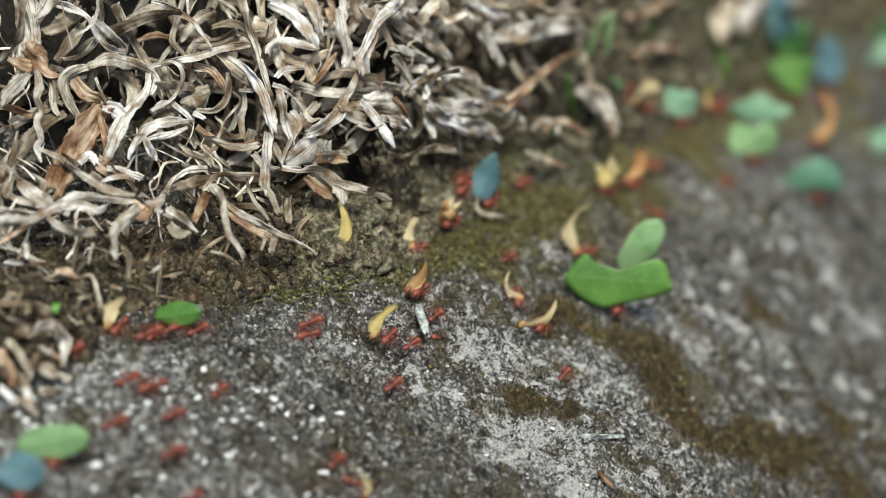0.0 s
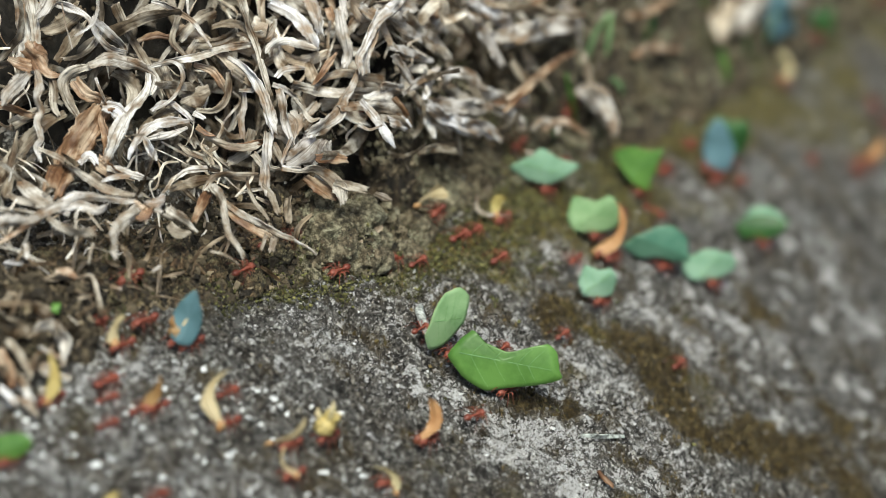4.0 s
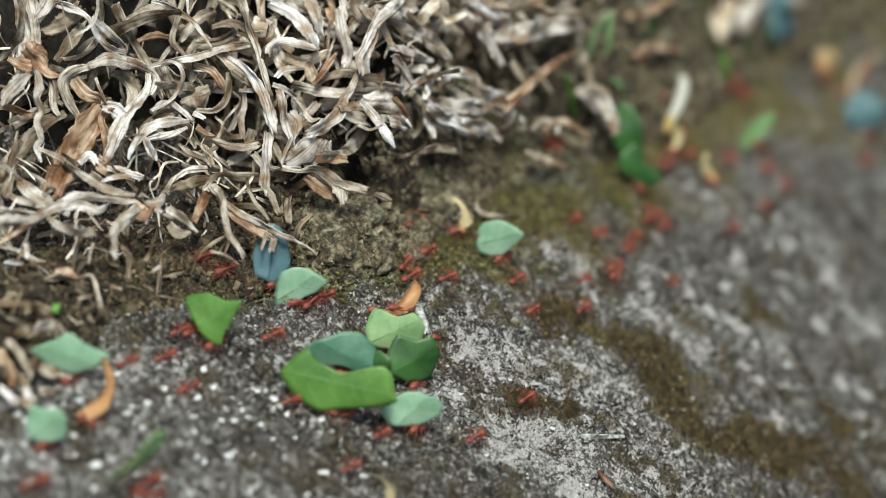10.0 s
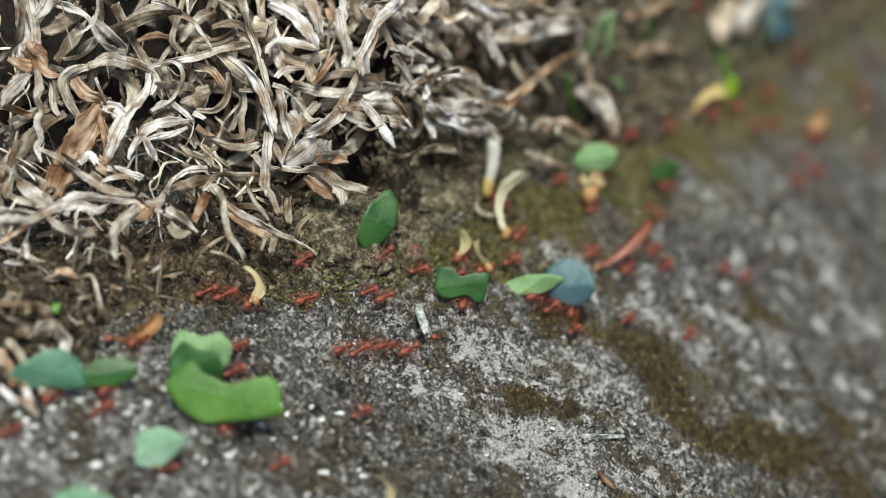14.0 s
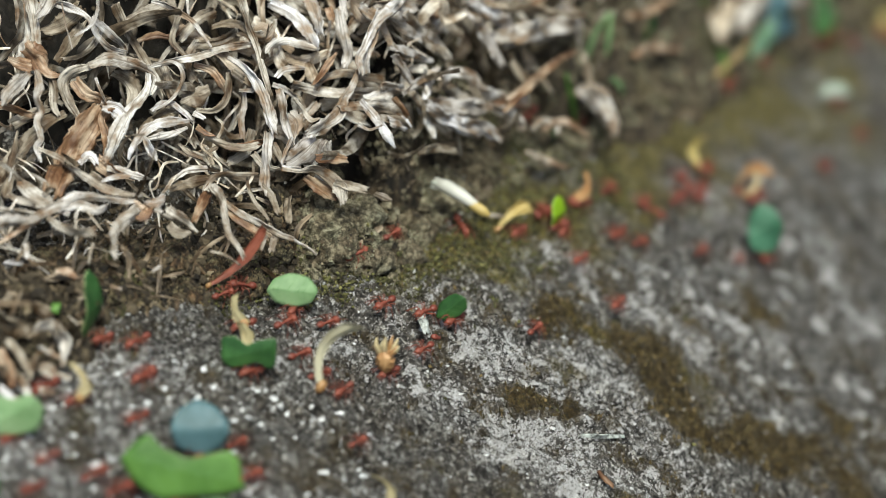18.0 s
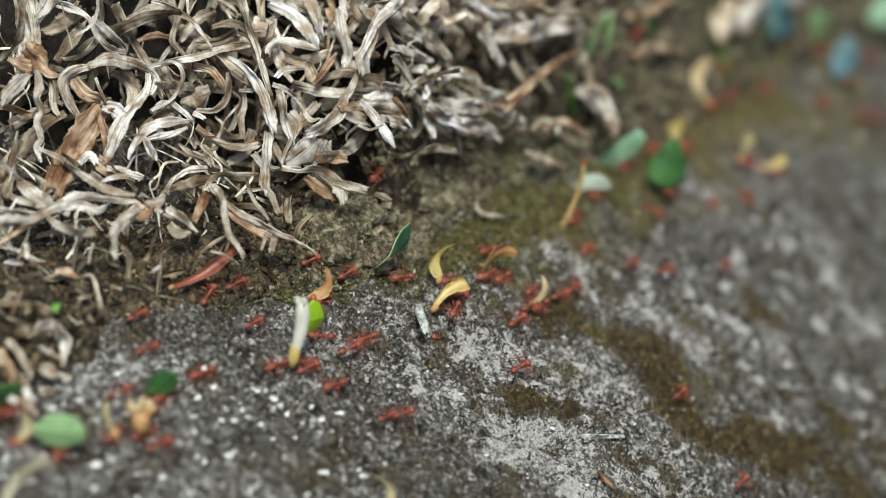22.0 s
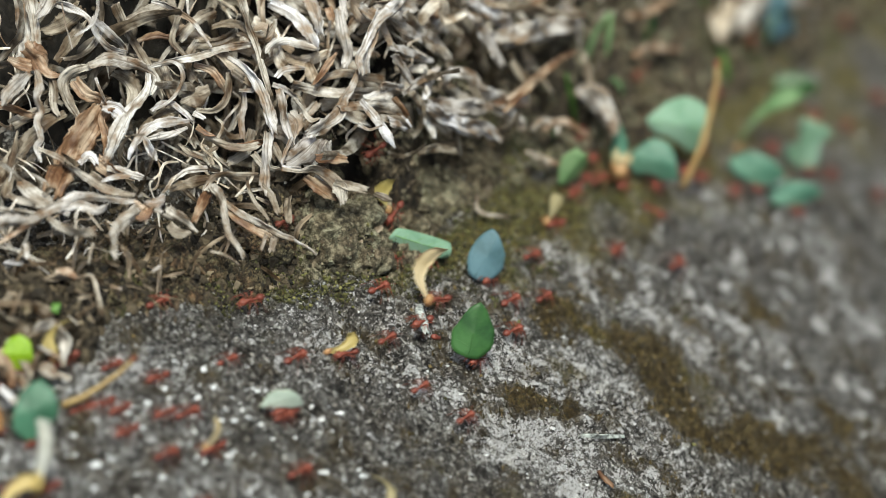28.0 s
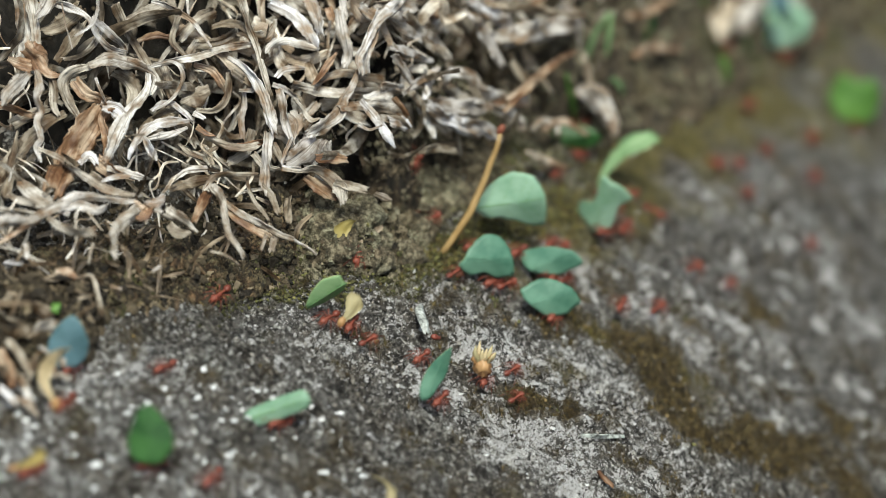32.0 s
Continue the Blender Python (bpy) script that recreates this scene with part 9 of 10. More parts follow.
walks(0.83, [(0, -113.2, -113.8), (2, -108.3, -110.0), (8, -93.2, -98.4), (14, -77.7, -86.1), (15, -64.0, -74.1), (16, -49.6, -61.4), (17, -34.6, -47.1), (18, -19.1, -30.3), (22, 19.4, -1.2), (23, 37.8, 26.0), (24, 57.9, 59.1), (25, 80.5, 99.5), (26, 107.1, 147.7), (32, 143.6, 210.6)])
walks(0.81, [(0, -120.3, -113.7), (3, -113.0, -108.0), (9, -98.0, -96.3), (15, -82.5, -84.1), (16, -71.1, -74.4), (17, -59.2, -64.0), (18, -46.9, -52.9), (21, -29.4, -32.0), (22, -16.2, -16.6), (23, -2.4, 0.8), (24, 12.1, 20.7), (25, 27.5, 43.8), (26, 44.0, 70.8), (27, 61.7, 101.3), (28, 81.8, 138.7), (29, 104.8, 182.3), (32, 121.7, 210.6)])
walks(0.91, [(0, -96.8, -127.6), (4, -87.0, -120.3), (10, -71.9, -108.4), (16, -56.3, -94.8), (17, -43.4, -83.4), (18, -30.0, -70.8), (19, -16.1, -56.5), (20, -1.7, -39.5), (24, 28.0, -5.4), (25, 45.3, 20.1), (26, 64.0, 50.9), (27, 84.9, 87.8), (28, 109.2, 130.8), (32, 132.3, 171.7)])
walks(0.78, [(0, -60.7, -122.3), (6, -45.3, -108.5), (12, -28.9, -93.7), (18, -11.5, -76.6), (19, 0.3, -63.1), (20, 12.8, -48.1), (21, 25.8, -31.1), (22, 39.7, -11.7), (23, 54.6, 10.5), (24, 70.5, 36.6), (25, 88.2, 67.0), (26, 108.1, 101.1), (32, 142.6, 158.8)])
walks(0.77, [(0, -106.0, -129.2), (5, -93.8, -120.1), (11, -78.8, -108.6), (17, -63.3, -95.5), (18, -50.5, -84.2), (19, -37.1, -72.0), (20, -23.2, -58.3), (24, 11.2, -29.4), (25, 27.3, -7.5), (26, 44.6, 18.1), (27, 63.4, 48.9), (28, 84.5, 86.0), (29, 109.0, 129.2), (32, 126.0, 159.3)])
walks(0.74, [(0, -92.4, -126.4), (3, -85.0, -120.9), (9, -69.9, -108.8), (15, -54.3, -95.0), (16, -41.4, -83.5), (17, -27.9, -70.7), (18, -13.8, -56.2), (19, 0.7, -38.9), (20, 16.1, -19.3), (21, 32.4, 3.8), (22, 50.2, 30.9), (23, 69.5, 63.6), (24, 91.5, 102.9), (25, 116.8, 147.9), (31, 154.6, 210.0), (32, 161.6, 220.8)])
walks(0.87, [(0, -117.8, -130.6), (5, -105.9, -121.4), (11, -91.0, -110.2), (17, -75.7, -98.2), (18, -64.8, -88.8), (19, -53.5, -78.8), (20, -41.7, -68.1), (22, -21.9, -42.6), (25, -4.5, -29.4), (29, 21.8, -1.7), (30, 36.8, 20.2), (31, 52.9, 45.9), (32, 70.3, 76.2)])
walks(0.76, [(0, -110.9, -130.0), (3, -103.7, -124.6), (9, -88.9, -113.5), (15, -73.7, -101.4), (16, -60.5, -89.9), (17, -46.7, -77.7), (18, -32.2, -64.1), (19, -17.2, -48.6), (20, -1.7, -30.0), (21, 14.9, -8.6), (22, 32.5, 16.9), (23, 51.8, 47.3), (24, 73.0, 84.4), (25, 97.7, 129.2), (26, 126.3, 181.0), (32, 166.9, 245.7)])
walks(0.72, [(0, -105.7, -129.6), (6, -91.0, -118.6), (12, -75.9, -106.9), (18, -60.4, -93.6), (19, -46.9, -81.6), (20, -32.8, -68.5), (21, -18.1, -53.5), (22, -9.3, -48.1), (23, 6.3, -29.0), (24, 22.9, -6.8), (25, 40.8, 19.5), (26, 60.3, 51.3), (27, 82.1, 89.8), (28, 107.6, 135.3), (32, 130.7, 176.6)])
walks(0.91, [(0, -105.3, -125.8), (5, -93.0, -116.6), (11, -77.9, -105.0), (17, -62.4, -91.7), (18, -48.8, -79.6), (19, -34.6, -66.5), (20, -19.7, -51.5), (21, -4.5, -33.5), (22, 11.8, -12.9), (23, 29.0, 11.7), (24, 47.8, 40.7), (25, 68.4, 76.1), (26, 92.0, 118.9), (27, 119.5, 168.8), (32, 151.6, 221.6)])
walks(0.73, [(0, -120.7, -112.5), (1, -118.3, -110.6), (7, -103.5, -99.0), (13, -88.1, -87.0), (19, -72.2, -73.8), (20, -58.9, -62.1), (21, -45.1, -49.5), (22, -30.6, -35.2), (24, -17.1, -18.1), (25, -1.6, 1.4), (26, 14.8, 24.3), (27, 32.4, 51.0), (28, 51.3, 82.4), (29, 72.4, 120.7), (30, 97.0, 166.9), (31, 124.5, 214.5), (32, 130.8, 224.3)])
walks(0.84, [(0, -39.2, -126.3), (2, -33.9, -121.6), (8, -17.5, -106.5), (14, -0.1, -89.0), (20, 18.2, -67.6), (21, 33.3, -48.5), (22, 49.5, -26.2), (23, 67.1, 0.1), (24, 86.5, 31.6), (25, 108.6, 68.2), (31, 141.7, 121.8), (32, 147.8, 131.6)])
walks(0.77, [(0, -130.0, -116.4), (1, -127.6, -114.4), (7, -113.2, -102.8), (13, -98.0, -90.9), (19, -82.4, -78.5), (20, -70.9, -68.7), (21, -59.0, -58.2), (22, -46.6, -47.0), (23, -33.8, -34.4), (24, -20.7, -19.8), (25, -7.1, -5.4), (26, 7.1, 16.0), (27, 22.2, 38.2), (28, 38.3, 63.7), (29, 55.3, 91.3), (30, 74.7, 128.1), (31, 96.8, 170.2), (32, 120.5, 210.4)])
walks(0.84, [(0, -130.6, -119.4), (3, -123.6, -113.5), (9, -108.9, -102.0), (15, -93.7, -90.1), (21, -78.0, -77.4), (22, -65.0, -65.9), (23, -51.3, -53.9), (24, -37.1, -40.4), (25, -22.5, -24.7), (26, -7.3, -7.6), (27, 8.7, 15.3), (28, 25.8, 40.6), (29, 44.2, 70.6), (30, 64.3, 105.6), (31, 87.6, 149.2), (32, 113.9, 197.1)])
walks(0.83, [(0, -123.3, -118.4), (2, -118.6, -114.5), (8, -103.9, -103.1), (14, -88.6, -91.3), (20, -72.8, -78.3), (21, -61.8, -68.5), (22, -50.3, -58.4), (23, -38.5, -47.2), (24, -26.3, -34.8), (25, -13.8, -20.1), (26, -0.8, -3.7), (27, 12.9, 15.0), (28, 27.3, 36.5), (29, 42.8, 61.3), (30, 59.4, 90.5), (31, 77.8, 124.5), (32, 98.9, 164.1)])
walks(0.85, [(0, -134.7, -124.4), (4, -125.5, -116.7), (10, -111.0, -105.1), (16, -95.9, -93.4), (22, -80.3, -81.0), (23, -66.4, -68.9), (24, -51.8, -56.0), (25, -36.6, -41.6), (29, 0.6, -3.5), (30, 18.2, 21.0), (31, 37.3, 50.1), (32, 58.0, 86.0)])
walks(0.88, [(0, -38.9, -128.7), (5, -25.5, -116.8), (11, -8.7, -100.7), (17, 9.1, -81.5), (23, 28.1, -58.5), (24, 42.5, -39.2), (25, 58.1, -17.2), (26, 74.9, 8.9), (27, 93.5, 39.6), (32, 118.5, 80.3)])
walks(0.72, [(0, -129.6, -143.1), (1, -127.3, -141.3), (7, -113.6, -130.3), (13, -99.1, -119.4), (19, -84.1, -108.1), (25, -68.7, -95.4), (26, -54.9, -83.1), (27, -40.3, -70.0), (28, -25.2, -55.2), (29, -9.4, -37.4), (31, 0.6, -18.8), (32, 17.9, 4.6)])
walks(0.75, [(0, -134.7, -140.5), (5, -123.4, -131.3), (11, -109.3, -120.1), (17, -94.5, -108.9), (23, -79.2, -97.0), (24, -66.4, -86.1), (25, -53.0, -74.2), (26, -39.0, -61.4), (27, -24.5, -46.9), (28, -9.6, -29.6), (29, 6.3, -9.7), (30, 23.0, 13.8), (31, 41.2, 41.4), (32, 60.8, 75.1)])
walks(0.76, [(0, -117.8, -140.3), (6, -103.7, -129.4), (12, -89.0, -118.5), (18, -73.9, -106.7), (24, -58.4, -93.1), (25, -45.6, -81.8), (26, -32.3, -69.4), (27, -18.4, -55.4), (28, -4.2, -38.7), (29, 10.9, -19.8), (31, 33.2, -0.2), (32, 50.7, 26.3)])
walks(0.71, [(0, -143.3, -128.1), (2, -138.8, -124.3), (8, -124.9, -112.7), (14, -110.3, -101.1), (20, -95.1, -89.1), (26, -79.3, -76.5), (27, -65.9, -64.7), (28, -51.8, -52.4), (29, -37.2, -38.4), (30, -23.8, -23.3), (31, -8.2, -6.7), (32, 8.3, 17.9)])
walks(0.77, [(0, -118.0, -145.8), (3, -111.2, -140.4), (9, -96.9, -129.7), (15, -82.1, -118.7), (21, -66.9, -106.3), (27, -51.2, -92.4), (28, -36.8, -79.4), (29, -21.7, -64.7), (31, -5.8, -46.3), (32, 10.8, -25.9)])
walks(0.83, [(0, -35.0, -133.5), (4, -24.4, -123.9), (10, -7.7, -108.2), (16, 10.0, -89.5), (22, 28.9, -67.1), (28, 49.5, -39.9), (29, 68.7, -12.4), (30, 89.8, 21.5), (32, 99.0, 36.6)])
walks(0.77, [(0, -149.5, -127.6), (3, -142.8, -122.0), (9, -128.9, -110.2), (15, -114.4, -98.5), (21, -99.2, -86.4), (27, -83.4, -73.9), (28, -69.7, -62.1), (29, -55.4, -49.5), (30, -40.5, -35.4), (31, -31.9, -24.3), (32, -16.3, -6.7)])
walks(0.72, [(0, -145.6, -137.0), (2, -141.2, -133.3), (8, -127.6, -122.0), (14, -113.3, -110.6), (20, -98.4, -99.0), (26, -82.9, -86.9), (27, -69.6, -75.6), (28, -55.7, -63.4), (29, -41.2, -50.0), (30, -26.2, -34.8), (31, -14.6, -26.8), (32, 1.4, -6.8)])
walks(0.83, [(0, -139.0, -142.0), (1, -136.8, -140.2), (7, -123.2, -129.1), (13, -109.1, -117.9), (19, -94.2, -106.6), (25, -78.8, -94.6), (26, -66.4, -83.9), (27, -53.4, -72.4), (28, -39.9, -60.0), (29, -25.8, -46.0), (30, -11.4, -29.4), (31, 3.8, -10.4), (32, 19.9, 11.9)])
walks(0.81, [(0, -101.0, -137.8), (1, -98.6, -136.0), (7, -83.9, -125.3), (13, -68.9, -113.3), (19, -53.5, -99.7), (25, -37.1, -85.0), (26, -24.2, -72.6), (27, -10.9, -58.5), (28, 3.0, -42.1), (29, 17.6, -23.5), (30, 33.1, -1.7), (31, 49.9, 23.5), (32, 68.0, 53.8)])
walks(0.80, [(0, -133.1, -144.1), (2, -128.6, -140.5), (8, -114.9, -129.4), (14, -100.5, -118.4), (20, -85.5, -107.1), (26, -70.0, -94.5), (27, -56.6, -82.6), (28, -42.5, -70.0), (29, -27.8, -55.8), (30, -12.6, -39.0), (31, 3.4, -19.3), (32, 20.3, 3.7)])
walks(0.76, [(0, -136.2, -131.4), (1, -134.0, -129.5), (7, -120.1, -118.1), (13, -105.5, -106.7), (19, -90.3, -95.0), (25, -74.7, -82.3), (26, -61.9, -71.0), (27, -48.4, -59.1), (28, -34.4, -45.7), (29, -20.0, -30.1), (30, -5.1, -11.9), (31, 10.7, 9.1), (32, 27.6, 33.9)])
walks(0.71, [(0, -114.0, -148.2), (4, -104.8, -141.1), (10, -90.4, -130.6), (16, -75.6, -119.2), (22, -60.3, -106.4), (28, -44.4, -92.2), (29, -31.2, -80.1), (30, -17.6, -66.5), (31, -3.5, -50.5), (32, 11.4, -32.2)])
walks(0.74, [(0, -141.3, -144.3), (3, -134.6, -138.9), (9, -121.0, -127.8), (15, -106.7, -116.6), (21, -91.7, -105.2), (27, -76.3, -93.0), (28, -64.5, -82.8), (29, -52.2, -72.0), (30, -39.5, -60.2), (31, -26.2, -47.0), (32, -12.6, -31.5)])
walks(0.88, [(0, -113.2, -143.5), (2, -108.6, -139.9), (8, -94.3, -129.2), (14, -79.5, -118.1), (20, -64.3, -105.5), (26, -48.5, -91.4), (27, -35.7, -79.8), (28, -22.5, -66.9), (29, -8.9, -52.0), (30, 5.4, -34.8), (31, 20.5, -15.0), (32, 36.6, 8.1)])


def trail_ants(count):
    """Ants going both ways along the trail, at their own pace."""
    way = [(150, 240), (112, 176), (84, 128), (60, 86), (40, 52), (22, 24), (4, 0), (-18, -24), (-40, -45), (-66, -70), (-96, -98)]
    rng = random.Random(31)
    for k in range(count):
        n, off, pace, start = len(way), rng.uniform(-14, 14), rng.uniform(1.6, 2.6), rng.uniform(-14, 24)
        stops = way if k % 3 else way[::-1]
        rows = [(start + i * pace, x + off * 0.8 + rng.uniform(-4, 4), y - off * 0.7 + rng.uniform(-4, 4)) for i, (x, y) in enumerate(stops)]
        inside = [r for r in rows if 0.2 < r[0] < 31.8]
        if len(inside) < 2:
            continue
        first, last = inside[0], inside[-1]
        dx, dy = (inside[1][i] - first[i] for i in (1, 2))
        ex, ey = (last[i] - inside[-2][i] for i in (1, 2))
        head = [(0, first[1] - dx * first[0] / pace, first[2] - dy * first[0] / pace)] if len(inside) < len(rows) and rows[0][0] < 0.2 else [(0, first[1] - dx * 0.2, first[2] - dy * 0.2)]
        tail = [(32, last[1] + ex * (32 - last[0]) / pace, last[2] + ey * (32 - last[0]) / pace)] if rows[-1][0] > 31.8 else [(32, last[1] + ex * 0.2, last[2] + ey * 0.2)]
        walks(rng.uniform(0.72, 0.9), head + inside + tail)


trail_ants(74)


# ---- still bits on the rock ----
def still_strip(name, words, category, material, width, *points, n=10):
    me = blade_mesh(name, [ribbon(points, width, 0.4, 0.25, seed=int(width * 100 + abs(points[0][0] * 10)), n=n)], material)
    ob = new(name, me)
    so = ob.modifiers.new("thick", "SOLIDIFY")
    so.thickness = 0.0002
    return tagged(ob, words, category)


still_strip("lichen_flake", "white papery flake lying on the grey rock", "flake", FLAKE, 1.6, (-4.0, -18.4, 1.6), (-3.3, -21.9, 1.3), (-2.6, -24.7, 0.3))
still_strip("straw_bit", "short pale straw lying on the rock", "straw", FLAKE, 0.7, (22.7, -34.8, -12.9), (26.1, -33.0, -14.5), (30.0, -30.0, -16.7))
still_strip("brown_twig", "short brown twig lying on the rock", "twig", BROWN, 0.9, (25.3, -41.2, -15.0), (26.4, -42.8, -15.6), (27.7, -43.6, -16.5))
still_strip("withered_leaf", "pinkish grey dry leaf scrap on the bank", "leaf", TAN, 1.0, (-17.8, -8.2, 19.2, 0.93), (-15.1, -7.5, 17.9, 1.58), (-12.5, -6.6, 16.4, 1.12), n=24)
still_strip("withered_leaf", "pale pink dry leaf scrap on the bank", "leaf", PALE, 1.0, (-11.2, -6.2, 15.5, 0.84), (-9.7, -5.7, 14.4, 1.22), (-8.4, -5.1, 13.3, 0.56), n=24)
still_strip("withered_leaf", "brown curled dry leaf on the bank", "leaf", BROWN, 1.0, (-20.8, -7.0, 22.9, 1.30), (-18.0, -5.7, 22.3, 1.86), (-15.5, -4.8, 21.2, 0.93), n=24)
still_strip("straw_bit", "thin pale straw leaning on the clods", "straw", PALE, 1.0, (-24.1, -22.8, 17.7, 0.46), (-21.8, -23.0, 16.2, 0.37), (-20.4, -23.9, 15.5, 0.27), n=24)
still_strip("straw_bit", "thin pale straw leaning on the clods", "straw", TAN, 1.0, (-37.1, -29.9, 20.5, 0.36), (-34.6, -30.4, 20.1, 0.45), (-32.3, -31.6, 19.0, 0.27), n=24)
still_strip("straw_bit", "pale straw end on the clods", "straw", PALE, 1.0, (-27.9, -20.7, 19.6, 0.46), (-28.6, -24.0, 19.1, 0.45), (-29.2, -26.8, 18.4, 0.36), n=24)
still_strip("withered_leaf", "crumpled pale dry leaf on the soil", "leaf", PALE, 1.0, (-63.2, -52.1, 20.8, 0.61), (-62.1, -50.5, 21.0, 1.31), (-60.7, -50.0, 20.8, 1.75), (-59.8, -50.7, 20.5, 1.92), n=24)
still_strip("withered_leaf", "bleached curled dry leaf hanging over the soil", "leaf", PALE, 1.0, (-60.6, -49.9, 20.5, 1.93), (-59.3, -51.3, 20.0, 2.88), (-58.4, -52.5, 19.4, 2.62), (-58.4, -53.8, 18.8, 1.40), (-58.6, -55.0, 18.0, 0.78), (-58.6, -56.3, 17.2, 0.70), n=24)
still_strip("straw_bit", "tan straw lying at the foot of the bank", "straw", TAN, 1.0, (-69.0, -49.4, 21.6, 2.63), (-66.7, -50.8, 21.2, 3.15), (-64.1, -51.5, 20.6, 1.57), n=24)
still_strip("straw_bit", "tan straw lying at the foot of the bank", "straw", TAN, 1.0, (-65.7, -42.6, 22.6, 0.53), (-66.3, -45.3, 22.2, 0.79), (-67.1, -48.5, 21.6, 0.88), n=24)
still_strip("straw_bit", "tan straw lying at the foot of the bank", "straw", TAN, 1.0, (-63.8, -46.6, 21.5, 1.76), (-61.1, -47.3, 20.8, 2.28), n=24)
still_strip("straw_bit", "pale broken grass at the foot of the bank", "straw", PALE, 1.0, (-62.4, -54.0, 19.3, 0.52), (-60.5, -54.5, 18.6, 0.70), (-58.2, -54.7, 17.6, 0.70), n=24)
still_strip("straw_bit", "tan straw lying at the foot of the bank", "straw", TAN, 1.0, (-67.2, -53.9, 20.8, 0.87), (-65.5, -55.5, 19.8, 1.04), (-64.1, -57.5, 18.7, 1.21), (-63.0, -59.7, 17.8, 0.87), n=24)
still_strip("straw_bit", "tan straw lying at the foot of the bank", "straw", TAN, 1.0, (-62.5, -55.2, 18.8, 0.87), (-63.0, -58.9, 17.9, 0.87), n=24)
still_strip("straw_bit", "pale broken grass at the foot of the bank", "straw", PALE, 1.0, (-62.1, -57.0, 17.9, 1.22), (-60.7, -57.3, 17.4, 2.26), (-59.6, -58.2, 16.8, 1.22), n=24)
still_strip("withered_leaf", "bleached dry leaf scrap on the soil", "leaf", WHITISH, 1.0, (-67.7, -62.9, 18.5, 0.86), (-66.1, -64.5, 18.0, 1.20), (-64.5, -65.9, 17.2, 0.94), n=24)
still_strip("straw_bit", "pale broken grass at the foot of the bank", "straw", PALE, 1.0, (-64.7, -60.4, 18.4, 0.69), (-63.7, -62.7, 17.7, 1.21), (-62.3, -66.0, 16.2, 0.94), n=24)
still_strip("straw_bit", "pale broken grass at the foot of the bank", "straw", PALE, 1.0, (-65.0, -64.7, 17.7, 0.52), (-63.1, -65.1, 16.8, 1.20), (-61.6, -66.7, 15.7, 0.60), n=24)
still_strip("withered_leaf", "brown curled dry leaf at the foot of the bank", "leaf", BROWN, 1.0, (-68.4, -56.0, 20.4, 1.74), (-67.0, -58.8, 19.1, 2.25), (-65.6, -62.7, 18.3, 1.55), n=24)
still_strip("straw_bit", "tan straw lying at the foot of the bank", "straw", TAN, 1.0, (-68.2, -59.0, 19.2, 0.87), (-65.6, -59.7, 18.7, 1.04), (-63.2, -61.5, 17.6, 0.69), n=24)
still_strip("withered_leaf", "brown curled dry leaf at the foot of the bank", "leaf", BROWN, 1.0, (-60.8, -39.3, 23.3, 0.44), (-58.9, -39.0, 22.9, 1.24), (-57.4, -39.4, 22.0, 0.62), n=24)
still_strip("straw_bit", "tan straw lying at the foot of the bank", "straw", TAN, 1.0, (-57.6, -39.5, 22.0, 0.35), (-55.7, -37.9, 21.6, 0.44), (-54.8, -38.8, 20.8, 0.62), (-54.3, -40.8, 20.0, 0.71), (-53.7, -42.9, 18.8, 1.06), (-53.4, -44.2, 17.9, 0.44), n=24)
still_strip("withered_leaf", "bleached dry leaf scrap on the soil", "leaf", WHITISH, 1.0, (-68.6, -40.2, 25.3, 0.53), (-66.7, -39.5, 24.8, 0.44), (-65.9, -39.0, 24.7, 0.27), n=24)
still_strip("straw_bit", "tan straw lying at the foot of the bank", "straw", TAN, 1.0, (-55.1, -34.6, 25.4, 0.53), (-55.5, -35.9, 24.2, 0.53), (-55.8, -36.8, 22.9, 0.36), n=24)
still_strip("straw_bit", "pale broken grass at the foot of the bank", "straw", PALE, 1.0, (-59.6, -57.3, 17.0, 0.70), (-57.1, -57.7, 15.8, 0.78), n=24)
still_strip("straw_bit", "tan straw lying at the foot of the bank", "straw", TAN, 1.0, (-61.8, -61.8, 17.0, 1.21), (-59.4, -61.3, 16.1, 0.95), n=24)
still_strip("straw_bit", "pale broken grass at the foot of the bank", "straw", PALE, 1.0, (-65.6, -36.0, 26.4, 0.89), (-65.2, -38.2, 25.0, 0.71), n=24)
still_strip("straw_bit", "pale broken grass at the foot of the bank", "straw", PALE, 1.0, (-58.4, -46.9, 20.1, 0.35), (-56.6, -47.8, 19.1, 0.44), n=24)
still_strip("straw_bit", "tan straw lying at the foot of the bank", "straw", TAN, 1.0, (-67.3, -44.5, 22.7, 0.70), (-68.4, -47.0, 22.3, 0.88), n=24)
still_strip("withered_leaf", "bleached dry leaf scrap on the soil", "leaf", WHITISH, 1.0, (-52.4, -39.2, 20.5, 0.36), (-50.5, -40.0, 20.3, 0.36), n=24)
still_strip("straw_bit", "tan straw lying at the foot of the bank", "straw", TAN, 1.0, (-47.1, -38.7, 20.2, 0.36), (-45.4, -38.4, 18.9, 0.36), n=24)
still_strip("straw_bit", "pale broken grass at the foot of the bank", "straw", PALE, 1.0, (-45.9, -35.7, 20.8, 0.45), (-44.7, -33.8, 20.5, 0.36), n=24)
still_strip("pale_litter", "pale dry leaf litter on the bank", "leaf", PALE, 6.5, (59.9, 110.9, -13.3), (59.4, 106.3, -15.3), (58.9, 102.1, -18.9))
still_strip("pale_litter", "pinkish dry leaf on the bank", "leaf", TAN_BITS, 5.5, (55.2, 101.4, -11.4), (54.0, 95.5, -12.9), (53.0, 91.6, -15.3))
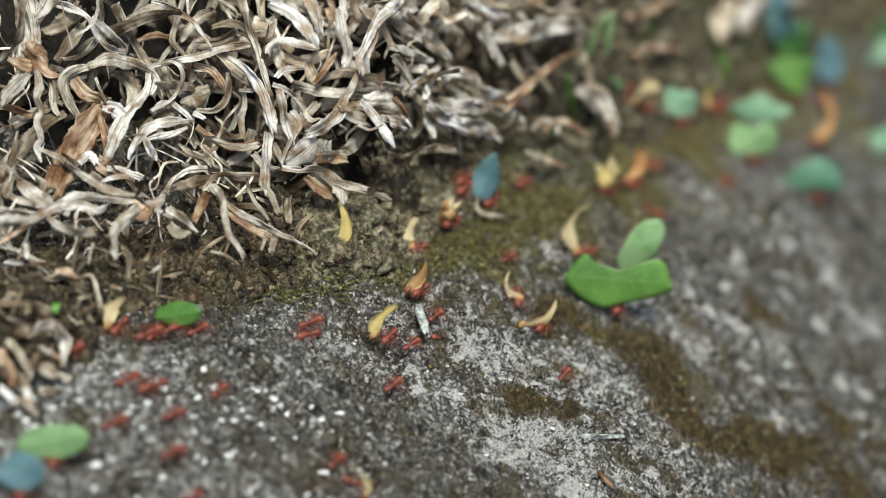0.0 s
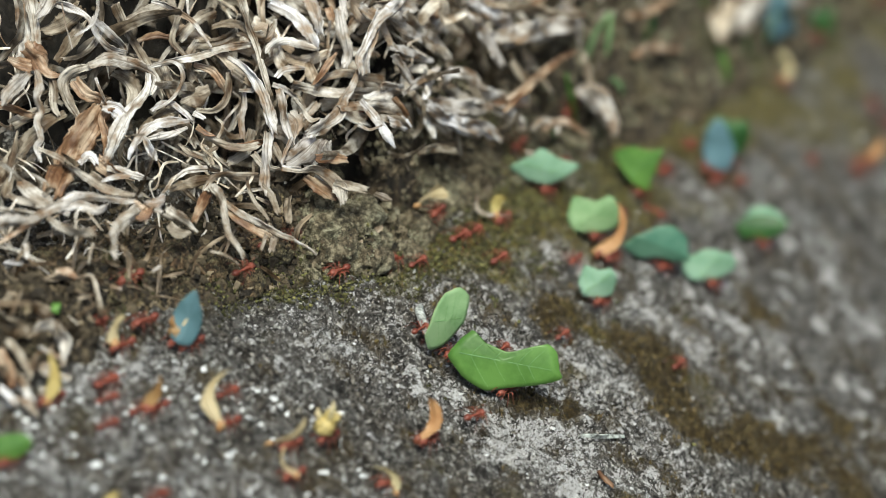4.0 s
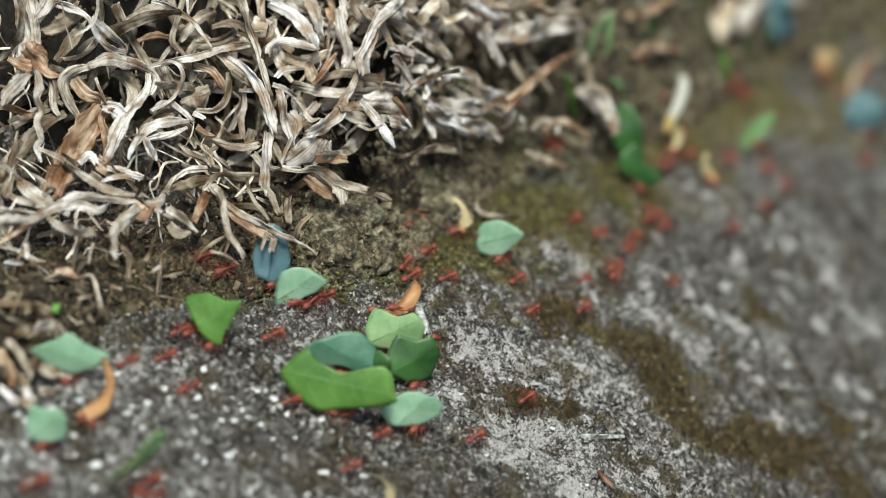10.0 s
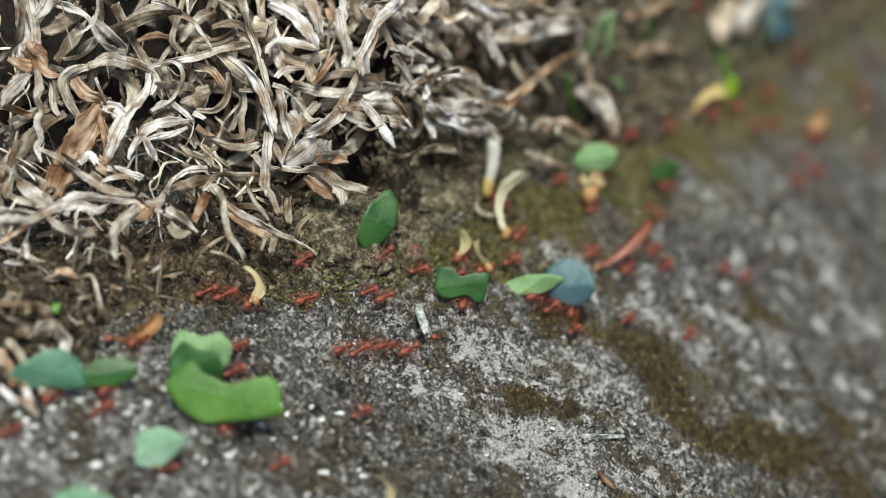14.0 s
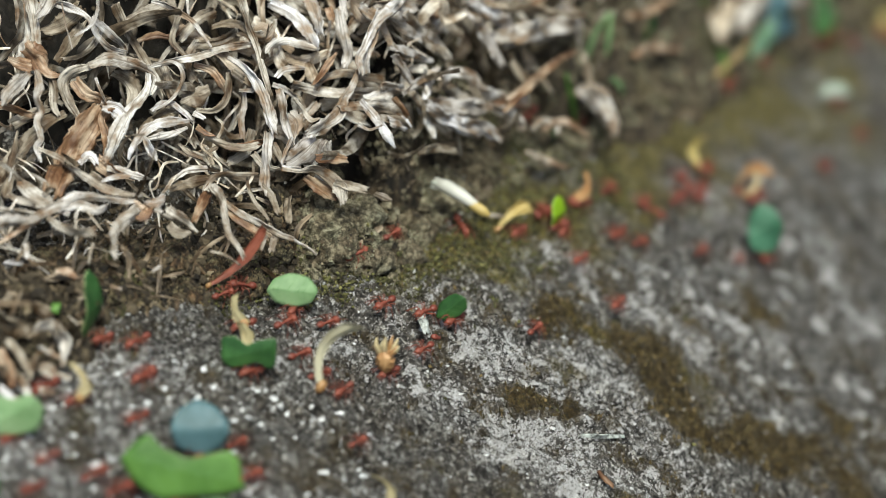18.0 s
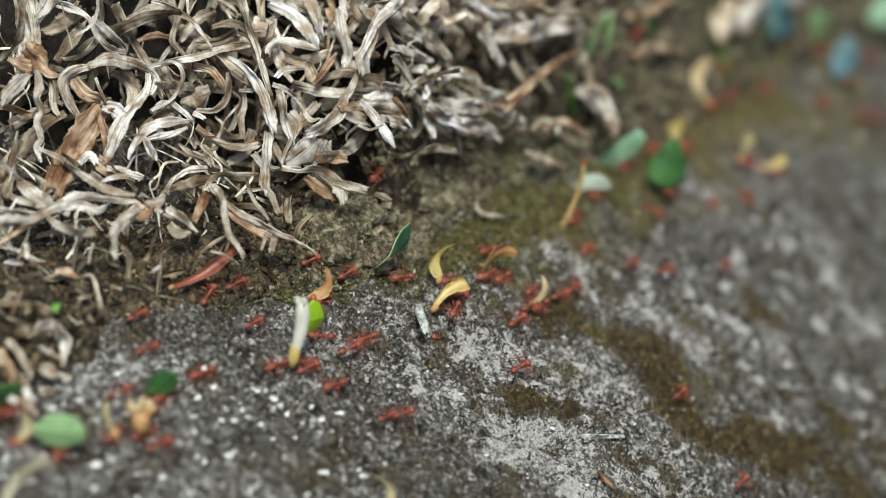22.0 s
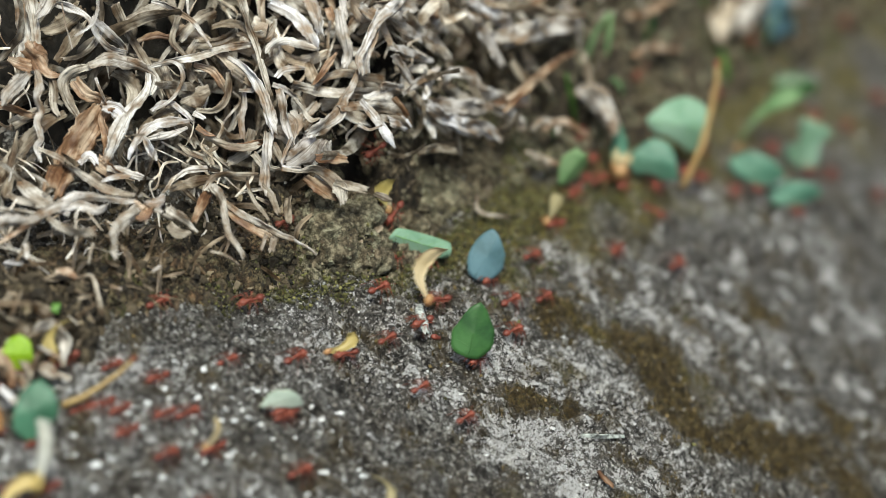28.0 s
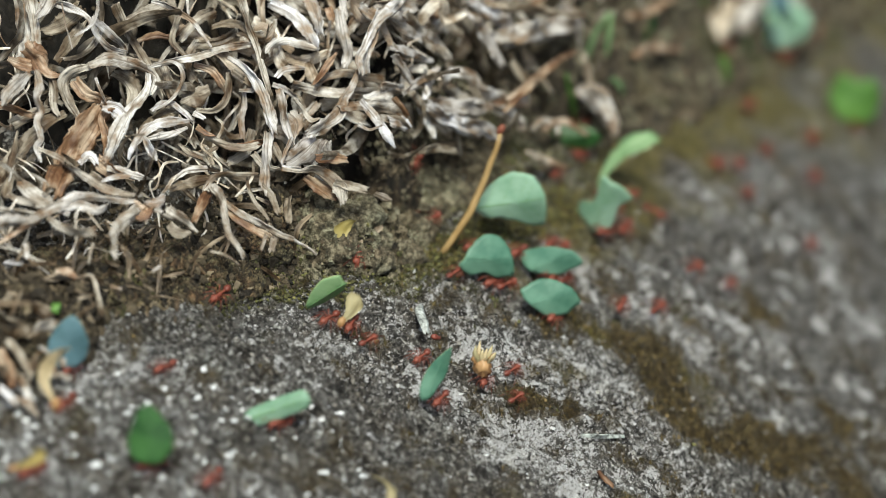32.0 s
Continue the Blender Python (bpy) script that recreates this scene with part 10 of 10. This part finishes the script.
still_strip("dark_litter", "dark blue-grey leaf on the bank", "leaf", BLUE, 6.5, (64.7, 115.8, -17.5), (66.0, 113.1, -21.7), (67.6, 112.0, -27.1))
still_strip("pale_litter", "pale dry leaf litter on the bank", "leaf", PALE, 5, (69.1, 121.5, -23.5), (72.5, 125.0, -28.2), (75.2, 127.4, -32.4))
still_strip("pale_litter", "bleached grass end at the bank foot", "grass", PALE, 0.8, (5.9, 15.2, 0.8), (6.4, 10.7, 0.3), (11.8, 13.5, -2.8))
still_strip("black_seed", "tiny dark seed husk on the rock", "seed", ANT_DARK, 1.0, (-2.0, -25.0, 0.2), (-1.3, -25.3, 0.1), (-0.4, -24.9, -0.5))
still_strip("green_sprout", "tiny bright green sprout on the soil", "sprout", GREEN, 1.4, (-61.4, -44.6, 20.5), (-60.5, -45.8, 20.9), (-59.7, -45.7, 20.0))
still_strip("green_sprout", "tiny bright green sprout on the soil", "sprout", GREEN, 0.9, (-60.9, -46.0, 20.2), (-60.2, -45.5, 20.9), (-60.1, -43.5, 20.4))



def motions():
    for thing, extra, rows in MOVES:
        poses = path(rows)
        if isinstance(extra, list):
            walk(thing, poses)
            # three legs swing while the other three stand, in the time that the ant is near
            near = [r[0] for r in rows if -110 < r[1] < 130 and -110 < r[2] < 220]
            t0, t1 = (near[0], near[-1]) if near else (0, 0)
            for s, k, leg in extra:
                rest = leg.matrix_basis.copy()
                phase = (k + (s > 0)) % 2 * math.pi + thing.matrix_basis.translation.x * 900
                rows_ = [(0.0, rest)]
                t = t0 + 0.1
                while t < t1 - 0.1 and t < 31.9:
                    swing = math.sin(t * 15.7 + phase)
                    rows_.append((t, rest @ pose(0, 0, 0, 0, 0, 16 * swing) @ pose(0, 0, 0, s * 7 * max(0, math.cos(t * 15.7 + phase)))))
                    t += 0.2
                rows_.append((32.0, rest))
                walk(leg, rows_)
        else:
            lift, roll, lean, seed = extra
            rng = random.Random(seed)
            a, b = rng.uniform(0, 6), rng.uniform(0.7, 1.3)
            held = []
            for t, m in poses:
                fwd = m.to_3x3() @ Vector((1, 0, 0))
                p = m.translation + Vector((0, 0, lift / 1000)) + fwd * 0.0005
                turn, yaw = (rows[len(held)][3], rows[len(held)][4]) if len(rows[0]) > 3 else (roll + 6 * math.sin(1.3 * b * t + 2 * a), 12 * math.sin(0.8 * b * t + a + 1))
                held.append((t, pose(p.x, p.y, p.z, 0, turn + 2 * math.sin(2 * t + a)) @ pose(0, 0, 0, lean + 5 * math.sin(b * t + a)) @ pose(0, 0, 0, 0, 0, yaw + 4 * math.sin(1.7 * t + a))))
            walk(thing, held)


motions()
